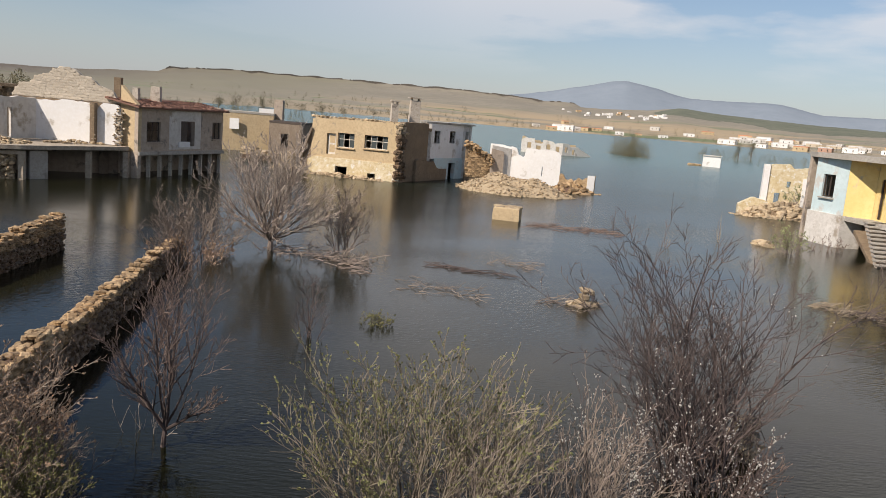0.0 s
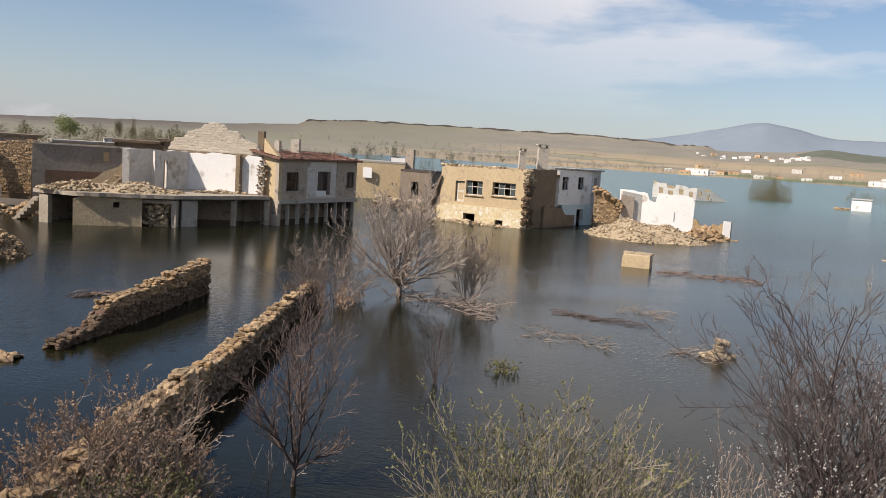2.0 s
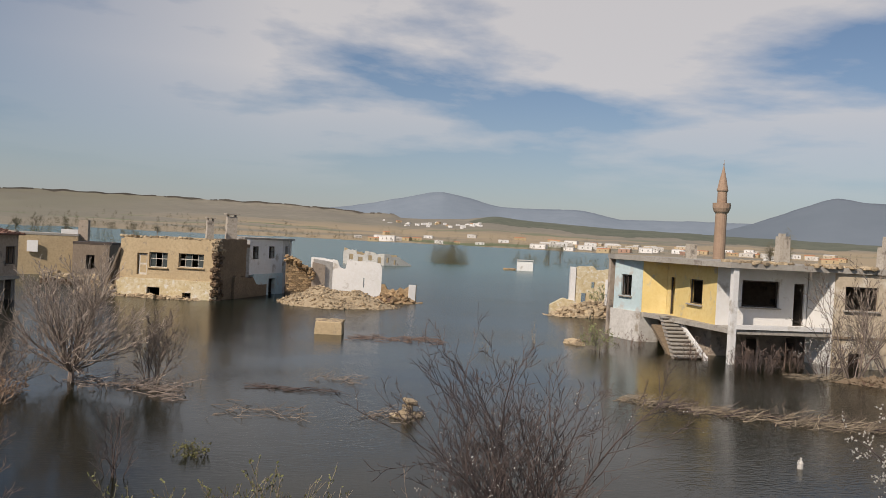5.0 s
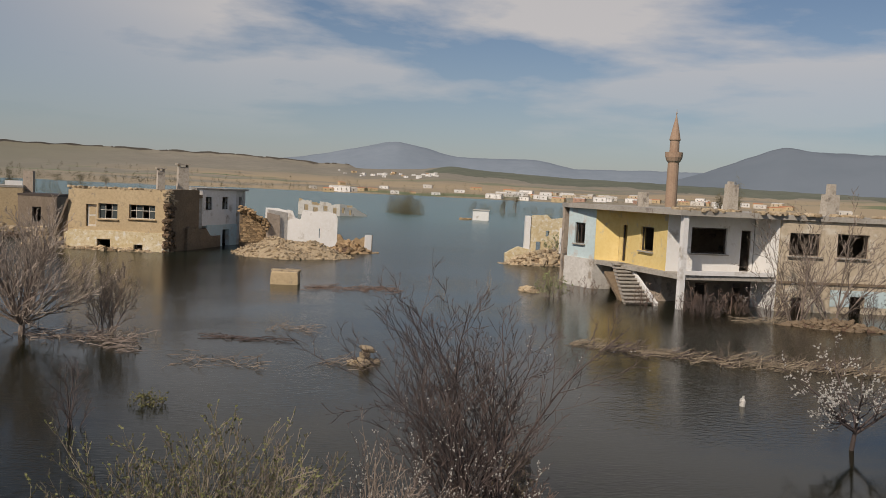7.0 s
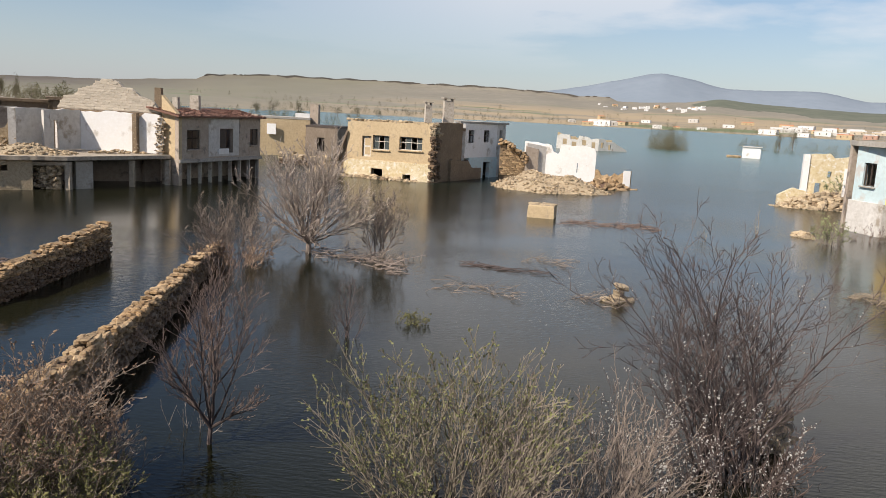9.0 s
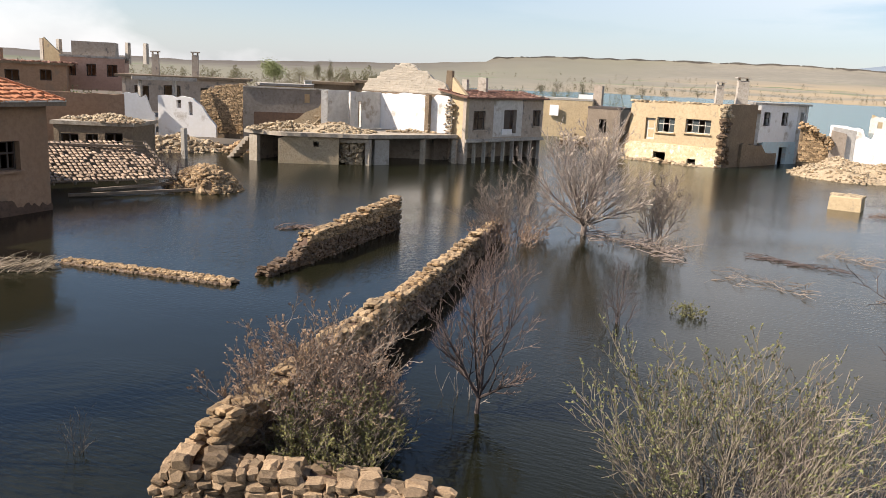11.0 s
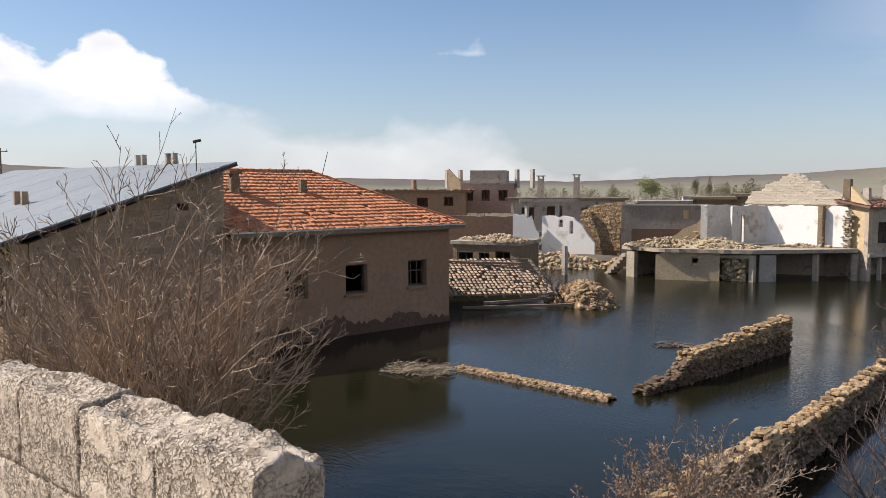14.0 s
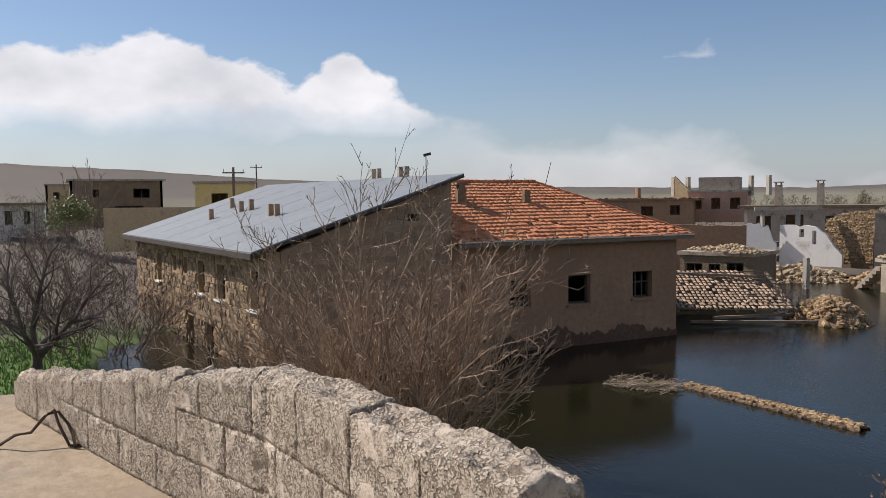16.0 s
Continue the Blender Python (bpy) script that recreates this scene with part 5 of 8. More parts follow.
def white_annexe():
    t = thing("white_house", (-0.1, 74.6, 0), "small white plastered house with pale blue lower wall, two slit windows", "house")
    p, q = (-1.5, 72.4), (1.75, 77.5)
    n = (Vector(q) - Vector(p)).length
    k = n / 3.25
    ops = [((-0.92 + 1.5) * k, (-0.41 + 1.5) * k, 3.3, 4.45), ((0.49 + 1.5) * k, (1.02 + 1.5) * k, 3.34, 4.47), ((0.49 + 1.5) * k, (1.11 + 1.5) * k, -0.2, 1.5)]
    part("front_wall", Geo().wall(p, q, 1.9, 5.05, 0.4, ops[:2]), M_WHITE, t, "white plastered wall")
    part("lower_wall", Geo().wall(along(p, q, 1.2, 0.08)[:2], along(p, q, n + 0.1, 0.08)[:2], -1.2, 1.95, 0.4, [(ops[2][0] - 1.2, ops[2][1] - 1.2, -0.2, 1.5)]), M_BLUE, t, "pale blue washed lower wall")
    window_bars(t, p, q, *ops[0], M_DARKWOOD, 0, 1, 0.15, 0.06)
    window_bars(t, p, q, *ops[1], M_DARKWOOD, 0, 1, 0.15, 0.06)
    g = Geo().wall(q, (2.6, 78.6), -1.2, 5.05, 0.4, [(0.4, 0.85, 3.7, 4.5)])
    g.wall((2.6, 78.6), (-2.6, 80.6), -1.2, 5.0, 0.4)
    g.wall((-2.6, 80.6), p, -1.2, 5.0, 0.3)
    part("rear_wall", g, M_OLDWHITE, t)
    part("roof", Geo().slab([(-1.7, 72.2), (1.95, 77.3), (2.9, 78.7), (-2.6, 80.9)], 5.05, 5.22), M_CONC, t, "flat concrete roof")
    part("floor", Geo().slab([(-1.3, 72.9), (1.5, 77.4), (2.3, 78.5), (-2.4, 80.3)], 1.9, 2.0), M_DARK, t)


white_annexe()


RUIN_PIER = []


def white_ruin():
    t = thing("white_ruin", (6.5, 75.5, 0), "roofless white plastered ruin on a heap of pale rubble", "ruined house")
    p, q = (2.1, 76.6), (11.0, 75.1)
    w = Geo().wall((4.4, 76.3), q, -0.6, ragged([(0, 3.65), (1.2, 3.6), (2.5, 3.45), (2.72, 2.85), (3.1, 2.6), (3.3, 2.75), (3.4, 3.5), (6.1, 3.45), (6.5, 3.35), (6.7, 2.9)], 0.05, 3, 0.3), 0.35, [(5.0, 5.09, 1.0, 1.9)], step=0.08)
    part("white_wall", w, M_WHITE, t, "cracked bright white wall")
    s = Geo().wall((4.6, 75.3), (6.4, 75.9), -0.6, ragged([(0, 3.5), (1.9, 3.2)], 0.08, 5, 0.4), 0.3)
    part("cross_wall", s, M_OLDWHITE, t)
    b = Geo().wall((2.1, 75.2), (4.5, 75.5), -0.6, ragged([(0, 3.4), (0.9, 3.6), (1.5, 3.0), (2.0, 2.2), (2.4, 1.5)], 0.15, 7, 0.25), 0.45, step=0.15)
    RUIN_PIER.append((part("mud_wall", b, M_MUD, t, "broken tan mud-brick wall"), (2.1, 75.2), (4.5, 75.5)))
    part("grey_panel", Geo().wall((4.5, 75.15), (5.7, 75.45), -0.6, ragged([(0, 3.2), (1.3, 3.0)], 0.04, 6, 0.3), 0.12), M_GREY, t, "bare grey cement panel")
    rnd = random.Random(17)
    lay_stones([stone_pose(2.0 + 2.6 * f + rnd.gauss(0, 0.1), 75.1 + rnd.gauss(0, 0.12), 3.5 - 1.6 * f * f + rnd.gauss(0, 0.12), 0.35, 0.3, 0.2, rnd.uniform(0, 3), rnd, 0.3) for f in [rnd.random() for _ in range(40)]], M_STONE, t, 40)
    r = Geo().wall(q, (14.2, 74.2), -0.6, ragged([(0, 1.5), (0.8, 0.9), (2.2, 1.1), (3.2, 1.5)], 0.2, 8, 0.3), 0.4, step=0.2)
    part("low_wall", r, M_STONE, t)
    part("end_post", Geo().box(13.5, 14.1, 73.9, 74.3, -0.6, 1.5), M_WHITE, t)
    return t


white_ruin()
heap("rubble_heap", "pale stone and earth rubble heap rising from the water", (6.2, 69.2), 5.6, 6.2, 1.45, 41, M_PALESTONE, 2300, (0.05, 0.21), single=290, power=2.2, core=M_PALEEARTH)
heap("rubble_heap", "dark stone rubble beside the white ruin", (11.5, 72.0), 2.9, 1.7, 0.9, 42, M_STONE, 150, (0.2, 0.55), single=150, core=M_DAMP, group="rubble heaps")


def masonry_block():
    t = thing("masonry_block", (4.1, 48.2, 0), "square tan masonry block standing alone in the water", "masonry block")
    g = Geo()
    rnd = random.Random(3)
    c, s = math.cos(-0.2), math.sin(-0.2)
    pts = [(-0.8, -0.8), (0.8, -0.8), (0.8, 0.8), (-0.8, 0.8)]
    for z, k in ((-0.6, 1.02), (0.35, 1.0), (0.68, 0.97), (0.74, 0.9)):
        for x, y in pts:
            g.v.append((4.1 + (x * c - y * s) * k, 48.5 + (x * s + y * c) * k, z + (0.06 * rnd.random() if z > 0.6 else 0)))
    for i in range(3):
        for j in range(4):
            q = (j + 1) % 4
            g.f.append((i * 4 + j, i * 4 + q, i * 4 + 4 + q, i * 4 + 4 + j))
    g.f.append((12, 13, 14, 15))
    part("block", g, M_TAN, t)
    lay_stones([stone_pose(4.1 + rnd.uniform(-0.8, 0.8), 48.5 + rnd.uniform(-0.8, 0.8), 0.74, 0.3, 0.25, 0.12, rnd.uniform(0, 6), rnd, 0.1) for _ in range(14)], M_PALESTONE, t, 14)


masonry_block()


# ---------------------------------------------------------------- yellow house with the open terrace
def yellow_house():
    t = thing("yellow_house", (25.1, 39.2, 0), "flat-roofed house with yellow, blue and white walls and an open terrace", "house")
    fz, rz = 1.95, 5.28
    post, R = (25.1, 39.1), (31.1, 38.8)
    yl0, yl1 = (25.34, 46.9), (25.3, 41.1)          # yellow wall, far and near end
    wb1 = (30.82, 40.6)
    roofp = [(24.7, 38.9), (31.3, 38.4), (39.5, 36.7), (41.5, 46), (33, 53), (23.6, 52.3), (23.2, 50.4)]
    part("roof_slab", Geo().slab(roofp, rz, rz + 0.3), M_CONC, t, "crumbling flat concrete roof slab")
    rnd = random.Random(9)
    lay_stones([stone_pose(24.8 + 14 * f, 39.1 - 1.9 * f + rnd.uniform(0, 1.2), rz + 0.33, rnd.uniform(0.2, 0.6), 0.4, 0.2, rnd.uniform(0, 6), rnd, 0.2) for f in [rnd.random() for _ in range(90)]], M_PALESTONE, t, 0, rest="roof_debris")
    part("terrace_slab", Geo().slab([post, (31.0, 38.8), (30.75, 40.7), (25.45, 41.2), (25.4, 46.95), (24.2, 47.85)], fz - 0.28, fz), M_CONC, t)
    part("terrace_curb", Geo().bar((25.3, 39.05, fz + 0.12), (31.0, 38.8, fz + 0.12), 0.15, 0.25), M_WHITE, t)
    part("post", Geo().box(24.98, 25.3, 38.98, 39.3, -1.2, rz), M_WHITE, t, "white-painted concrete post")
    n = (Vector(yl1) - Vector(yl0)).length
    part("yellow_wall", Geo().wall(yl0, yl1, fz - 0.3, rz, 0.3, [(0.45, 1.0, fz + 0.08, 4.36), (2.76, 4.27, 2.93, 4.4)]), M_YELLOW, t, "bright yellow painted wall")
    window_bars(t, yl0, yl1, 2.76, 4.27, 2.93, 4.4, M_DARKWOOD, 0, 0, 0.15, 0.07, sill=M_CONC)
    part("door_frame", Geo().bar(along(yl0, yl1, 0.49, -0.1, fz), along(yl0, yl1, 0.49, -0.1, 4.36), 0.08, 0.1, (0, 1, 0)), M_DARKWOOD, t)
    ww = Geo().wall(yl1, wb1, fz - 0.3, rz, 0.3, [(1.53, 3.8, 3.05, 4.57), (4.72, 5.36, fz + 0.1, 4.5)])
    part("white_wall", ww, M_WHITE, t, "white terrace wall")
    window_bars(t, yl1, wb1, 1.53, 3.8, 3.05, 4.57, M_DARKWOOD, 0, 0, 0.2, 0.07, sill=M_CONC)
    window_bars(t, yl1, wb1, 4.72, 5.36, fz + 0.1, 4.5, M_DARKWOOD, 0, 0, 0.15, 0.07, name="door_frame")
    part("return_wall", Geo().wall((30.86, 40.6), (31.1, 38.75), -1.2, rz, 0.25), M_WHITE, t)
    bl0, bl1 = (23.4, 50.6), (24.1, 47.9)
    bw = Geo().wall(bl0, bl1, fz, rz, 0.3, [(0.7, 1.75, 2.9, 4.3)])
    part("blue_wall", bw, M_BLUE, t, "pale blue painted corner room")
    part("yellow_return", Geo().wall((24.12, 47.9), (25.34, 46.92), fz - 0.3, rz, 0.3), M_YELLOW, t, "bright yellow painted wall")
    window_bars(t, bl0, bl1, 0.7, 1.75, 2.9, 4.3, M_DARKWOOD, 1, 0, 0.15, 0.07, sill=M_CONC)
    lw = Geo().wall((23.25, 50.7), (24.0, 47.8), -1.2, fz, 0.4)
    lw.wall((24.0, 47.8), (25.4, 47.9), -1.2, fz, 0.4)
    part("lower_wall", lw, M_OLDWHITE, t, "whitewashed stone base")
    lower = Geo().wall((25.2, 46.5), (25.9, 42.4), -1.2, fz - 0.28, 0.25)
    lower.wall((25.9, 42.4), (33.2, 42.8), -1.2, fz - 0.28, 0.25, [(2.4, 3.3, -0.5, 1.1), (5.2, 6.0, -0.5, 1.1)])
    part("undercroft_wall", lower, M_GREY, t, "dark stained wall under the terrace")
    # right-hand wing
    p, q = (31.1, 38.6), (39.3, 36.9)
    ops = [(0.55, 2.4, 3.25, 4.55), (3.4, 5.3, 3.25, 4.6), (0.9, 1.7, -0.4, 0.85), (4.4, 5.3, -0.4, 1.0)]
    part("wing_wall", Geo().wall(p, q, -1.2, rz, 0.35, ops), M_BEIGE, t, "beige weathered wing wall")
    part("belt", Geo().bar(along(p, q, 0, 0.03, 1.7), along(p, q, 8.3, 0.03, 1.7), 0.1, 0.14), M_MUD, t)
    part("painted_plinth", Geo().wall(along(p, q, 3.2, 0.03)[:2], along(p, q, 8.3, 0.03)[:2], 0.4, 1.35, 0.02, [(1.2, 2.1, -0.4, 1.0)]), M_BLUE, t)
    for o in ops[:2]:
        window_bars(t, p, q, *o, M_DARKWOOD, 0, 0, 0.2, 0.07, sill=M_CONC)
    rear = Geo().wall((39.3, 36.9), (41.2, 46), -1.2, rz, 0.3)
    rear.wall((41.2, 46), (33, 52.6), -1.2, rz, 0.3)
    rear.wall((33, 52.6), (23.5, 51.9), -1.2, rz, 0.3)
    part("rear_wall", rear, M_GREY, t)
    # stair up to the terrace
    m = 11
    stair = part("stair", Geo().bar((23.6, 41.1, -0.5), (24.4, 45.6, 1.3), 1.3, 0.2), M_MUD, t, "worn concrete outside stair")
    for i in range(m):
        y0, z1 = 40.7 + i * 0.42, (i + 1) * fz / m
        xa, xb = 22.65 + i * 0.14, 24.45 + i * 0.08
        part("step", Geo().box(xa, xb, y0 - 0.06, y0 + 0.44, z1 - 0.075, z1), M_CONC, stair)
        part("riser", Geo().box(xa + 0.05, xb - 0.05, y0 + 0.1, y0 + 0.4, z1 - 0.26, z1 - 0.078), M_GREY, stair)
    part("stair_cheek", Geo().bar((24.35, 40.2, 0.05), (25.0, 44.6, 1.7), 0.15, 0.3), M_WHITE, t)
    chimney(t, 27.8, 48.5, rz, 6.55, 0.6, 0.6, M_CHIMNEY, False)
    chimney(t, 32.1, 44.9, rz, 7.3, 0.75, 0.6, M_CHIMNEY, False)
    chimney(t, 32.3, 45.3, rz, 7.5, 0.3, 0.4, M_CHIMNEY, False)
    chimney(t, 36.5, 41.1, rz, 6.9, 1.0, 0.6, M_CHIMNEY, False)
    chimney(t, 36.5, 41.1, 6.9, 7.55, 0.45, 0.4, M_CHIMNEY, False)


yellow_house()


def gate_ruin():
    t = thing("stone_ruin", (28, 65.5, 0), "stub of a yellowish plastered house corner on fallen stones", "ruined house")
    part("wall", Geo().wall((26.6, 65.9), (29.6, 65.2), -0.6, ragged([(0, 4.05), (0.5, 4.25), (1.7, 4.3), (2.0, 3.9), (3.0, 4.1)], 0.04, 4, 0.3), 0.5, [(0.75, 1.2, 1.0, 1.9), (1.6, 1.9, 2.4, 2.9)], step=0.2), M_FLAKED, t, "flaking yellowish wall")
    part("white_edge", Geo().wall((26.3, 65.85), (26.75, 65.75), -0.6, 4.15, 0.6), M_WHITE, t)
    part("white_edge", Geo().wall((29.3, 65.15), (29.7, 65.05), -0.6, 3.2, 0.6), M_WHITE, t)
    part("ledge", Geo().wall((24.6, 66.0), (27.0, 65.4), -0.6, ragged([(0, 0.7), (1.1, 1.3), (2.2, 1.1)], 0.12, 5, 0.4), 0.9, step=0.25), M_FLAKED, t)


gate_ruin()
heap("rubble_heap", "fallen pale stones round the ruin stub", (27.6, 64.4), 4.2, 2.0, 1.3, 43, M_PALESTONE, 520, (0.12, 0.5), single=280, group="rubble heaps")
heap("rubble_heap", "small heap of wet stones in the shallows", (18.9, 46.2), 0.7, 0.9, 0.8, 44, M_PALESTONE, 60, (0.15, 0.4), single=60, group="rubble heaps")


def minaret():
    az, d = radians(31.68), 205.0
    x, y = d * math.sin(az), d * math.cos(az)
    t = thing("minaret", (x, y, 0), "slim brown stone minaret with two balconies and pointed cap", "minaret")

    def ring(name, prof, sides=16):
        g = Geo()
        for r, z in prof:
            for j in range(sides):
                a = 2 * math.pi * j / sides
                g.v.append((x + r * math.cos(a), y + r * math.sin(a), z))
        for i in range(len(prof) - 1):
            for j in range(sides):
                q = (j + 1) % sides
                g.f.append((i * sides + j, i * sides + q, (i + 1) * sides + q, (i + 1) * sides + j))
        g.f.append(tuple(range(sides)))
        g.f.append(tuple((len(prof) - 1) * sides + j for j in range(sides)))
        return part(name, g, M_MINARET, t)
    ring("shaft", [(1.45, 0), (1.35, 15.6)])
    ring("balcony", [(1.4, 15.6), (1.75, 16.0), (2.1, 16.9), (2.15, 18.1), (1.95, 18.1), (1.9, 17.1), (1.0, 17.1)])
    ring("upper_shaft", [(1.2, 17.1), (1.12, 20.8), (1.35, 21.1), (1.35, 21.4)])
    ring("cap", [(1.3, 21.4), (0.75, 24.2), (0.25, 26.4), (0.08, 27.3)])
    ring("finial", [(0.07, 27.3), (0.18, 27.6), (0.05, 27.9), (0.03, 28.6)], 8)


minaret()


# ---------------------------------------------------------------- the roof underfoot, with its block parapet
def near_house():
    t = thing("flat_roof_house", (0, -3, 0), "flat-roofed house with a dusty screed deck", "house")
    edge = [(-6.6, -0.5), (-3.4, 0.72), (-3.25, 1.3), (-2.45, 1.46), (-2.2, 1.4), (-1.66, 0.96), (3.2, 0.9), (3.2, -7.5), (-7.2, -7.5)]
    part("deck", Geo().slab(edge, 4.5, 4.7), M_DECK, t, "dusty concrete roof deck")
    w = Geo().slab([(x * 0.985, y * 0.985) for x, y in edge], -1.2, 4.5)
    part("wall", w, M_CONC, t)
    return t


near_house()


def parapet():
    """Rough pumice blocks in three courses along the roof's edge, the top worn down."""
    t = thing("parapet_wall", (-3, 0.6, 4.7), "low parapet of rough grey concrete blocks, crumbling on top", "parapet")
    line = [(-1.70, 0.84), (-3.25, 0.635), (-4.4, 0.22), (-6.2, -0.38)]
    tops = [5.41, 5.40, 5.2, 4.93]
    rnd = random.Random(14)
    cum = [0.0]
    for a, b in zip(line, line[1:]):
        cum.append(cum[-1] + (Vector(b) - Vector(a)).length)

    def at(u):
        for k in range(len(line) - 1):
            if u <= cum[k + 1] or k == len(line) - 2:
                f = (u - cum[k]) / (cum[k + 1] - cum[k])
                a, b = Vector(line[k]), Vector(line[k + 1])
                d = (b - a).normalized()
                return a.lerp(b, f), d, tops[k] + (tops[k + 1] - tops[k]) * f
    total = cum[-1]
    for course in range(4):
        z0 = 4.7 + course * 0.215
        u = -0.21 if course % 2 else 0.0
        while u < total - 0.05:
            u0, u1 = max(u, 0.0) + 0.002, min(u + 0.42, total) - 0.002
            u += 0.42
            if u1 - u0 < 0.08:
                continue
            tm = at((u0 + u1) / 2)[2]
            if z0 > tm - 0.12:
                continue
            last = z0 + 0.215 > tm - 0.12
            nu, nz, nw = 30, 12, 14
            top_c = rnd.uniform(-0.012, 0.012)
            grid = {}
            g = Geo()

            def vert(i, j, k):
                key = (i, j, k)
                if key not in grid:
                    uu = u0 + (u1 - u0) * i / nu
                    o, d, tp = at(uu)
                    zt = (tp + top_c + 0.035 * noise.noise((uu * 5, k * 0.17, 2.0)) + 0.014 * noise.noise((uu * 17, k * 0.45, 5.0)) - 0.03 * max(0.0, abs(k / nw - 0.5) * 2 - 0.72) * (1.5 + 2 * noise.noise((uu * 11, k, 8.0)))) if last else z0 + 0.212
                    z = z0 + (zt - z0) * j / nz
                    w = -0.1 + 0.2 * k / nw
                    n = Vector((-d.y, d.x))
                    p3 = Vector((o.x + n.x * w, o.y + n.y * w, z))
                    on = (k in (0, nw)) + (i in (0, nu)) + (j in (0, nz))
                    rough_ = 0.004 + (0.006 if j == nz and last else 0)
                    off = Vector((noise.noise(p3 * 29), noise.noise(p3 * 29 + Vector((9, 0, 0))), noise.noise(p3 * 29 + Vector((0, 9, 0))))) * rough_
                    off += Vector((noise.noise(p3 * 75), noise.noise(p3 * 75 + Vector((9, 0, 0))), noise.noise(p3 * 75 + Vector((0, 9, 0))))) * 0.007
                    inward = (Vector((o.x, o.y, (z0 + zt) / 2)) - p3).normalized() * (0.004 if on > 1 else 0)
                    grid[key] = len(g.v)
                    g.v.append(tuple(p3 + off + inward))
                return grid[key]
            for i in range(nu):
                for j in range(nz):
                    for k in (0, nw):
                        g.f.append((vert(i, j, k), vert(i + 1, j, k), vert(i + 1, j + 1, k), vert(i, j + 1, k)))
            for i in range(nu):
                for k in range(nw):
                    for j in (0, nz):
                        g.f.append((vert(i, j, k), vert(i + 1, j, k), vert(i + 1, j, k + 1), vert(i, j, k + 1)))
            for j in range(nz):
                for k in range(nw):
                    for i in (0, nu):
                        g.f.append((vert(i, j, k), vert(i, j + 1, k), vert(i, j + 1, k + 1), vert(i, j, k + 1)))
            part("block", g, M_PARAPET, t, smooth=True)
    core = Geo()
    for k in range(len(line) - 1):
        a, b = Vector(line[k]), Vector(line[k + 1])
        d = (b - a).normalized()
        n = Vector((-d.y, d.x)) * 0.093
        core.hexa([(*(a - n), 4.7), (*(b - n), 4.7), (*(b + n), 4.7), (*(a + n), 4.7), (*(a - n), tops[k] - 0.05), (*(b - n), tops[k + 1] - 0.05), (*(b + n), tops[k + 1] - 0.05), (*(a + n), tops[k] - 0.05)])
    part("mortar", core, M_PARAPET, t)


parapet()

wire = thing("wire", (-5.1, -0.3, 4.7), "twisted rusty wire sticking up from the roof deck", "wire")
part("strand", Geo().tube([(-5.15, -0.66, 4.705), (-5.2, -0.5, 4.72), (-5.14, -0.42, 4.78), (-5.12, -0.34, 4.79), (-5.17, -0.27, 4.86), (-5.13, -0.22, 4.9), (-5.09, -0.2, 4.83), (-5.05, -0.15, 4.71), (-5.02, -0.06, 4.705)], [0.009] * 9, 5), M_RUST, wire)
part("strand", Geo().tube([(-5.14, -0.25, 4.88), (-5.2, -0.2, 4.87), (-5.16, -0.15, 4.8), (-5.08, -0.13, 4.76), (-5.0, -0.12, 4.71)], [0.009] * 5, 5), M_RUST, wire)

# ---------------------------------------------------------------- stone walls standing in the water
stone_wall("stone_wall", "long field-stone wall running through the flood water", [(-6.95, 8.6, 1.1), (-7.05, 10.4, 1.12), (-7.5, 13.0, 1.05), (-8.0, 18.0, 0.95), (-8.85, 23.5, 0.8), (-9.65, 28.8, 0.66)], 51, M_STONE, 0.15, 0.4, single=300, dark_below=0.66)
stone_wall("stone_wall", "broken stump of field-stone wall in the flood water", [(-13.55, 19.5, 0.18), (-13.55, 21.2, 0.4), (-13.5, 21.7, 0.95), (-13.6, 25.0, 1.05), (-13.75, 28.7, 1.3)], 52, M_STONE, 0.155, 0.48, single=300, dark_below=0.66)
stone_wall("stone_wall", "rough rubble wall of loose grey and brown stones by the bank", [(-7.3, 8.15, 0.68), (-5.6, 8.8, 0.6), (-4.3, 9.25, 0.46), (-2.9, 9.6, 0.22)], 53, M_BROWNSTONE, 0.19, 0.55, single=290, dark_below=0.15, flat=(0.55, 0.95), wide=(0.7, 1.7))
heap("rubble_heap", "loose bank stones at the foot of the house", (-5.5, 5.2), 2.6, 1.9, 0.4, 45, M_PALESTONE, 60, (0.25, 0.5), single=60, group="rubble heaps")
heap("rubble_heap", "heap of brown field stones at the end of a collapsed shed", (-26.3, 32.6), 2.2, 1.6, 1.5, 46, M_STONE, 900, (0.1, 0.26), power=2.6, single=290, group="rubble heaps")


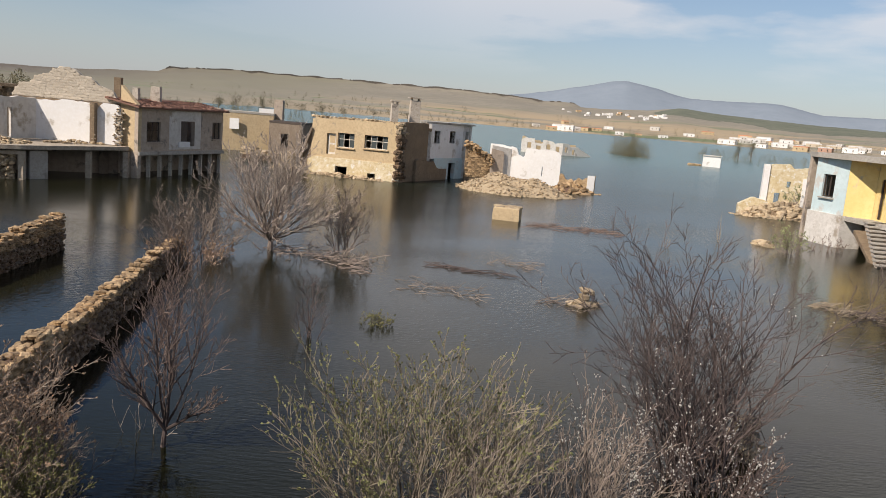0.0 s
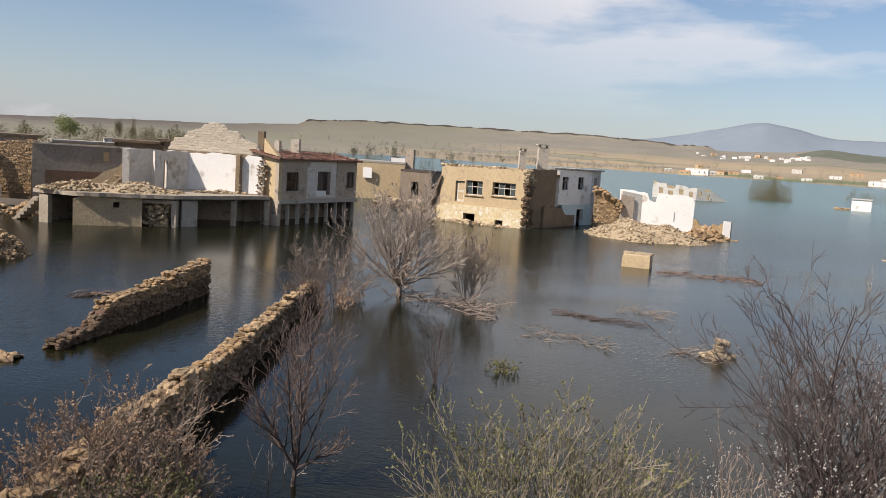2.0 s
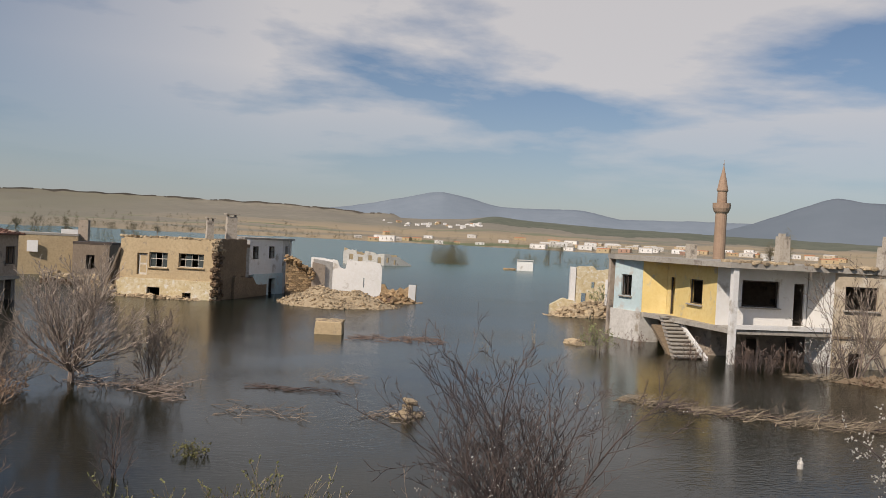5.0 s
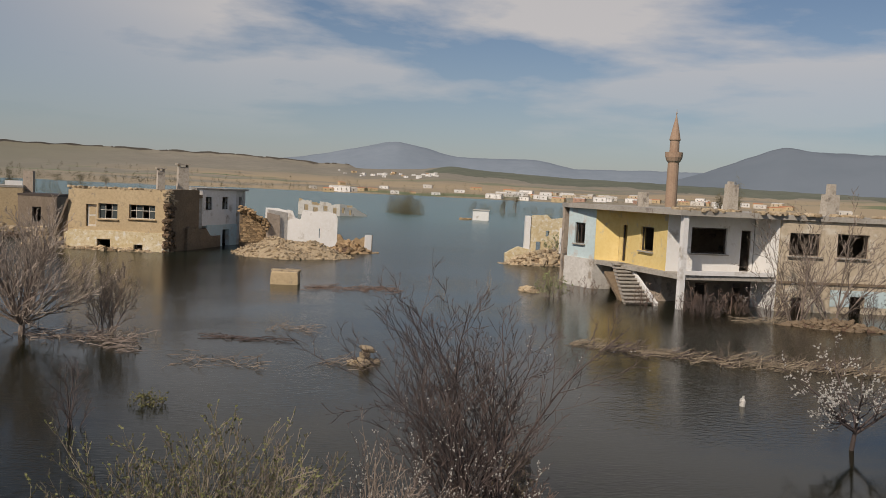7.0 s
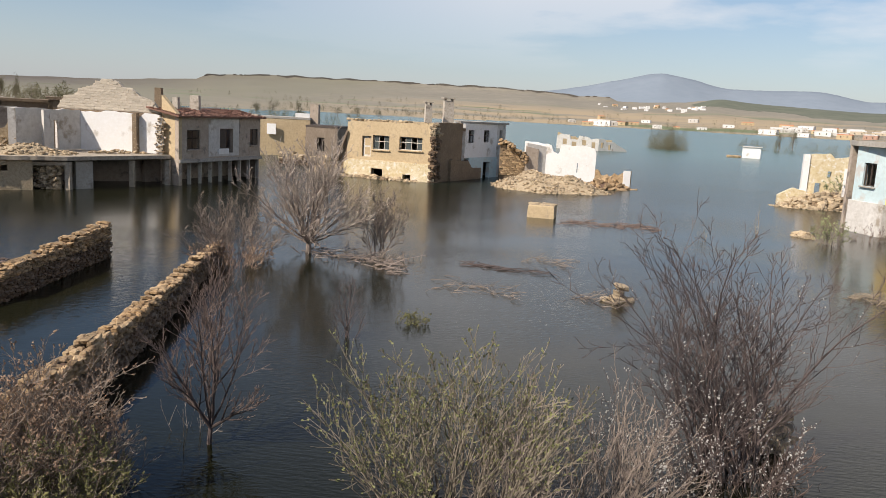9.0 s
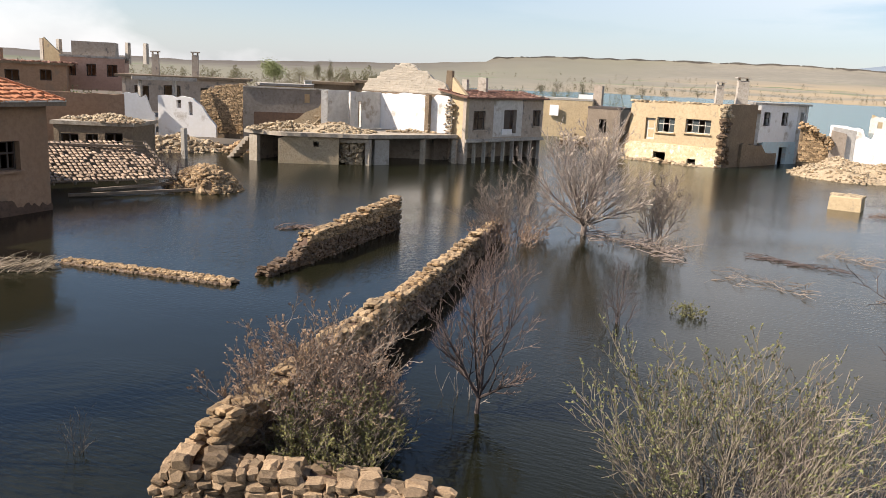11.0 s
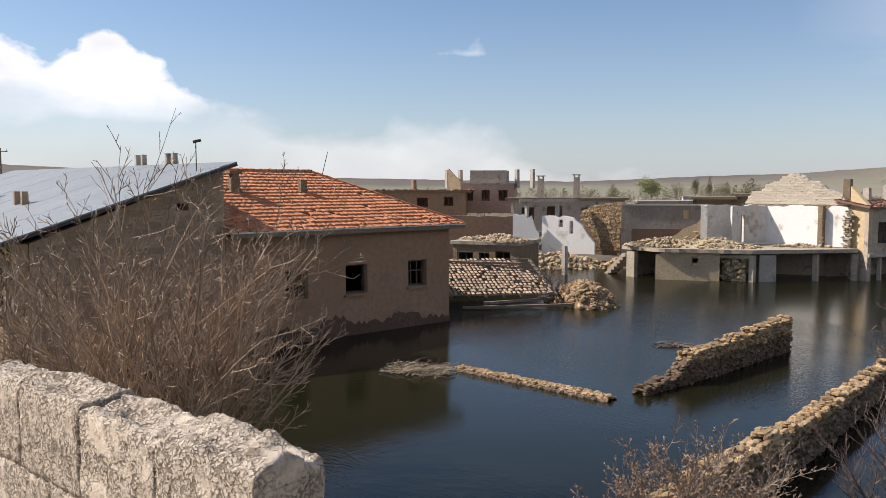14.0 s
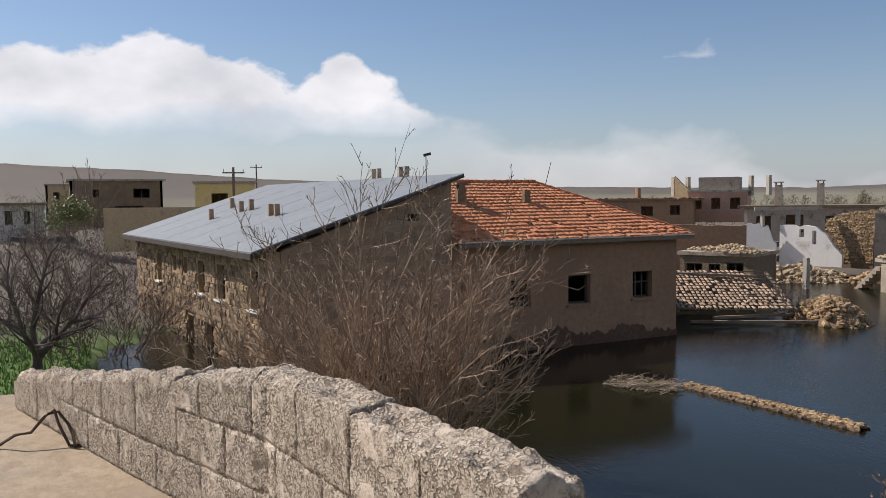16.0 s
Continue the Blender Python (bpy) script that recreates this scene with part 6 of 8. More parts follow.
def sunken_wall():
    """A wall head that only just breaks the surface."""
    t = thing("sunken_wall", (-16.5, 17.9, 0), "straight sunken wall head just above the water", "stone wall")
    rnd = random.Random(66)
    g = Geo()
    a, b = Vector((-19.5, 17.65)), Vector((-13.75, 18.2))
    d = (b - a).normalized()
    n = Vector((-d.y, d.x))
    m = 40
    for i in range(m + 1):
        o = a.lerp(b, i / m)
        w = 0.2 + 0.05 * noise.noise((i * 0.4, 1, 1))
        z = 0.1 + 0.06 * noise.noise((i * 0.35, 4, 1))
        for k, zz in ((-1.15, -0.3), (-1, z * 0.8), (-0.3, z), (0.4, z), (1, z * 0.75), (1.15, -0.3)):
            g.v.append((o.x + n.x * w * k, o.y + n.y * w * k, zz))
    for i in range(m):
        for k in range(5):
            g.f.append((i * 6 + k, i * 6 + k + 1, i * 6 + k + 7, i * 6 + k + 6))
    part("core", g, M_MUD, t)
    lay_stones([stone_pose(*(a.lerp(b, (i + rnd.random()) / 420) + n * rnd.uniform(-0.2, 0.2)), 0.085 + rnd.uniform(-0.02, 0.03), rnd.uniform(0.09, 0.17), 0.11, 0.075, rnd.uniform(0, 6), rnd, 0.2) for i in range(420)], M_STONE, t, 290)
    edge = [stone_pose(*(a.lerp(b, (i + rnd.random()) / 90) + n * side * rnd.uniform(0.19, 0.24)), 0.03, rnd.uniform(0.1, 0.22), 0.1, 0.09, math.atan2(d.y, d.x), rnd, 0.15) for i in range(90) for side in (-1, 1)]
    lay_stones(edge, M_WETSHADESTONE, t, 0, rest="wet_stones")


sunken_wall()


# ---------------------------------------------------------------- the fallen lattice roof beside the stucco house
def fallen_roof():
    t = thing("collapsed_roof", (-30, 28, 0), "collapsed shed roof with rows of pale clay tiles over bare battens", "collapsed roof")
    a, b = Vector((-30.6, 24.9, 0.55)), Vector((-26.6, 30.9, 0.55))
    up = Vector((-0.72, 0.30, 0.36))
    up.normalize()
    c = [a, b, b + up * 3.6, a + up * 3.6]
    for i in range(9):
        o = a.lerp(b, i / 8)
        part("rafter", Geo().bar(o, o + up * 3.7, 0.1, 0.12), M_WOOD, t)
    for i in range(10):
        o = up * (i * 0.4)
        part("batten", Geo().bar(a + o + Vector((0, 0, 0.1)), b + o + Vector((0, 0, 0.1)), 0.06, 0.05), M_WOOD, t)
    TILE_JOBS.append(dict(parent=t, origin=tuple(a + Vector((0, 0, 0.12))), across=tuple((b - a).normalized()), up=tuple(up), width=(b - a).length, rows=14, spacing=0.215, row=0.26, inside=lambda u, v: u + v * 0.5 < 7.6,
                          material=M_OLDTILE, single=230, seed=12, missing=0.09, size=0.66))
    part("back_wall", Geo().wall((-34.2, 27.5), (-31.5, 33.5), -0.8, ragged([(0, 2.1), (3, 1.9), (6.6, 1.5)], 0.15, 4), 0.4, step=0.4), M_MUD, t)
    part("side_wall", Geo().wall((-30.7, 24.6), (-34.2, 27.2), -0.8, 1.0, 0.3), M_MUD, t)
    for x0, y0, z0, x1, y1, z1 in ((-33, 27.2, 2.0, -29.6, 31.6, 1.75), (-32.6, 27.6, 2.1, -29.2, 31.0, 2.0), (-29, 26.6, 0.1, -25.8, 31.2, 0.15), (-28.2, 27.2, 0.35, -27.2, 31.9, 0.3)):
        part("loose_beam", Geo().bar((x0, y0, z0), (x1, y1, z1), 0.16, 0.12), M_WOOD, t)


fallen_roof()


# ---------------------------------------------------------------- village behind
def plain_house(name, label, foot, z0, z1, material, openings=(), roof=M_CONC, eave=0.25, group="village houses", thick=0.3, roof_t=0.22):
    """A flat-roofed house on any four-cornered plan; openings are (side, u0, u1, z0, z1)."""
    t = thing(name, (*foot[0], z0), label, "house", group)
    n = len(foot)
    for i in range(n):
        p, q = foot[i], foot[(i + 1) % n]
        ops = [o[1:] for o in openings if o[0] == i]
        part("wall", Geo().wall(p, q, z0, z1, thick, ops), material, t)
        for o in ops:
            window_bars(t, p, q, *o, M_DARKWOOD, 1, 0, 0.12, 0.07)
    cx, cy = sum(p[0] for p in foot) / n, sum(p[1] for p in foot) / n
    rim = [(cx + (x - cx) * (1 + eave / 4), cy + (y - cy) * (1 + eave / 4)) for x, y in foot]
    part("roof", Geo().slab(rim, z1, z1 + roof_t), roof, t)
    return t


def turned(x, y, w, d, yaw):
    """Corners of a plan, counter-clockwise from the front left; yaw turns it."""
    c, s = math.cos(yaw), math.sin(yaw)
    return [(x + a * c - b * s, y + a * s + b * c) for a, b in ((0, 0), (w, 0), (w, d), (0, d))]


FACED = [dict(parent=pier_, p=p_, q=q_, z0=0.4, top=ragged([(0, 3.4), (0.9, 3.6), (1.5, 3.0), (2.0, 2.2), (2.4, 1.5)], 0.1, 7, 0.25), openings=(), width=0.34, height=0.17, depth=0.07, material=M_STONE, single=120, seed=74, name="mud_brick") for pier_, p_, q_ in RUIN_PIER]


def white_shell():
    t = thing("white_ruin", (-42, 48, 1.5), "roofless whitewashed ruin above a bank of rubble", "ruined house")
    part("wall", Geo().wall((-45.2, 46.3), (-43.0, 47.8), 0.8, ragged([(0, 3.5), (0.5, 3.9), (1.4, 3.95), (1.6, 3.6), (2.1, 3.75), (2.3, 3.0), (2.5, 2.4)], 0.1, 3, 0.2), 0.4, step=0.2), M_WHITE, t)
    part("wall", Geo().wall((-43.2, 48.4), (-39.2, 50.1), 0.8, ragged([(0, 3.75), (2.6, 3.7), (3.0, 3.3), (3.4, 3.0), (3.9, 2.2), (4.5, 1.4)], 0.1, 5, 0.22), 0.4, [(1.4, 1.75, 2.9, 3.5), (2.3, 2.6, 2.4, 3.4)], step=0.25), M_WHITE, t, "white wall breaking down in steps")
    part("frame", Geo().bar((-44.6, 47.3, 5.0), (-41.5, 50.8, 5.0), 0.4, 0.25), M_CONC, t)
    for x, y in ((-44.3, 47.8), (-42.6, 49.6)):
        part("post", Geo().box(x - 0.12, x + 0.12, y - 0.12, y + 0.12, 1, 5), M_CONC, t)
    top = ragged([(0, 4.2), (0.8, 4.5), (1.8, 4.75), (3.4, 4.9), (3.9, 4.5), (4.3, 3.6)], 0.1, 9, 0.25)
    bw = part("brick_wall", Geo().wall((-41.6, 51.4), (-37.6, 52.9), 0.6, top, 0.5, step=0.25), M_MUD, t, "broken brown brick wall")
    FACED.append(dict(parent=bw, p=(-41.6, 51.4), q=(-37.6, 52.9), z0=1.0, top=top, openings=(), width=0.28, height=0.13, depth=0.05, material=M_STONE, single=290, seed=73, name="brick"))


white_shell()
heap("rubble_heap", "bank of pale rubble below the white ruin", (-40.2, 46.6), 4.6, 2.0, 1.5, 47, M_PALESTONE, 620, (0.1, 0.38), single=0, group="rubble heaps", yaw=0.85)
heap("rubble_heap", "grey rubble sloping from the yard wall", (-36.5, 50.0), 3.2, 1.6, 1.2, 48, M_STONE, 300, (0.1, 0.35), single=0, group="rubble heaps", yaw=0.6)


def yard_wall():
    t = thing("yard_wall", (-33, 50, 0), "tall grey-brown rendered yard wall with a small opening", "wall")
    part("wall", Geo().wall((-35.9, 49.0), (-31.0, 52.4), -0.6, 4.72, 0.4, [(4.4, 4.8, 3.75, 4.4)]), M_DULLWALL, t)
    part("return_wall", Geo().wall((-31.0, 52.4), (-30.2, 54.5), -0.6, 4.72, 0.4), M_STUCCO, t)
    part("coping", Geo().bar((-36.0, 49.1, 4.77), (-30.9, 52.65, 4.77), 0.5, 0.1), M_CONC, t)
    part("plinth", Geo().wall((-35.95, 48.97), (-31.0, 52.37), -0.6, 3.0, 0.02), M_DAMP, t)


yard_wall()
SHED = plain_house("shed", "low grey shed with a sagging flat roof by the water", [(-38.6, 34.6), (-34.6, 36.6), (-36.0, 40.0), (-40.0, 38.0)], 0.2, 2.4, M_MUD, [(0, 0.4, 1.4, 0.9, 1.9), (0, 1.8, 2.5, 0.9, 1.9), (0, 2.9, 3.9, 0.2, 2.0)], M_DIRTYCONC)
heap("rubble_heap", "stones and broken beams on the shed roof", (-37.2, 37.3), 2.6, 1.9, 2.95, 49, M_PALESTONE, 420, (0.06, 0.22), base=2.6, group="rubble heaps")
post = thing("concrete_post", (-36.1, 42.8, 0), "single concrete post standing in the water", "post")
part("shaft", Geo().box(-36.25, -35.95, 42.65, 42.95, -0.8, 2.0), M_CONC, post)
WALL2 = thing("yard_wall", (-42, 40, 2), "long low brown yard wall", "wall")
part("wall", Geo().wall((-44.5, 38.4), (-40.5, 42.2), 0.8, ragged([(0, 4.05), (5.6, 3.95)], 0.06, 3), 0.35), M_STUCCO, WALL2)
heap("rubble_heap", "earth and stones piled before the yard wall", (-40.6, 39.6), 2.8, 1.4, 2.4, 50, M_PALESTONE, 80, (0.2, 0.5), group="rubble heaps", yaw=0.8, base=0.6)

h = plain_house("flat_house", "long flat-roofed house with a deep roof edge and two chimneys", [(-52.5, 54.5), (-44.5, 61.0), (-47.5, 65.5), (-55.5, 59.5)], 2.0, 4.9, M_GREY, [(0, 1.0, 2.2, 3.0, 4.2), (0, 3.4, 4.8, 2.8, 4.3), (0, 6.5, 7.6, 3.0, 4.2)], M_MUD, 0.4)
chimney(h, -50.9, 56.9, 4.9, 6.9, 0.62, 0.62, M_GREY, True, 0.6)
chimney(h, -48.3, 59.0, 4.9, 7.0, 0.6, 0.6, M_GREY, True, 0.6)
h = plain_house("brown_house", "low brown house with debris along its flat roof", [(-69.5, 50.0), (-62.6, 58.0), (-66, 61.5), (-73, 53.5)], 3.0, 5.55, M_STUCCO, [(0, 5.4, 6.6, 4.0, 5.0), (0, 8.3, 9.3, 4.1, 5.1)], M_MUD, 0.4)
lay_stones([stone_pose(-69 + 7 * f, 50.6 + 8 * f, 5.8, 0.5, 0.4, 0.16, f * 9, random.Random(int(f * 999)), 0.3) for f in [i / 44 for i in range(45)]], M_DULLTILE, h, 45, name="loose_tile")
chimney(h, -66.6, 54.2, 5.6, 6.9, 0.45, 0.45, M_STUCCO, False)
h = plain_house("pink_house", "pink plastered house with a grey upper storey and chimneys", [(-66.6, 61.0), (-62.0, 64.8), (-64.8, 68.4), (-69.4, 64.6)], 3.2, 6.4, M_PINK, [(0, 0.5, 1.4, 4.6, 5.8), (0, 2.4, 3.3, 4.6, 5.8), (0, 4.3, 5.3, 4.6, 5.8)], M_CONC, 0.1)
part("upper_storey", Geo().slab([(-66.1, 62.0), (-63.0, 64.6), (-65.2, 67.4), (-68.3, 64.8)], 6.6, 8.0), M_GREY, h, "grey upper room with a curved roof")
part("stair_wall", Geo().wall((-68.0, 60.4), (-66.4, 61.2), 5.0, lambda u: 8.2 - u * 1.0, 0.3), M_TAN, h)
for x, y in ((-68.6, 60.8), (-67.6, 61.9), (-62.4, 65.8), (-60.6, 66.4)):
    chimney(h, x, y, 6.0, 8.1, 0.42, 0.42, M_CHIMNEY, False)
plain_house("beige_house", "beige flat-roofed house behind the yard wall", turned(-44.5, 63.5, 5, 4, 0.7), 2, 4.6, M_TAN, [(0, 1, 2, 3, 4)])
plain_house("white_house", "small white house among trees", turned(-48.2, 77.0, 1.6, 3, 0.6), 2.5, 4.9, M_WHITE)
plain_house("mud_house", "ruined mud house with fallen roof timbers", turned(-38.5, 63.0, 6.5, 4, 0.5), 1.5, 5.0, M_MUD, [(0, 2.2, 3.2, 3.2, 4.2)], M_MUD)
plain_house("mud_house", "low mud house end beyond the terrace", turned(-33.0, 60.5, 5.0, 4, 0.5), 1.0, 5.3, M_MUD, (), M_MUD)
# shells between the terrace and the tan house
h = plain_house("mud_house", "grey-beige house shell with a tan lower patch", [(-27.2, 90.9), (-19.6, 92.6), (-20.4, 97.6), (-27.8, 96.2)], -0.8, 4.2, M_TAN, [(0, 0.3, 0.8, 1.2, 2.4)], M_CONC, 0.05)
part("white_patch", Geo().box(-24.25, -23.2, 91.3, 91.45, 2.4, 3.6), M_WHITE, h)
h = plain_house("dark_house", "dark timber-fronted barn ruin", [(-19.4, 89.6), (-15.6, 88.4), (-15.0, 93.0), (-19.0, 94.0)], -0.8, 3.5, M_WOOD, [(0, 1.5, 2.4, 0.9, 2.4)], M_DARKWOOD, 0.05)
part("tower", Geo().box(-20.2, -19.2, 95.5, 96.6, -0.8, 6.0), M_GREY, h, "grey brick stack")
part("white_gable", Geo().wall((-21.6, 94.0), (-20.0, 94.4), -0.8, 4.9, 0.3), M_WHITE, h)
stone_wall("stone_wall", "broken stone yard wall at the waterline", [(-19.8, 80.0, 1.2), (-15.5, 79.2, 0.9), (-12.6, 76.5, 0.8)], 57, M_PALESTONE, 0.45, 0.7, single=0)

# far side, by the left road
h = plain_house("grey_house", "grey two-storey house with covered balcony", turned(-110.5, 1.0, 11.0, 9.0, math.pi / 2), 3.0, 8.8, M_MUD, [(0, 2.6, 3.3, 6.7, 7.7), (0, 7.4, 9.4, 6.6, 7.8), (0, 5.2, 8.6, 4.0, 5.6), (0, 9.4, 10.6, 4.2, 5.4)], M_CONC, 0.3)
h = plain_house("yellow_cottage", "pale yellow cottage with a garage door", [(-89.5, 13.0), (-88.3, 19.2), (-94.3, 20.2), (-95.5, 14.0)], 3.0, 8.0, M_YELLOW, [(0, 1.7, 3.4, 5.6, 6.9)], M_CONC, 0.3)
h = plain_house("white_cottage", "small white cottage by the road", [(-80.0, -8.0), (-80.2, -1.6), (-85, -1.5), (-85, -8)], 2.5, 5.9, M_OLDWHITE, [(0, 1.5, 2.1, 4.2, 5.4), (0, 3.4, 4.0, 4.2, 5.4), (0, 4.9, 5.4, 4.2, 5.4)], M_MUD, 0.4)
h = plain_house("beige_house", "beige low house on the rise", [(-128, -2.0), (-128, 6.0), (-134, 6), (-134, -2)], 3, 8.6, M_TAN, [(0, 1.0, 1.8, 6.2, 7.6), (0, 5.5, 6.3, 6.2, 7.6)], M_CONC, 0.2)
w2 = thing("yard_wall", (-70, 10, 4), "long tan yard wall along the road", "wall")
part("wall", Geo().wall((-71, 3.0), (-69.0, 16.0), 2.0, 5.6, 0.3), M_TAN, w2)


def utility_pole(x, y, z0, z1, label):
    t = thing("utility_pole", (x, y, z0), label, "utility pole", "utility poles")
    part("mast", Geo().tube([(x, y, z0), (x, y, z1)], [0.13, 0.09], 6), M_WOOD, t)
    part("crossarm", Geo().bar((x, y - 0.8, z1 - 0.4), (x, y + 0.8, z1 - 0.4), 0.09, 0.1), M_WOOD, t)
    for k in (-0.7, 0.0, 0.7):
        part("insulator", Geo().tube([(x, y + k, z1 - 0.35), (x, y + k, z1 - 0.1)], [0.05, 0.03], 5), M_WHITE, t)


utility_pole(-59.1, 11.25, 3.0, 8.5, "wooden utility pole with crossarm by the road")
utility_pole(-110.0, 24.2, 3.5, 11.0, "distant wooden utility pole")


# far shore village: little white and tan houses
def far_house(x, y, w, d, h, yaw, material, z0, group):
    t = thing("far_house", (x, y, z0), "small pale house on the far shore" if group == "shore houses" else "tiny white house on the far hillside", "house", group)
    f = turned(x, y, w, d, yaw)
    part("wall", Geo().slab(f, z0 - 2, z0 + h), material, t)
    a, b, c, e = [Vector((*p, z0 + h)) for p in f]
    m0, m1 = (a + e) / 2 + Vector((0, 0, h * 0.22)), (b + c) / 2 + Vector((0, 0, h * 0.22))
    part("roof", Geo().add([a, b, c, e, m0, m1], [(0, 1, 5, 4), (2, 3, 4, 5), (0, 4, 3), (1, 2, 5), (3, 2, 1, 0)]), M_TILE if material is M_TAN else M_OLDWHITE, t)
    for k in range(2):
        u = w * (0.28 + 0.42 * k)
        p = Vector(f[0]) + (Vector(f[1]) - Vector(f[0])).normalized() * u
        # window boxes take the painted room shade as their colour
        part("window", Geo().box(p.x - 0.4, p.x + 0.4, p.y - 0.12, p.y + 0.3, z0 + h * 0.4, z0 + h * 0.75), M_DARK, t)


def polar(az, d):
    return -d * math.sin(radians(az)), d * math.cos(radians(az))


rnd = random.Random(88)
for az, d, w, h, mt in ((-7.2, 560, 16, 5, M_TAN), (-8.3, 600, 18, 8, M_WHITE), (-9.2, 640, 12, 5, M_OLDWHITE), (-10.4, 650, 16, 5, M_TAN), (-12.0, 620, 14, 5, M_WHITE), (-13.4, 650, 10, 4, M_TAN), (-15.0, 640, 14, 5, M_WHITE),
                       (-16.6, 690, 18, 5, M_WHITE), (-18.8, 620, 26, 7, M_WHITE), (-20.3, 650, 18, 6, M_OLDWHITE), (-22.0, 660, 14, 5, M_TAN), (-23.5, 600, 20, 6, M_TAN), (-25.0, 590, 18, 7, M_PINK),
                       (-26.4, 600, 20, 7, M_WHITE), (-27.3, 640, 18, 7, M_OLDWHITE), (-28.6, 620, 18, 6, M_WHITE), (-30.2, 640, 18, 6, M_TAN), (-34.5, 560, 18, 6, M_WHITE), (-38.0, 560, 22, 6, M_TAN),
                       (-21.2, 760, 26, 6, M_WHITE), (-24.2, 720, 24, 6, M_WHITE), (-14.3, 780, 18, 6, M_OLDWHITE), (-17.8, 800, 22, 6, M_TAN), (-11.2, 700, 16, 5, M_WHITE), (-6.3, 640, 12, 4, M_OLDWHITE), (-29.3, 580, 16, 6, M_PINK), (-42, 540, 20, 6, M_OLDWHITE)):
    d *= 1.3
    x, y = polar(az, d)
    far_house(x, y, w * 0.62, w * 0.45, h * 0.62, radians(az) + rnd.uniform(-0.3, 0.3), mt, max(0.3, land(az, d) - 0.3), "shore houses")
for i in range(46):
    az = rnd.choice((-7.6, -9.0, -19.5, -22.5, -26.5, -29.0, -33.0, -37.0)) + rnd.gauss(0, 0.9)
    d = rnd.uniform(770, 980)
    x, y = polar(az, d)
    far_house(x, y, rnd.uniform(7, 15), rnd.uniform(5, 8), rnd.uniform(2.6, 4.6), radians(az) + rnd.uniform(-0.5, 0.5), rnd.choice((M_WHITE, M_WHITE, M_OLDWHITE, M_TAN, M_BEIGE)), max(0.3, land(az, d) - 0.3), "shore houses")
for i in range(34):
    az, d = -8.2 - 7.0 * rnd.random(), 1850 + 450 * rnd.random()
    x, y = polar(az, d)
    far_house(x, y, 6 + 7 * rnd.random(), 7, 4, radians(az) + rnd.uniform(-0.8, 0.8), M_WHITE if rnd.random() < 0.8 else M_TAN, land(az, d), "hillside houses")


def far_ruin():
    t = thing("far_ruin", (26, 165, 0), "long pale broken walls standing in the lake", "ruined house")
    part("wall", Geo().wall((15.5, 160), (23.5, 158), -0.6, ragged([(0, 2.5), (0.8, 2.9), (2.6, 2.8), (2.7, 2.0), (4.2, 1.9), (4.3, 2.7), (6.4, 2.5), (6.5, 2.1), (8, 2.3)], 0.1, 3, 0.25), 0.5, [(1.2, 2.0, 0.9, 2.0), (3.0, 3.9, 0.3, 1.5), (5.0, 5.8, 0.9, 1.9), (6.9, 7.6, 0.4, 1.6)], step=0.15), M_OLDWHITE, t)
    part("wall", Geo().wall((23.5, 158), (29.5, 160.5), -0.6, ragged([(0, 2.3), (1.6, 2.2), (1.7, 1.6), (3.4, 1.8), (4.8, 1.0), (6.5, 0.3)], 0.1, 5, 0.25), 0.5, [(0.5, 1.2, 0.6, 1.6), (2.2, 2.9, 0.2, 1.2)], step=0.15), M_OLDWHITE, t)
    part("wall", Geo().wall((16, 163), (27, 164), -0.6, ragged([(0, 2.9), (5, 2.0), (11, 1.8)], 0.4, 6, 0.5), 0.5, step=0.4), M_TAN, t)


far_ruin()
t = thing("white_hut", (54.5, 163, 0), "lone white plastered hut standing in open water", "hut")
part("wall", Geo().slab([(52.9, 163.2), (56.2, 162.2), (57.4, 165.4), (54.1, 166.4)], -0.6, 2.15), M_WHITE, t)
part("roof", Geo().slab([(52.8, 163.0), (56.3, 162.0), (57.6, 165.5), (54.0, 166.6)], 2.15, 2.3), M_OLDWHITE, t)
lay_stones([stone_pose(50.5 + 2.2 * f, 163.5, 0.15, 0.9, 0.7, 0.5, f * 5, rnd, 0.3) for f in (0, 0.3, 0.6, 0.9)], M_STONE, t, 4)


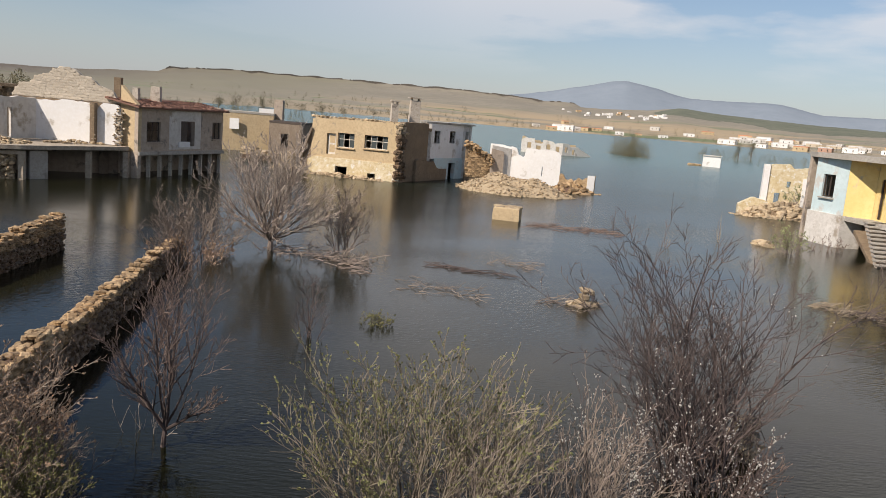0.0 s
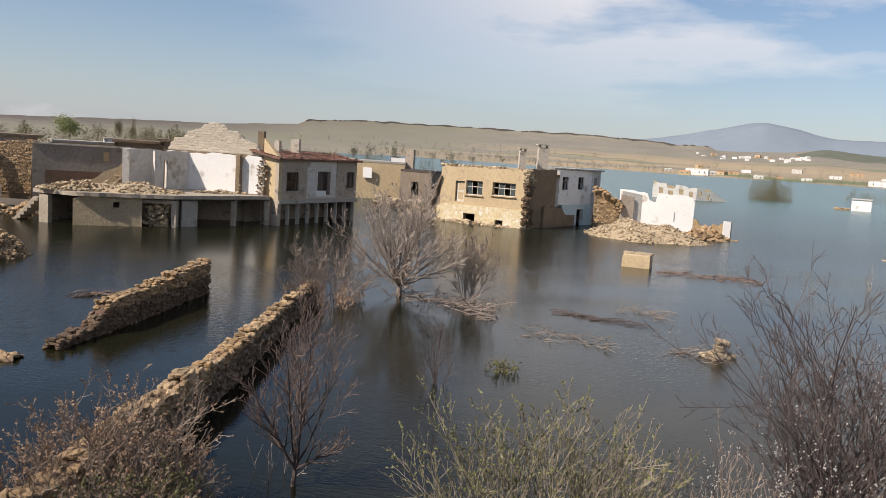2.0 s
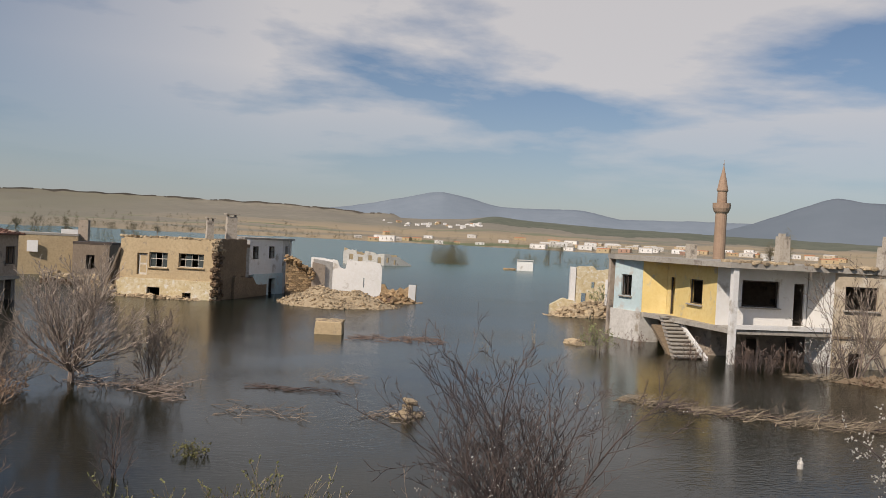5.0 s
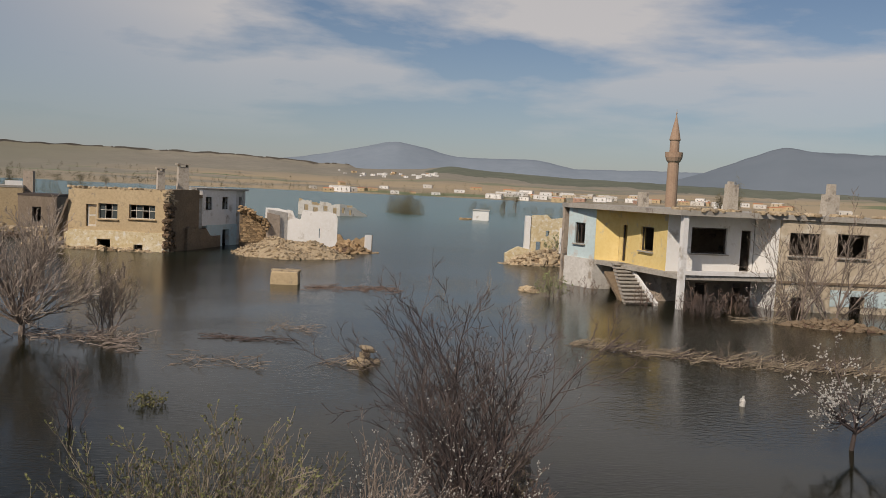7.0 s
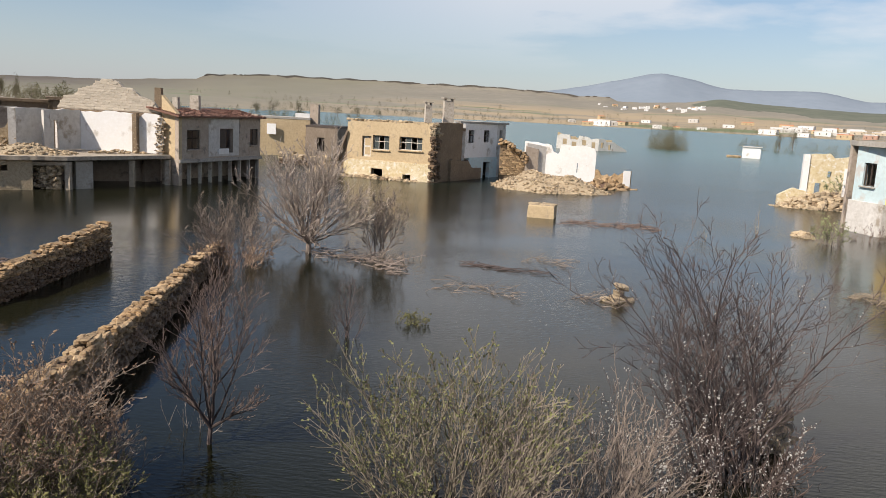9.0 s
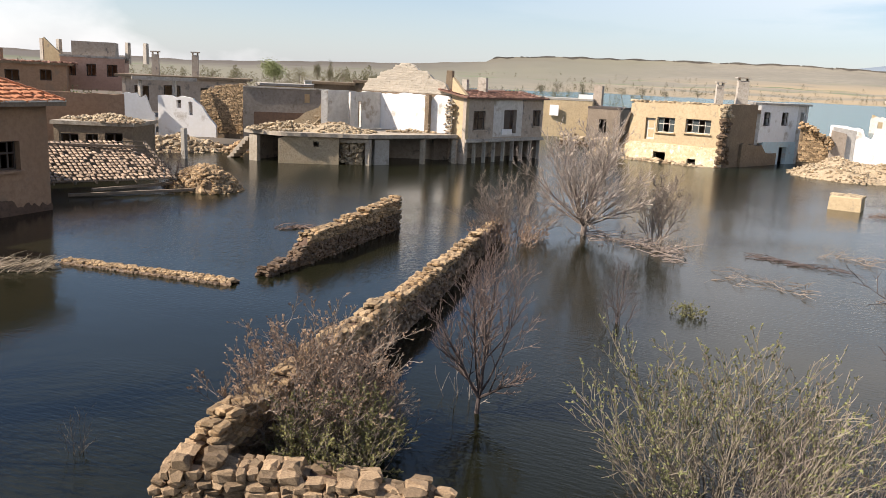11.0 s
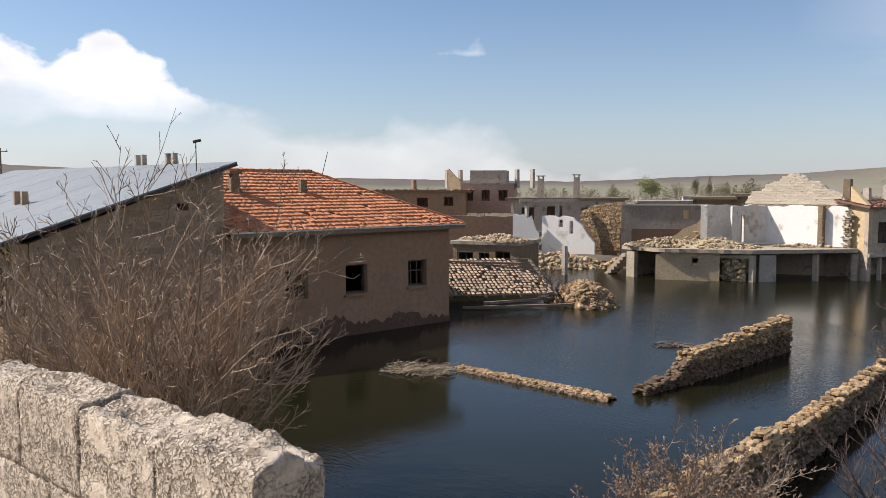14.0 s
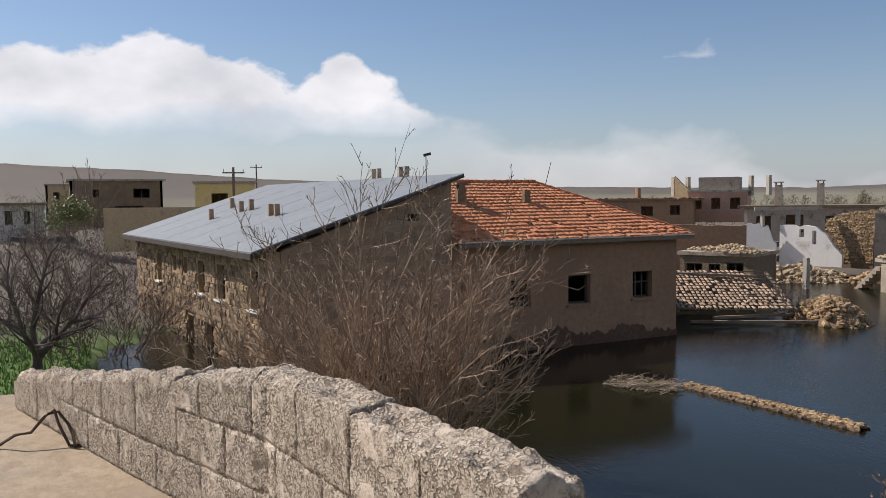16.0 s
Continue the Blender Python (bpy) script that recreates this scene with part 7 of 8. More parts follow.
# ---------------------------------------------------------------- shrubs, trees, reeds
def twig_shrub(name, label, base, height, spread, stems, seed, material, depth=3, thick=0.03, lean=(0, 0), leaf=None, leaf_n=0, leaf_size=0.03, leaf_from=0.3, category="shrub", kids=4, wild=0.2, trunk=0.0, fork=(0.2, 0.95),
               upturn=0.06, group="", sides=3, leaf_to=9.0, fine=0.0028, bow=0.9, side=(0.28, 0.5), foot_r=0.12, open_=0.55, inner=None):
    """A leafless shrub: stems that reach for places in a rounded crown, bend and branch again and again; buds or small leaves along the twigs."""
    rnd = random.Random(seed)
    t = thing(name, base, label, category, group)
    tips = []
    bx, by, bz = base

    def fork_off(wood, pts, rr, length, level):
        n = len(pts) - 1
        m = kids + (3 if level == 0 else 0) - (1 if level == 2 else 0)
        for c in range(m):
            f = fork[0] + (fork[1] - fork[0]) * (c + rnd.random()) / m
            i = min(n - 1, int(f * n))
            q = pts[i].lerp(pts[i + 1], f * n - int(f * n))
            a = rnd.uniform(0, 2 * math.pi)
            ahead = (pts[i + 1] - pts[i]).normalized()
            off = ahead.cross(Vector((math.cos(a), math.sin(a), rnd.uniform(-0.6, 0.6)))).normalized()
            grow(wood, q, ahead * 0.85 + off * rnd.uniform(0.5, 1.1) + Vector((0, 0, 0.14)), length * rnd.uniform(*side) * (1.15 - 0.55 * f), max(fine, rr[i] * 0.6), level + 1)

    def grow(wood, p, d, length, rad, level):
        n = min(8 if level < 3 else 3, max(3 if level < 3 else 2, int(length / 0.16)))
        pts, rr, p = [p.copy()], [rad], p.copy()
        d = d.normalized()
        bend = Vector((rnd.gauss(0, 0.06), rnd.gauss(0, 0.06), upturn + rnd.gauss(0, 0.03)))
        w = wild * 1.1
        for i in range(n):
            d = (d + bend + Vector((rnd.uniform(-w, w), rnd.uniform(-w, w), rnd.uniform(-w, w) * 0.7))).normalized()
            p = p + d * (length / n)
            pts.append(p.copy())
            rr.append(max(rad * (1 - 0.75 * (i + 1) / n), fine * 0.35))
        wood.tube(pts, rr, sides)
        tips.extend(pts[1:])
        if level < depth:
            fork_off(wood, pts, rr, length, level)

    foot = Vector((bx, by, bz - 0.4))
    if trunk:
        g = Geo()
        top = Vector((bx + lean[0] * trunk, by + lean[1] * trunk, bz + trunk))
        g.tube([foot, foot.lerp(top, 0.5) + Vector((rnd.gauss(0, 0.04), rnd.gauss(0, 0.04), 0)), top], [thick * 1.5, thick * 1.3, thick * 1.2], 7)
        part("trunk", g, material, t)
        foot = top
    for s in range(stems):
        a = 2 * math.pi * (s + 0.8 * rnd.random()) / stems * 2.618
        k = ((s + rnd.random()) / stems) ** open_
        rise = math.sqrt(max(0.0, 1 - (k * 0.93) ** 2)) * rnd.uniform(0.7, 1.0)
        base_z = bz + trunk
        tip = Vector((bx + spread * k * math.cos(a) * 0.9 + lean[0] * height, by + spread * k * math.sin(a) * 0.9 + lean[1] * height, base_z + (height - trunk) * rise))
        o = foot + (Vector((foot_r * spread * k * math.cos(a), foot_r * spread * k * math.sin(a), 0)) if not trunk else Vector((0, 0, -0.04)))
        reach = tip - o
        n = 9
        pts, rr, slip = [o.copy()], [], Vector((0, 0, 0))
        rad = thick * rnd.uniform(0.6, 1.15)
        rr.append(rad)
        for i in range(1, n + 1):
            f = i / n
            slip = slip + Vector((rnd.uniform(-1, 1), rnd.uniform(-1, 1), 0)) * wild * height * 0.1
            h = f ** bow
            pts.append(o + Vector((reach.x * h, reach.y * h, reach.z * f)) + slip)
            rr.append(max(rad * (1 - 0.78 * f), fine))
        g = Geo()
        g.tube(pts, rr, 5 if rad > 0.03 else sides)
        tips.extend(pts[4:])
        fork_off(g, pts, rr, reach.length * (0.8 + 0.2 * k), 0)
        part("stem", g, inner if inner and s % 5 < 2 else material, t)
    if leaf and leaf_n:
        g = Geo()
        pool = [q for q in tips if bz + height * leaf_from < q.z < bz + height * leaf_to]
        for _ in range(leaf_n):
            q = rnd.choice(pool)
            q = q + Vector((rnd.gauss(0, 0.02), rnd.gauss(0, 0.02), rnd.gauss(0, 0.02)))
            s = leaf_size * rnd.uniform(0.6, 1.4)
            a = Vector((rnd.gauss(0, 1), rnd.gauss(0, 1), rnd.gauss(0, 1))).normalized() * s
            b = a.orthogonal().normalized() * s * 0.6
            c = a.cross(b).normalized() * s * (0.6 if leaf is M_BLOSSOM else 0.25)
            if leaf is M_BLOSSOM:
                g.add([q - a, q + a, q + b, q - b, q + c, q - c], [(0, 2, 4), (2, 1, 4), (1, 3, 4), (3, 0, 4), (2, 0, 5), (1, 2, 5), (3, 1, 5), (0, 3, 5)])
            else:
                g.add([q - a, q + b + c, q + a, q - b + c], [(0, 1, 2), (0, 2, 3)])
        part("foliage", g, leaf, t, kind="stuff")
    return t


def fan(n, tilt, length, seed, foot=0.0):
    """Limbs of a bush or crown: bearing, lean from upright, length and where each leaves the ground. Upright ones are the longest."""
    rnd = random.Random(seed)
    out = []
    for i in range(n):
        f = ((i + rnd.random()) / n) ** 0.75
        az = i * 2.39996 + rnd.uniform(-0.4, 0.4)
        r = foot * math.sqrt(rnd.random())
        out.append((az, tilt[0] + (tilt[1] - tilt[0]) * f, (length[0] + (length[1] - length[0]) * f) * rnd.uniform(0.8, 1.1), r * math.cos(az + rnd.uniform(-0.8, 0.8)), r * math.sin(az + rnd.uniform(-0.8, 0.8))))
    return out


def woody(name, label, base, limbs, seed, bark, twig=None, rad=0.04, kids=(8, 5, 3), ratio=(0.5, 0.45, 0.42), angle=(38, 38, 36), curl=0.1, kink=0.06, fine=0.008, trunk=0.0, lean=(0.0, 0.0), start=0.2,
          leaf=None, leaf_n=0, leaf_size=0.02, band=(0.0, 9.0), category="shrub", group="", stub=1.25):
    """A bush or tree: tapered limbs that branch at steady angles round their axis, each branch in turn bearing finer twigs that turn upwards."""
    rnd = random.Random(seed)
    t = thing(name, base, label, category, group)
    bx, by, bz = base
    tips, fine_wood = [], Geo()

    def grow(wood, p, d, length, r0, level):
        n = max(4, min(11, int(length / 0.3))) if level < 2 else 3
        pts, rr, p, d = [p.copy()], [r0], p.copy(), d.normalized()
        sway = Vector((rnd.gauss(0, 0.04), rnd.gauss(0, 0.04), 0))
        for i in range(n):
            d = (d + Vector((rnd.gauss(0, kink), rnd.gauss(0, kink), rnd.gauss(0, kink * 0.7) + curl * 3 / n)) + sway).normalized()
            p = p + d * (length / n)
            pts.append(p.copy())
            rr.append(max(r0 * (1 - 0.82 * (i + 1) / n), fine * 0.55))
        wood.tube(pts, rr, 6 if r0 > 0.03 else 4 if r0 > 0.014 else 3)
        if level:
            tips.extend((pts[k], pts[k + 1]) for k in range(n))
        if level >= len(kids):
            return
        m = max(1, round(kids[level] * rnd.uniform(0.75, 1.25)))
        phi = rnd.uniform(0, 6.3)
        for c in range(m):
            f = start + (0.98 - start) * (c + rnd.random() * 0.9) / m
            i = min(n - 1, int(f * n))
            q = pts[i].lerp(pts[i + 1], f * n - i)
            ahead = (pts[i + 1] - pts[i]).normalized()
            phi += 2.39996 + rnd.gauss(0, 0.4)
            u = ahead.orthogonal().normalized()
            off = u * math.cos(phi) + ahead.cross(u) * math.sin(phi)
            an = radians(angle[level] * rnd.uniform(0.65, 1.25))
            grow(fine_wood if twig and level >= 1 else wood, q, ahead * math.cos(an) + off * math.sin(an), length * ratio[level] * (1.15 - 0.65 * f) * rnd.uniform(0.6, 1.25), max(fine, rr[i] * 0.6), level + 1)

    foot = Vector((bx, by, bz - 0.4))
    if trunk:
        top = Vector((bx + lean[0], by + lean[1], bz + trunk))
        part("trunk", Geo().tube([foot, foot.lerp(top, 0.35) + Vector((rnd.gauss(0, 0.02), rnd.gauss(0, 0.02), 0)), foot.lerp(top, 0.75), top + Vector((0, 0, 0.06))], [rad * stub * 1.35, rad * stub * 1.1, rad * stub, rad * stub * 0.8], 8), bark, t)
        foot = top
    for az, tilt, length, ox, oy in limbs:
        g = Geo()
        a = radians(tilt)
        o = foot + Vector((ox, oy, 0)) if not trunk else foot - Vector((0, 0, rnd.uniform(0, 0.25) * trunk))
        grow(g, o, Vector((math.sin(a) * math.cos(az), math.sin(a) * math.sin(az), math.cos(a))), length, rad * rnd.uniform(0.6, 1.05), 0)
        part("limb", g, bark, t)
    if twig:
        part("twig_mass", fine_wood, twig, t, kind="stuff")
    if leaf and leaf_n:
        g = Geo()
        lo, hi = bz + band[0], bz + band[1]
        pool = [e for e in tips if lo < e[0].z < hi]
        for _ in range(leaf_n):
            e0, e1 = rnd.choice(pool)
            q = e0.lerp(e1, rnd.random()) + Vector((rnd.gauss(0, 0.008), rnd.gauss(0, 0.008), rnd.gauss(0, 0.008)))
            s = leaf_size * rnd.uniform(0.6, 1.4)
            a = ((e1 - e0).normalized() + Vector((rnd.gauss(0, 0.6), rnd.gauss(0, 0.6), rnd.gauss(0, 0.6)))).normalized() * s
            b = a.orthogonal().normalized() * s * 0.6
            c = a.cross(b).normalized() * s * (0.6 if leaf is M_BLOSSOM else 0.25)
            if leaf is M_BLOSSOM:
                g.add([q - a, q + a, q + b, q - b, q + c, q - c], [(0, 2, 4), (2, 1, 4), (1, 3, 4), (3, 0, 4), (2, 0, 5), (1, 2, 5), (3, 1, 5), (0, 3, 5)])
            else:
                g.add([q - a, q + b + c, q + a, q - b + c], [(0, 1, 2), (0, 2, 3)])
        part("foliage", g, leaf, t, kind="stuff")
    return t


# the clump where the long wall ends
woody("bare_shrub", "wide pale bare willow on a short dark trunk in water", (-6.75, 32.0, 0), fan(24, (4, 72), (4.2, 3.1), 11), 101, M_TWIG, M_PALETWIG, rad=0.062, kids=(10, 6, 3), ratio=(0.5, 0.45, 0.45), angle=(30, 34, 36), curl=0.1, fine=0.013, trunk=0.45, stub=1.9)
woody("bare_shrub", "brown bare thorn shrub beside the pale willow", (-3.9, 32.2, 0), fan(7, (3, 30), (3.3, 2.3), 12, 0.25), 102, M_TWIG, M_BUSHTWIG, rad=0.045, kids=(8, 6, 4), angle=(34, 38, 38), curl=0.09, fine=0.013)
woody("bare_shrub", "low reddish bare shrub over the end of the wall", (-9.3, 30.4, 0.1), fan(26, (5, 60), (2.7, 1.9), 13, 0.8), 103, M_TWIG, M_BUSHTWIG, rad=0.026, kids=(7, 5, 3), fine=0.012)
woody("bare_shrub", "dry russet bramble spilling over the stone wall", (-9.1, 29.0, 0.1), fan(34, (5, 70), (1.15, 1.0), 14, 1.0), 104, M_REDTWIG, M_BROWNTWIG, rad=0.018, kids=(6, 4), fine=0.011, leaf=M_REDBUD, leaf_n=1500, leaf_size=0.035)
woody("bare_shrub", "low grey tangle of drowned branches by the willow", (-5.3, 31.6, -0.1), fan(12, (40, 84), (1.8, 1.6), 15, 0.8), 141, M_TWIG, M_PALETWIG, rad=0.03, kids=(5, 4, 2), fine=0.013, curl=0.04, kink=0.12)
woody("bare_shrub", "low tangle of dry twigs by the thorn shrub", (-3.3, 31.4, -0.1), fan(16, (10, 75), (0.95, 0.9), 16, 0.7), 144, M_TWIG, M_STRAWTWIG, rad=0.02, kids=(5, 4), fine=0.012, kink=0.12)
# slim tree in front
woody("young_tree", "slim young leafless tree with dark reddish twigs standing in water", (-4.55, 13.1, 0), [(1.2, 5, 3.05, 0, 0), (3.3, 14, 2.75, 0, 0), (0.15, 30, 2.6, 0, 0), (4.6, 9, 2.8, 0, 0), (2.3, 24, 2.3, 0, 0), (5.6, 20, 2.4, 0, 0), (6.0, 62, 1.15, 0, 0), (3.0, 50, 1.3, 0, 0), (4.0, 36, 1.9, 0, 0)], 105,
      M_DARKTWIG, M_REDTWIG, rad=0.034, kids=(13, 6, 2), ratio=(0.46, 0.45, 0.45), angle=(36, 34, 34), curl=0.12, kink=0.05, fine=0.0066, trunk=0.38, lean=(0.08, 0), category="tree", stub=1.25)
woody("dead_twigs", "pale drowned sucker shoots beside the young tree", (-5.0, 13.5, 0), fan(6, (8, 42), (1.25, 0.9), 17, 0.15), 142, M_PALETWIG, rad=0.014, kids=(3,), fine=0.006)
# red and green bush on the wall
woody("wall_bush", "dense reddish-grey thorn bush growing over the stone wall", (-6.5, 10.7, 0.0), fan(74, (2, 38), (2.4, 1.7), 18, 0.75), 106, M_BUSHTWIG, M_BUSHTWIG, rad=0.016, kids=(8, 5, 2), ratio=(0.45, 0.45, 0.45), fine=0.0062, curl=0.06, leaf=M_REDBUD, leaf_n=8000, leaf_size=0.019, band=(0.9, 9))
woody("wall_bush", "low bush with fresh dark green leaves at the wall's foot", (-5.75, 9.95, 0.0), fan(44, (3, 44), (1.6, 1.2), 19, 0.6), 107, M_BUSHTWIG, M_BUSHTWIG, rad=0.012, kids=(7, 5), fine=0.006, leaf=M_BUSHLEAF, leaf_n=15000, leaf_size=0.019)
woody("wall_bush", "grey bare twigs leaning out over the water", (-6.0, 11.1, 0.0), fan(26, (15, 58), (1.35, 1.1), 20, 0.4), 145, M_BUSHTWIG, M_BUSHTWIG, rad=0.013, kids=(8, 4), fine=0.0068)
# green willow
woody("willow_bush", "willow bush with straw-coloured stems and budding leaves", (-0.15, 11.3, -0.3), fan(54, (2, 45), (3.3, 2.75), 21, 0.55), 108, M_STRAWTWIG, M_STRAWTWIG, rad=0.024, kids=(10, 3), ratio=(0.34, 0.45), angle=(28, 36), curl=0.09, kink=0.05, fine=0.0078, start=0.25, leaf=M_LEAF, leaf_n=7500, leaf_size=0.021, band=(1.0, 9))
woody("willow_bush", "grey willow bush with bare tangled stems", (1.75, 11.3, -0.3), fan(60, (2, 52), (2.75, 2.3), 22, 0.8), 109, M_BUSHTWIG, M_TWIG, rad=0.018, kids=(9, 3), ratio=(0.36, 0.45), angle=(30, 38), curl=0.08, kink=0.07, fine=0.0072)
woody("dark_bush", "tall dark bare bush with scattered white catkins", (4.6, 13.3, 0.0), fan(22, (2, 19), (5.0, 3.6), 33, 0.45), 110,
      M_DARKTWIG, M_DARKTWIG, rad=0.034, kids=(11, 6, 2), ratio=(0.40, 0.45, 0.45), angle=(36, 40, 40), curl=0.09, kink=0.1, fine=0.0068, start=0.15, leaf=M_BLOSSOM, leaf_n=500, leaf_size=0.017, band=(0.6, 3.4))
woody("dark_bush", "low tangle of reddish bare twigs under the tall bush", (4.85, 13.1, -0.1), fan(30, (5, 55), (1.8, 1.3), 23, 0.6), 143, M_DARKTWIG, M_REDTWIG, rad=0.015, kids=(6, 3), fine=0.0075, kink=0.1)
woody("willow_bush", "thin dark bush strung with white catkins", (3.0, 12.2, -0.1), fan(16, (2, 32), (2.8, 2.3), 24, 0.5), 111, M_DARKTWIG, M_DARKTWIG, rad=0.013, kids=(8, 3), ratio=(0.24, 0.4), angle=(26, 30), curl=0.04, fine=0.005, leaf=M_BLOSSOM, leaf_n=800, leaf_size=0.018, band=(0.5, 9))
woody("willow_bush", "low dark bush with white catkins at the water's edge", (4.5, 12.35, -0.1), fan(22, (3, 34), (2.2, 1.7), 25, 0.7), 131, M_DARKTWIG, M_DARKTWIG, rad=0.012, kids=(8, 3), ratio=(0.26, 0.4), angle=(28, 30), fine=0.005, leaf=M_BLOSSOM, leaf_n=800, leaf_size=0.018, band=(0.2, 9))
log = thing("fallen_log", (4.5, 12.15, 0), "bleached fallen branch lying at the water's edge", "log")
part("limb", Geo().tube([(3.5, 12.1, 0.02), (4.1, 12.05, 0.08), (4.8, 12.25, 0.07), (5.5, 12.2, 0.02)], [0.05, 0.06, 0.045, 0.02], 6), M_STRAWTWIG, log)
part("branch", Geo().tube([(4.7, 12.2, 0.07), (5.0, 12.0, 0.1), (5.45, 11.95, 0.02)], [0.035, 0.03, 0.015], 5), M_STRAWTWIG, log)
# big bare tree by the parapet
woody("bare_tree", "large leafless multi-stemmed tree with tangled tan twigs", (-15.3, 5.6, 0.1), fan(54, (2, 36), (6.4, 4.4), 26, 1.0), 112, M_BROWNTWIG, M_BROWNTWIG, rad=0.052, kids=(13, 5, 3), ratio=(0.4, 0.45, 0.42), angle=(32, 40, 42), curl=0.08, kink=0.08, fine=0.0082, start=0.22, category="tree")
woody("bare_tree", "upright reddish leafless sapling beside the large tree", (-16.6, 3.9, 0), fan(9, (2, 24), (6.6, 4.6), 27, 0.35), 113, M_TWIG, M_BROWNTWIG, rad=0.045, kids=(10, 4, 1), ratio=(0.28, 0.42, 0.4), angle=(26, 30, 32), curl=0.07, fine=0.0105, category="tree")
woody("bare_tree", "few tall slender shoots behind the large tree", (-17.4, 5.6, 0), fan(4, (1, 9), (8.0, 7.4), 28, 0.9), 146, M_TWIG, M_TWIG, rad=0.022, kids=(9, 2), ratio=(0.11, 0.4), angle=(26, 30), curl=0.03, kink=0.02, fine=0.007, start=0.3, category="tree")
woody("dark_tree", "dark gnarled fruit tree with a short trunk on the bank", (-25.5, -0.9, 0.5), [(0.6, 48, 3.4, 0, 0), (1.8, 30, 3.2, 0, 0), (3.2, 52, 3.2, 0, 0), (4.4, 40, 3.2, 0, 0), (5.4, 25, 3.3, 0, 0), (2.5, 68, 3.0, 0, 0), (0.0, 70, 3.2, 0, 0)], 114, M_DARKTWIG, M_REDTWIG, rad=0.105, kids=(8, 5, 2), ratio=(0.5, 0.45, 0.42), angle=(48, 46, 44), curl=0.07, kink=0.14, fine=0.011, trunk=1.4, category="tree", stub=1.3)
woody("dark_bush", "dark tangled thicket by the pond", (-34.0, 0.9, 0.2), fan(30, (4, 66), (3.6, 3.2), 29, 2.0), 115, M_REDTWIG, M_REDTWIG, rad=0.035, kids=(7, 4, 3), fine=0.014, kink=0.1)
woody("dark_bush", "grey thicket before the yard wall", (-43.0, -2.0, 1.0), fan(28, (4, 66), (4.4, 3.8), 30, 2.6), 116, M_REDTWIG, M_TWIG, rad=0.045, kids=(7, 4, 3), fine=0.018, kink=0.1)
for az_, d_, h_, sd_ in ((88.0, 92, 8.6, 161), (88.7, 95, 9.2, 162), (89.3, 97, 8.8, 163)):
    px_ = -d_ * math.sin(radians(az_))
    woody("bare_poplar", "tall slender leafless poplar by the road", (px_, d_ * math.cos(radians(az_)), 2.6), fan(5, (1, 9), (h_, h_ * 0.7), sd_, 0.3), sd_, M_TWIG, M_TWIG, rad=0.06, kids=(12, 3), ratio=(0.16, 0.4), angle=(22, 26), curl=0.05, kink=0.02, fine=0.022, category="tree", group="poplars")
# before the yellow house
woody("bare_tree", "slim leafless tree before the terrace wing", (29.2, 34.6, 0), fan(6, (3, 30), (5.9, 4.8), 31, 0.3), 117, M_TWIG, M_BUSHTWIG, rad=0.055, kids=(9, 6, 3), ratio=(0.42, 0.45, 0.42), angle=(30, 34, 36), fine=0.013, category="tree")
woody("bare_tree", "leafless sapling close to the wing wall", (31.9, 34.9, 0), fan(7, (3, 32), (6.0, 4.8), 32, 0.3), 118, M_TWIG, M_BUSHTWIG, rad=0.055, kids=(9, 6, 3), ratio=(0.42, 0.45, 0.42), angle=(30, 34, 36), fine=0.013, category="tree")
twig_shrub("dark_bush", "dark bush with white catkins under the terrace", (28.6, 35.9, 0), 2.6, 2.1, 11, 119, M_DARKTWIG, 3, 0.03, fine=0.009, leaf=M_BLOSSOM, leaf_n=220, leaf_size=0.045)
twig_shrub("dark_bush", "low dark brambles at the waterline", (25.2, 36.9, 0), 1.3, 1.8, 14, 120, M_DARKTWIG, 3, 0.02, fine=0.008)
for bx_, by_, hh_, sd_ in ((23.6, 40.0, 1.5, 151), (25.6, 38.2, 1.7, 152), (27.2, 37.3, 1.9, 153), (30.0, 36.4, 2.0, 154), (22.6, 46.0, 1.1, 155)):
    twig_shrub("dark_bush", "bare brambles tangled at the flooded house foot", (bx_, by_, -0.1), hh_, 1.3, 8, sd_, M_REDTWIG, 3, 0.02, fine=0.009, foot_r=0.6, group="brambles")
twig_shrub("dark_bush", "low dark brambles beside the reed bank", (33.2, 33.6, 0), 2.2, 2.2, 12, 132, M_DARKTWIG, 3, 0.025, fine=0.008)
woody("blossom_tree", "small fruit tree in white blossom standing in water", (15.4, 16.0, 0), [(3.2, 58, 2.3, 0, 0), (2.4, 30, 2.3, 0, 0), (0.8, 25, 2.3, 0, 0), (5.6, 45, 2.2, 0, 0), (4.2, 40, 2.0, 0, 0), (0.1, 60, 2.2, 0, 0), (3.6, 72, 2.2, 0, 0)], 121, M_DARKTWIG, M_DARKTWIG, rad=0.045, kids=(8, 5, 2), angle=(44, 42, 40), curl=0.09, kink=0.1, fine=0.007, trunk=0.5, lean=(0.15, 0), leaf=M_BLOSSOM, leaf_n=1900, leaf_size=0.026, category="tree")
twig_shrub("leafy_bush", "small green bush by the stones in the shallows", (19.3, 43.4, 0), 1.8, 1.3, 14, 122, M_TWIG, 3, 0.02, leaf=M_GREENLEAF, leaf_n=700, leaf_size=0.05, leaf_from=0.0)
twig_shrub("leafy_bush", "thin green creeper on the ruin stub", (28.2, 64.2, 0.6), 2.6, 1.0, 8, 123, M_TWIG, 2, 0.03, leaf=M_GREENLEAF, leaf_n=260, leaf_size=0.07)
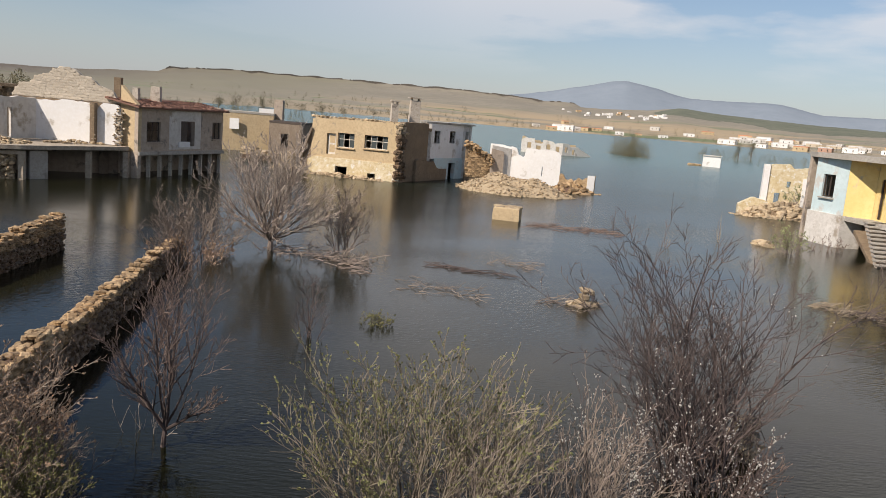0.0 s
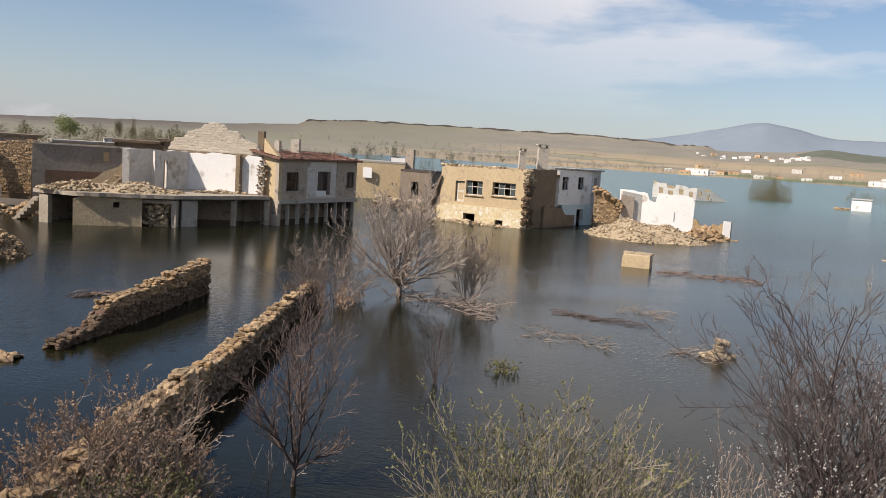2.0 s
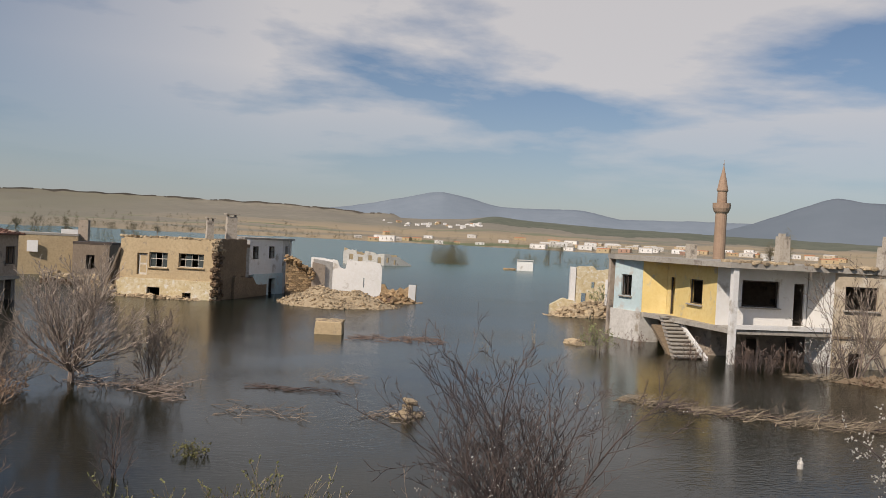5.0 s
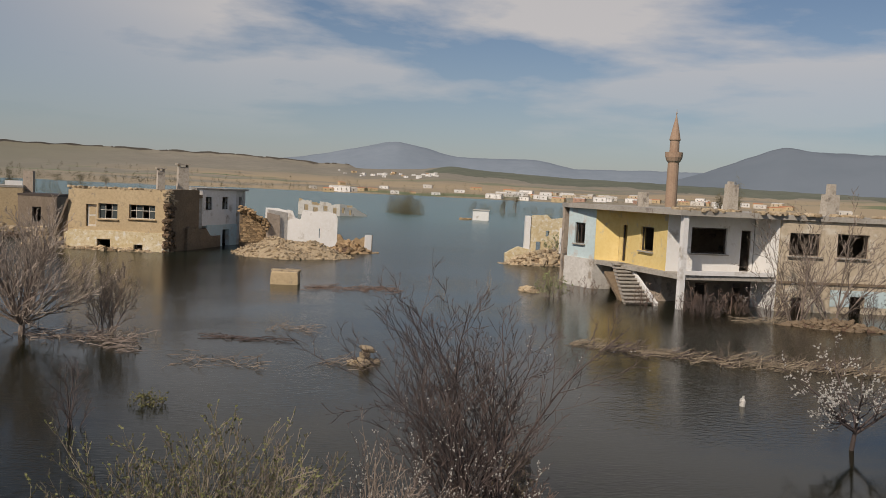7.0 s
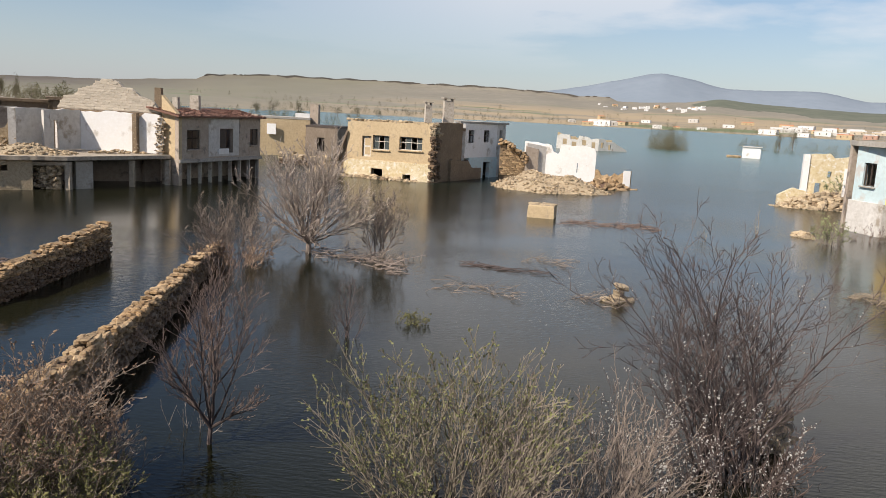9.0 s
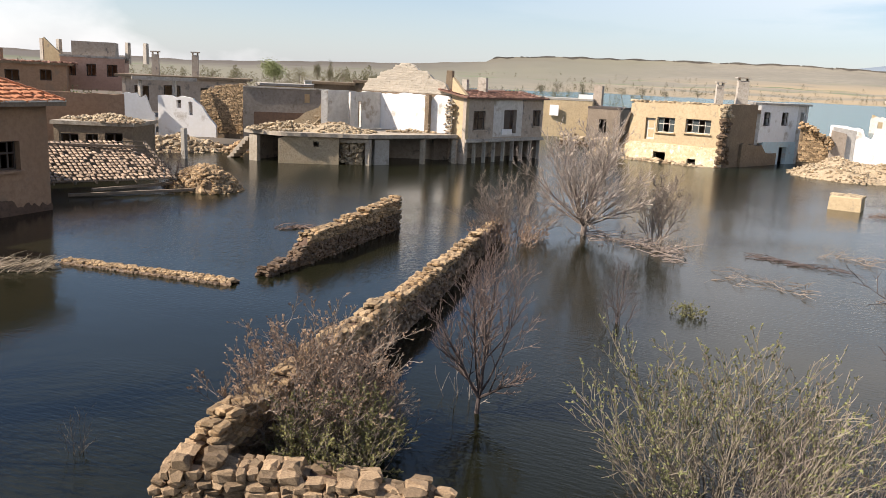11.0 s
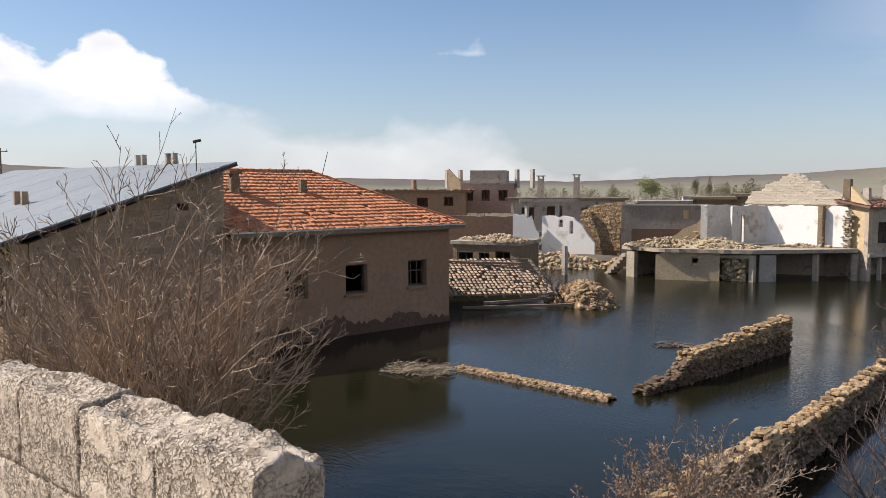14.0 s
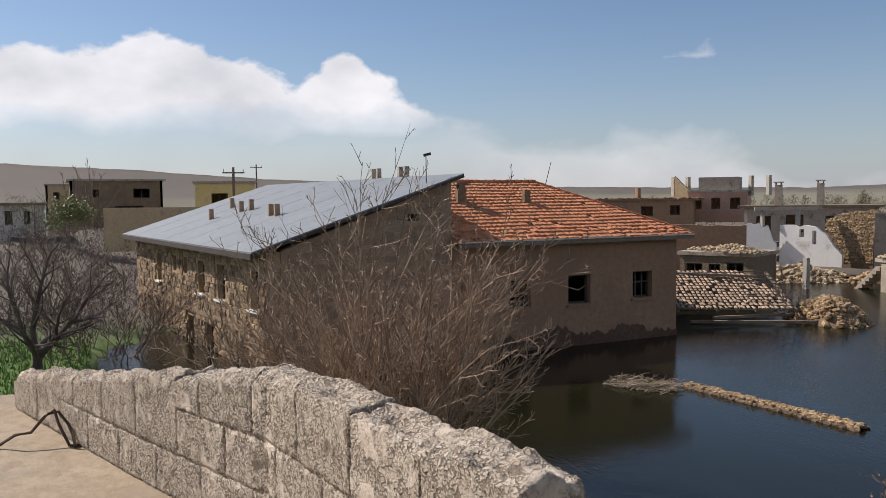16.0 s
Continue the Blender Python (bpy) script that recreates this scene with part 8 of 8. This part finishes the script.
twig_shrub("dead_twigs", "few upright dead stems in the water", (-3.2, 20.2, 0), 2.1, 0.6, 7, 124, M_DARKTWIG, 2, 0.022, kids=3, fine=0.008, upturn=0.05)
twig_shrub("grass_tuft", "small yellow-green tuft breaking the surface", (-1.6, 22.0, -0.1), 0.5, 0.55, 18, 125, M_BUSHTWIG, 2, 0.008, kids=3, foot_r=0.5, leaf=M_BUSHLEAF, leaf_n=600, leaf_size=0.03, leaf_from=0.0, category="plant")
twig_shrub("bare_shrub", "dry brush on the heap by the fallen roof", (-27.6, 31.4, 0.3), 2.2, 1.5, 14, 126, M_DARKTWIG, 3, 0.02, fine=0.009)
twig_shrub("reed_stalks", "few thin stalks at the water's edge", (-9.5, 8.6, 0), 0.9, 0.3, 7, 127, M_STRAWTWIG, 0, 0.008, upturn=0.1, category="plant")
twig_shrub("reed_stalks", "pair of thin stalks standing in open water", (16.3, 46.0, 0), 2.2, 0.4, 4, 128, M_STRAWTWIG, 1, 0.02, kids=2, upturn=0.1, category="plant")
twig_shrub("reed_stalks", "dry reed clump standing in open water", (12.0, 42.0, 0), 1.0, 0.5, 9, 129, M_STRAWTWIG, 1, 0.014, kids=2, upturn=0.1, category="plant")


for bx_, by_, hh_, sd_ in ((16.4, 27.6, 0.9, 171), (18.9, 25.8, 1.2, 172), (20.6, 24.9, 1.0, 173), (22.8, 23.9, 1.3, 174), (25.4, 23.1, 1.2, 175), (28.0, 22.4, 1.4, 176)):
    woody("reed_brush", "grey dead brush standing in the reed bank", (bx_, by_, 0.0), fan(14, (5, 62), (hh_, hh_ * 0.7), sd_, 0.6), sd_, M_BUSHTWIG, M_BUSHTWIG, rad=0.014, kids=(6, 3), fine=0.007, kink=0.1, group="reed brush")


def litter(name, label, a, b, count, seed, material, length=(0.3, 1.1), rise=0.25, width=0.35, category="debris", rad=0.02):
    """Drift of dead reeds and sticks along a line in the water."""
    rnd = random.Random(seed)
    a, b = Vector(a), Vector(b)
    d = (b - a).normalized()
    g = Geo()
    t = thing(name, (*a.lerp(b, 0.5), 0), label, category)
    for _ in range(count):
        o = a.lerp(b, rnd.random()) + Vector((-d.y, d.x)) * rnd.gauss(0, width)
        an = math.atan2(d.y, d.x) + rnd.uniform(-1.57, 1.57) * rnd.random() ** 0.5
        ln = rnd.uniform(*length)
        z0, z1 = rnd.uniform(-0.04, 0.04), rnd.uniform(-0.05, rise) * rnd.random() + 0.01
        v = Vector((math.cos(an), math.sin(an))) * ln / 2
        r = rad * rnd.uniform(0.3, 1.1)
        pts = []
        for k in range(5):
            f = k / 4
            pts.append(Vector((o.x - v.x + 2 * v.x * f + rnd.gauss(0, 0.05 * ln), o.y - v.y + 2 * v.y * f + rnd.gauss(0, 0.05 * ln), z0 + (z1 - z0) * f + 0.06 * math.sin(math.pi * f) * rnd.random())))
        g.tube(pts, [r, r, r * 0.9, r * 0.7, r * 0.4], 3)
        if rnd.random() < 0.5:
            g.tube([pts[2], pts[2] + Vector((rnd.gauss(0, 0.14), rnd.gauss(0, 0.14), rnd.uniform(0.02, 0.2)))], [r * 0.6, r * 0.3], 3)
    part("brush", g, material, t, kind="stuff")
    return t


litter("reed_drift", "long bank of dead reeds lying in the water", (14.3, 29.6), (18.6, 25.9), 170, 201, M_REED, rise=0.5, width=0.4)
litter("reed_drift", "drift of dead reeds and straw", (18.6, 25.9), (23.5, 23.6), 210, 202, M_REED, rise=0.6, width=0.5)
litter("reed_drift", "broad drift of grey dead reeds and brush", (23.5, 23.6), (31.0, 21.4), 330, 214, M_REED, rise=0.8, width=0.6)
litter("stick_drift", "dark brush caught in the reed bank", (15.5, 28.4), (24.0, 23.6), 140, 215, M_DARKTWIG, rise=0.7, width=0.5)
litter("reed_drift", "flattened dark reeds in open water", (5.2, 46.6), (10.6, 45.8), 120, 203, M_REDTWIG, rise=0.2, width=0.7, length=(0.3, 1.1))
litter("stick_drift", "tangle of floating dead branches", (-1.2, 27.4), (1.8, 26.6), 46, 204, M_BUSHTWIG, rise=0.5, width=0.65, length=(0.25, 1.0), rad=0.013)
litter("stick_drift", "small raft of floating dead twigs", (2.4, 33.4), (4.2, 32.6), 44, 205, M_BUSHTWIG, rise=0.4, width=0.5, length=(0.2, 0.8), rad=0.014)
litter("stick_drift", "twigs drifted against a stone", (3.7, 26.9), (5.4, 26.2), 55, 206, M_BUSHTWIG, rise=0.55, width=0.45, length=(0.2, 0.9), rad=0.012)
litter("stick_drift", "fallen branches below the pale willow", (-6.6, 32.0), (-2.6, 30.6), 70, 207, M_TWIG, rise=0.5, width=0.5, length=(0.5, 1.8), rad=0.02)
litter("stick_drift", "leaning grey branches in the water", (-3.6, 30.4), (-2.4, 28.4), 22, 208, M_TWIG, rise=0.4, width=0.3, length=(0.6, 1.6), rad=0.02)
litter("reed_drift", "raft of dead reeds against the house shadow", (-21.0, 15.9), (-19.3, 17.0), 240, 209, M_REED, rise=0.45, width=0.28)
litter("stick_drift", "few dark twigs afloat on the water", (-17.4, 26.0), (-16.2, 26.8), 30, 210, M_REDTWIG, rise=0.25, width=0.2)
litter("stick_drift", "long pole floating with twigs", (-0.2, 31.5), (3.0, 30.4), 25, 211, M_DARKTWIG, rise=0.1, width=0.15, length=(0.8, 2.0))
jug = thing("plastic_jug", (15.29, 20.1, 0), "white plastic jug floating upright in still water", "jug")
part("body", Geo().tube([(15.29, 20.1, -0.08), (15.29, 20.1, -0.06), (15.3, 20.1, 0.16), (15.31, 20.1, 0.24), (15.31, 20.1, 0.27)], [0.02, 0.085, 0.085, 0.035, 0.03], 10), M_OLDWHITE, jug)
part("cap", Geo().tube([(15.31, 20.1, 0.265), (15.31, 20.1, 0.31)], [0.036, 0.034], 8), M_OLDWHITE, jug)
part("handle", Geo().tube([(15.23, 20.08, 0.12), (15.18, 20.07, 0.16), (15.2, 20.07, 0.23), (15.29, 20.1, 0.25)], [0.015] * 4, 5), M_OLDWHITE, jug)
litter("reed_drift", "reeds along the terrace wing", (26.0, 35.6), (31.5, 33.0), 150, 212, M_REED, rise=0.5, width=0.5)
litter("stick_drift", "dead branches round the near bushes", (0.5, 9.6), (5.5, 11.5), 60, 213, M_TWIG, rise=0.4, width=0.5, length=(0.5, 1.6), rad=0.012)
stump = thing("stone_stub", (4.95, 26.6, 0), "low pile of stones topped by a leaning block", "stones")
lay_stones([stone_pose(4.95 + x, 26.5 + y, z, sx, 0.35, sz, a, random.Random(i), 0.15) for i, (x, y, z, sx, sz, a) in enumerate(((0, 0, 0.05, 0.6, 0.3, 0.3), (0.05, 0, 0.28, 0.36, 0.24, 1.0), (0.12, 0, 0.5, 0.5, 0.16, 0.2), (-0.35, 0, 0.02, 0.4, 0.2, 2.0), (0.4, 0.1, 0.02, 0.35, 0.2, 0.7), (-0.1, -0.4, 0.02, 0.3, 0.18, 0.4)))], M_PALESTONE, stump, 5)
heap("rubble_heap", "low stone bank before the terrace wing", (30.2, 33.0), 3.4, 1.0, 0.5, 58, M_MUD, 420, (0.1, 0.28), single=280, group="rubble heaps", yaw=-0.5, core=M_DAMP)
heap("rubble_heap", "yellowish stones at the foot of the dark bush", (5.95, 14.8), 0.5, 0.45, 0.75, 59, M_PALESTONE, 40, (0.15, 0.32), single=40, group="rubble heaps")


# distant trees and bushes
def leafy_tree(x, y, z, height, spread, seed, leaf, label, name="tree", group="far trees", n=900, size=0.35):
    """A far tree: a tapered trunk with limbs, and a crown of many small clumps with gaps."""
    rnd = random.Random(seed)
    t = thing(name, (x, y, z), label, "tree", group)
    g = Geo()
    g.tube([(x, y, z - 0.5), (x + 0.1, y, z + height * 0.4), (x, y, z + height * 0.85)], [height * 0.025, height * 0.018, height * 0.006], 5)
    ends = []
    for i in range(9):
        a, h0 = rnd.uniform(0, 6.3), z + height * rnd.uniform(0.2, 0.7)
        e = Vector((x + spread * 0.75 * math.cos(a) * rnd.random(), y + spread * 0.75 * math.sin(a) * rnd.random(), h0 + height * rnd.uniform(0.1, 0.3)))
        g.tube([(x, y, h0), e.lerp(Vector((x, y, h0)), 0.4), e], [height * 0.01, height * 0.007, height * 0.003], 3)
        ends.append(e)
    part("trunk", g, M_TWIG, t)
    c = Geo()
    for _ in range(n):
        e = rnd.choice(ends)
        q = e + Vector((rnd.gauss(0, spread * 0.3), rnd.gauss(0, spread * 0.3), rnd.gauss(0, height * 0.11)))
        s = size * rnd.uniform(0.5, 1.4)
        bare = leaf is M_SCRUB
        a = Vector((rnd.gauss(0, 1), rnd.gauss(0, 1), rnd.gauss(1.6, 0.6) if bare else rnd.gauss(0, 1))).normalized() * s * (2.2 if bare else 1)
        b = a.orthogonal().normalized() * s * (0.1 if bare else 0.7)
        c.add([q - a, q + b, q + a, q - b], [(0, 1, 2), (0, 2, 3)])
    part("crown", c, leaf, t, kind="stuff")


for i, (az, d, h, sp, lf, nm) in enumerate(((34.15, 190, 5.6, 2.9, M_GREENLEAF, "rounded tree in fresh green leaf"), (31.2, 200, 5.0, 1.0, M_SCRUB, "bare slender poplar beyond the village"), (30.4, 210, 5.4, 1.0, M_SCRUB, "bare slender poplar beyond the village"),
                                           (32.4, 230, 4.6, 2.2, M_SCRUB, "grey bare tree beyond the houses"), (29.5, 220, 4.2, 2.2, M_SCRUB, "grey bare tree beyond the houses"), (36.6, 200, 4.0, 2.0, M_SCRUB, "grey bare tree beyond the houses"), (38.2, 210, 3.8, 2.2, M_SCRUB, "grey bare tree beyond the houses"),
                                           (18.6, 120, 4.6, 1.8, M_SCRUB, "bare tree behind the terrace"), (17.6, 120, 4.6, 2.0, M_GREENLEAF, "tree in first leaf behind the terrace"), (12.7, 230, 6.5, 1.6, M_SCRUB, "dark bare poplar by the far shore"), (11.6, 240, 5.5, 1.6, M_SCRUB, "bare poplar by the far shore"),
                                           (8.6, 430, 6, 3.0, M_SCRUB, "bare grey tree on the far shore"), (7.1, 420, 5.5, 3.0, M_SCRUB, "bare grey tree on the far shore"), (14.5, 400, 7, 3.5, M_SCRUB, "bare grey tree on the far shore"), (15.6, 380, 7, 3.0, M_SCRUB, "bare grey tree on the far shore"),
                                           (10.0, 470, 6, 4.0, M_SCRUB, "bare grey tree on the far shore"), (5.0, 520, 6, 4.0, M_SCRUB, "bare grey tree on the far shore"), (2.6, 540, 6, 4.0, M_SCRUB, "bare grey tree on the far shore"),
                                           (89.8, 76, 4.0, 2.2, M_GREENLEAF, "small tree in pale first leaf by the road"), (91.6, 75, 4.2, 3.0, M_SCRUB, "grey bare tree by the road"), (46.4, 70, 3.2, 1.3, M_GREENLEAF, "small tree in pale leaf"),
                                           (49.6, 95, 4.0, 0.9, M_SCRUB, "dark conical evergreen tree behind roofs"), (26.7, 160, 4, 2, M_SCRUB, "grey bare tree beyond the houses"), (24.0, 170, 4, 2, M_SCRUB, "grey bare tree beyond the houses"), (21.8, 180, 4.5, 2.4, M_SCRUB, "grey bare tree beyond the houses"),
                                           (-36.0, 240, 12, 2.0, M_SCRUB, "bare poplars beyond the roof"), (-34.9, 250, 11, 1.6, M_SCRUB, "bare poplars beyond the roof"), (-21.0, 260, 6, 1.6, M_SCRUB, "bare tree in the lake"), (-20.2, 250, 5, 1.4, M_SCRUB, "bare tree in the lake"))):
    x, y = polar(az, d)
    leafy_tree(x, y, max(-0.2, land(az, d)), h, sp, 300 + i, lf, nm, n=4500 if lf is M_GREENLEAF else 700, size=h * (0.021 if lf is M_GREENLEAF else 0.035))


def scrub_row(name, label, az0, az1, d0, d1, count, seed, height, material=M_SCRUB, fat=0.5, twigs=70):
    """Bushes standing in the far shallows, as one mass of small clumps."""
    rnd = random.Random(seed)
    g = Geo()
    for _ in range(count):
        az, d = rnd.uniform(az0, az1), rnd.uniform(d0, d1)
        x, y = polar(az, d)
        z = max(0.0, land(az, d))
        hh = height * rnd.uniform(0.4, 1.1)
        for _ in range(twigs):
            a_, k_, f_ = rnd.uniform(0, 6.3), math.sqrt(rnd.random()), rnd.random() ** 1.3
            k_ *= hh * 0.55 * math.sqrt(1.02 - f_) * (0.8 + 0.4 * math.sin(3 * a_ + hh * 9))
            q = Vector((x + k_ * math.cos(a_), y + k_ * math.sin(a_), z + hh * f_))
            s = hh * 0.32 / math.sqrt(twigs) * rnd.uniform(0.5, 1.5)
            a = Vector((rnd.gauss(0, 1), rnd.gauss(0, 1), rnd.gauss(1.2, 0.8))).normalized() * s * 1.5
            b = a.orthogonal().normalized() * s * fat
            g.add([q - a, q + b, q + a, q - b], [(0, 1, 2), (0, 2, 3)])
    me = bpy.data.meshes.new(name)
    me.from_pydata(g.v, [], g.f)
    me.materials.append(material)
    tagged(new(name, me), label, "bushes", kind="stuff")


scrub_row("lake_bushes", "grey-green bushes half drowned in the lake", -14.4, -11.9, 185, 212, 60, 401, 4.6, twigs=600, fat=0.45)
scrub_row("lake_bushes", "low bushes in the far shallows", -25.5, -17.5, 200, 330, 90, 402, 2.6, twigs=150)
scrub_row("shore_bushes", "line of bushes along the far shore", -40, 14, 690, 900, 560, 403, 5.0, twigs=60)
scrub_row("shore_bushes", "bushes and trees behind the drowned houses", 8, 30, 180, 480, 240, 404, 3.8, twigs=130)
scrub_row("village_bushes", "bare bushes among the village gardens", 29, 52, 95, 260, 150, 405, 2.6, twigs=220)
scrub_row("road_bushes", "dense bare brown brush below the road", 80, 98, 38, 150, 560, 406, 2.2, M_REDTWIG, twigs=110, fat=0.4)
scrub_row("village_trees", "row of grey bare trees behind the village", 20, 46, 230, 420, 190, 408, 5.0, twigs=220)
scrub_row("field_bushes", "dots of bushes over the far fields", -45, 20, 900, 1500, 160, 407, 7.0)


def grass_bank():
    """Blades of fresh grass on the bank."""
    rnd = random.Random(500)
    g = Geo()
    for _ in range(5200):
        az, d = rnd.uniform(88.8, 97), rnd.uniform(20.5, 37)
        x, y = polar(az, d)
        z = land(az, d)
        if z < 0.02:
            continue
        h, a = rnd.uniform(0.08, 0.22), rnd.uniform(0, 6.3)
        w = Vector((math.cos(a), math.sin(a), 0)) * 0.03
        tip = Vector((x, y, z + h)) + Vector((rnd.gauss(0, 0.05), rnd.gauss(0, 0.05), 0))
        g.add([Vector((x, y, z - 0.02)) - w, Vector((x, y, z - 0.02)) + w, tip], [(0, 1, 2)])
    me = bpy.data.meshes.new("grass")
    me.from_pydata(g.v, [], g.f)
    me.materials.append(M_GRASS)
    tagged(new("grass", me), "fresh green grass on the bank", "grass", kind="stuff")


grass_bank()


# ---------------------------------------------------------------- pieces: roof tiles, coursed stones and blocks
for job in TILE_JOBS:
    tile_slope(**job)

BLOCK_MESH = {}


def block_mesh(key, w, h, d, material, seed):
    """A chamfered facing stone, slightly uneven; its back lies in the wall."""
    if key not in BLOCK_MESH:
        rnd = random.Random(seed)
        c = min(w, h) * 0.1
        j = lambda: rnd.uniform(-0.022, 0.022)
        back = [(-w / 2, 0, -h / 2), (w / 2, 0, -h / 2), (w / 2, 0, h / 2), (-w / 2, 0, h / 2)]
        mid = [(x * 0.985 + j(), -d * 0.7, z * 0.985 + j()) for x, _, z in back]
        face = [((abs(x) - c) * (1 if x > 0 else -1) + j(), -d + j(), (abs(z) - c) * (1 if z > 0 else -1) + j()) for x, _, z in back]
        me = bpy.data.meshes.new("facing_stone")
        me.from_pydata(back + mid + face, [], [(i, (i + 1) % 4, 4 + (i + 1) % 4, 4 + i) for i in range(4)] + [(4 + i, 4 + (i + 1) % 4, 8 + (i + 1) % 4, 8 + i) for i in range(4)] + [(8, 9, 10, 11)])
        me.materials.append(material)
        BLOCK_MESH[key] = me
    return BLOCK_MESH[key]


def face_with_blocks(parent, p, q, z0, top, openings, width, height, depth, material, single, seed, name, u_from=0.0, near=None):
    """Facing stones in courses over a wall from p to q, leaving its openings free."""
    rnd = random.Random(seed)
    length = (Vector(q) - Vector(p)).length
    d = (Vector(q) - Vector(p)).normalized()
    yaw = math.atan2(d.y, d.x)
    kinds = [(width * f, height * g) for f in (0.7, 1.0, 1.3) for g in (0.94, 0.97)]
    out, z = [], z0
    while z < 12:
        u, any_ = u_from + rnd.uniform(-0.3, 0), False
        while u < length - 0.1:
            k = rnd.randrange(len(kinds))
            w, h = kinds[k]
            um = u + w / 2
            if top(um) > z + height * 0.8 and um - w / 2 > -0.05 and um + w / 2 < length + 0.05:
                any_ = True
                if not any(o[0] - w / 2 < um < o[1] + w / 2 and o[2] - h * 0.6 < z + h / 2 < o[3] + h * 0.5 for o in openings):
                    o = along(p, q, um, 0.0, z + h / 2)
                    m = Matrix.Translation(o) @ Matrix.Rotation(yaw, 4, "Z") @ Matrix.Diagonal((1, rnd.uniform(0.5, 1.3), 1, 1))
                    out.append((k, m))
            u += w + 0.02
        z += height
        if not any_ and z > z0 + 2:
            break
    out.sort(key=lambda e: -e[1].translation.z if near is None else near(e[1].translation))
    geo = Geo()
    for i, (k, m) in enumerate(out):
        me = block_mesh((name, k), *kinds[k], depth, material, seed + k)
        if i < single:
            ob = new(name, me)
            attach(ob, parent)
            ob.matrix_basis = m
        else:
            geo.add([m @ v.co for v in me.vertices], [tuple(f.vertices) for f in me.polygons])
    if geo.v:
        me = bpy.data.meshes.new(name + "s")
        me.from_pydata(geo.v, [], geo.f)
        me.materials.append(material)
        tagged(attach(new(name + "s", me), parent), kind="stuff")


for job in FACED:
    face_with_blocks(**job)
HOUSE, HP, HQ, HOPS = STONE_HOUSE
face_with_blocks(HOUSE, HP, HQ, -0.2, lambda u: 4.25, HOPS, 0.33, 0.215, 0.06, M_BROWNSTONE, 300, 71, "facing_stone", near=lambda o: o.x * -1)
face_with_blocks(HOUSE, (-27, 6.6), (-27, 13.0), 1.0, lambda u: 4.05 + 2.55 * min(1, (u + 0.5) / 7.0), [(4.6, 5.05, 5.25, 5.5)], 0.42, 0.215, 0.02, M_BRICK, 290, 72, "gable_block")
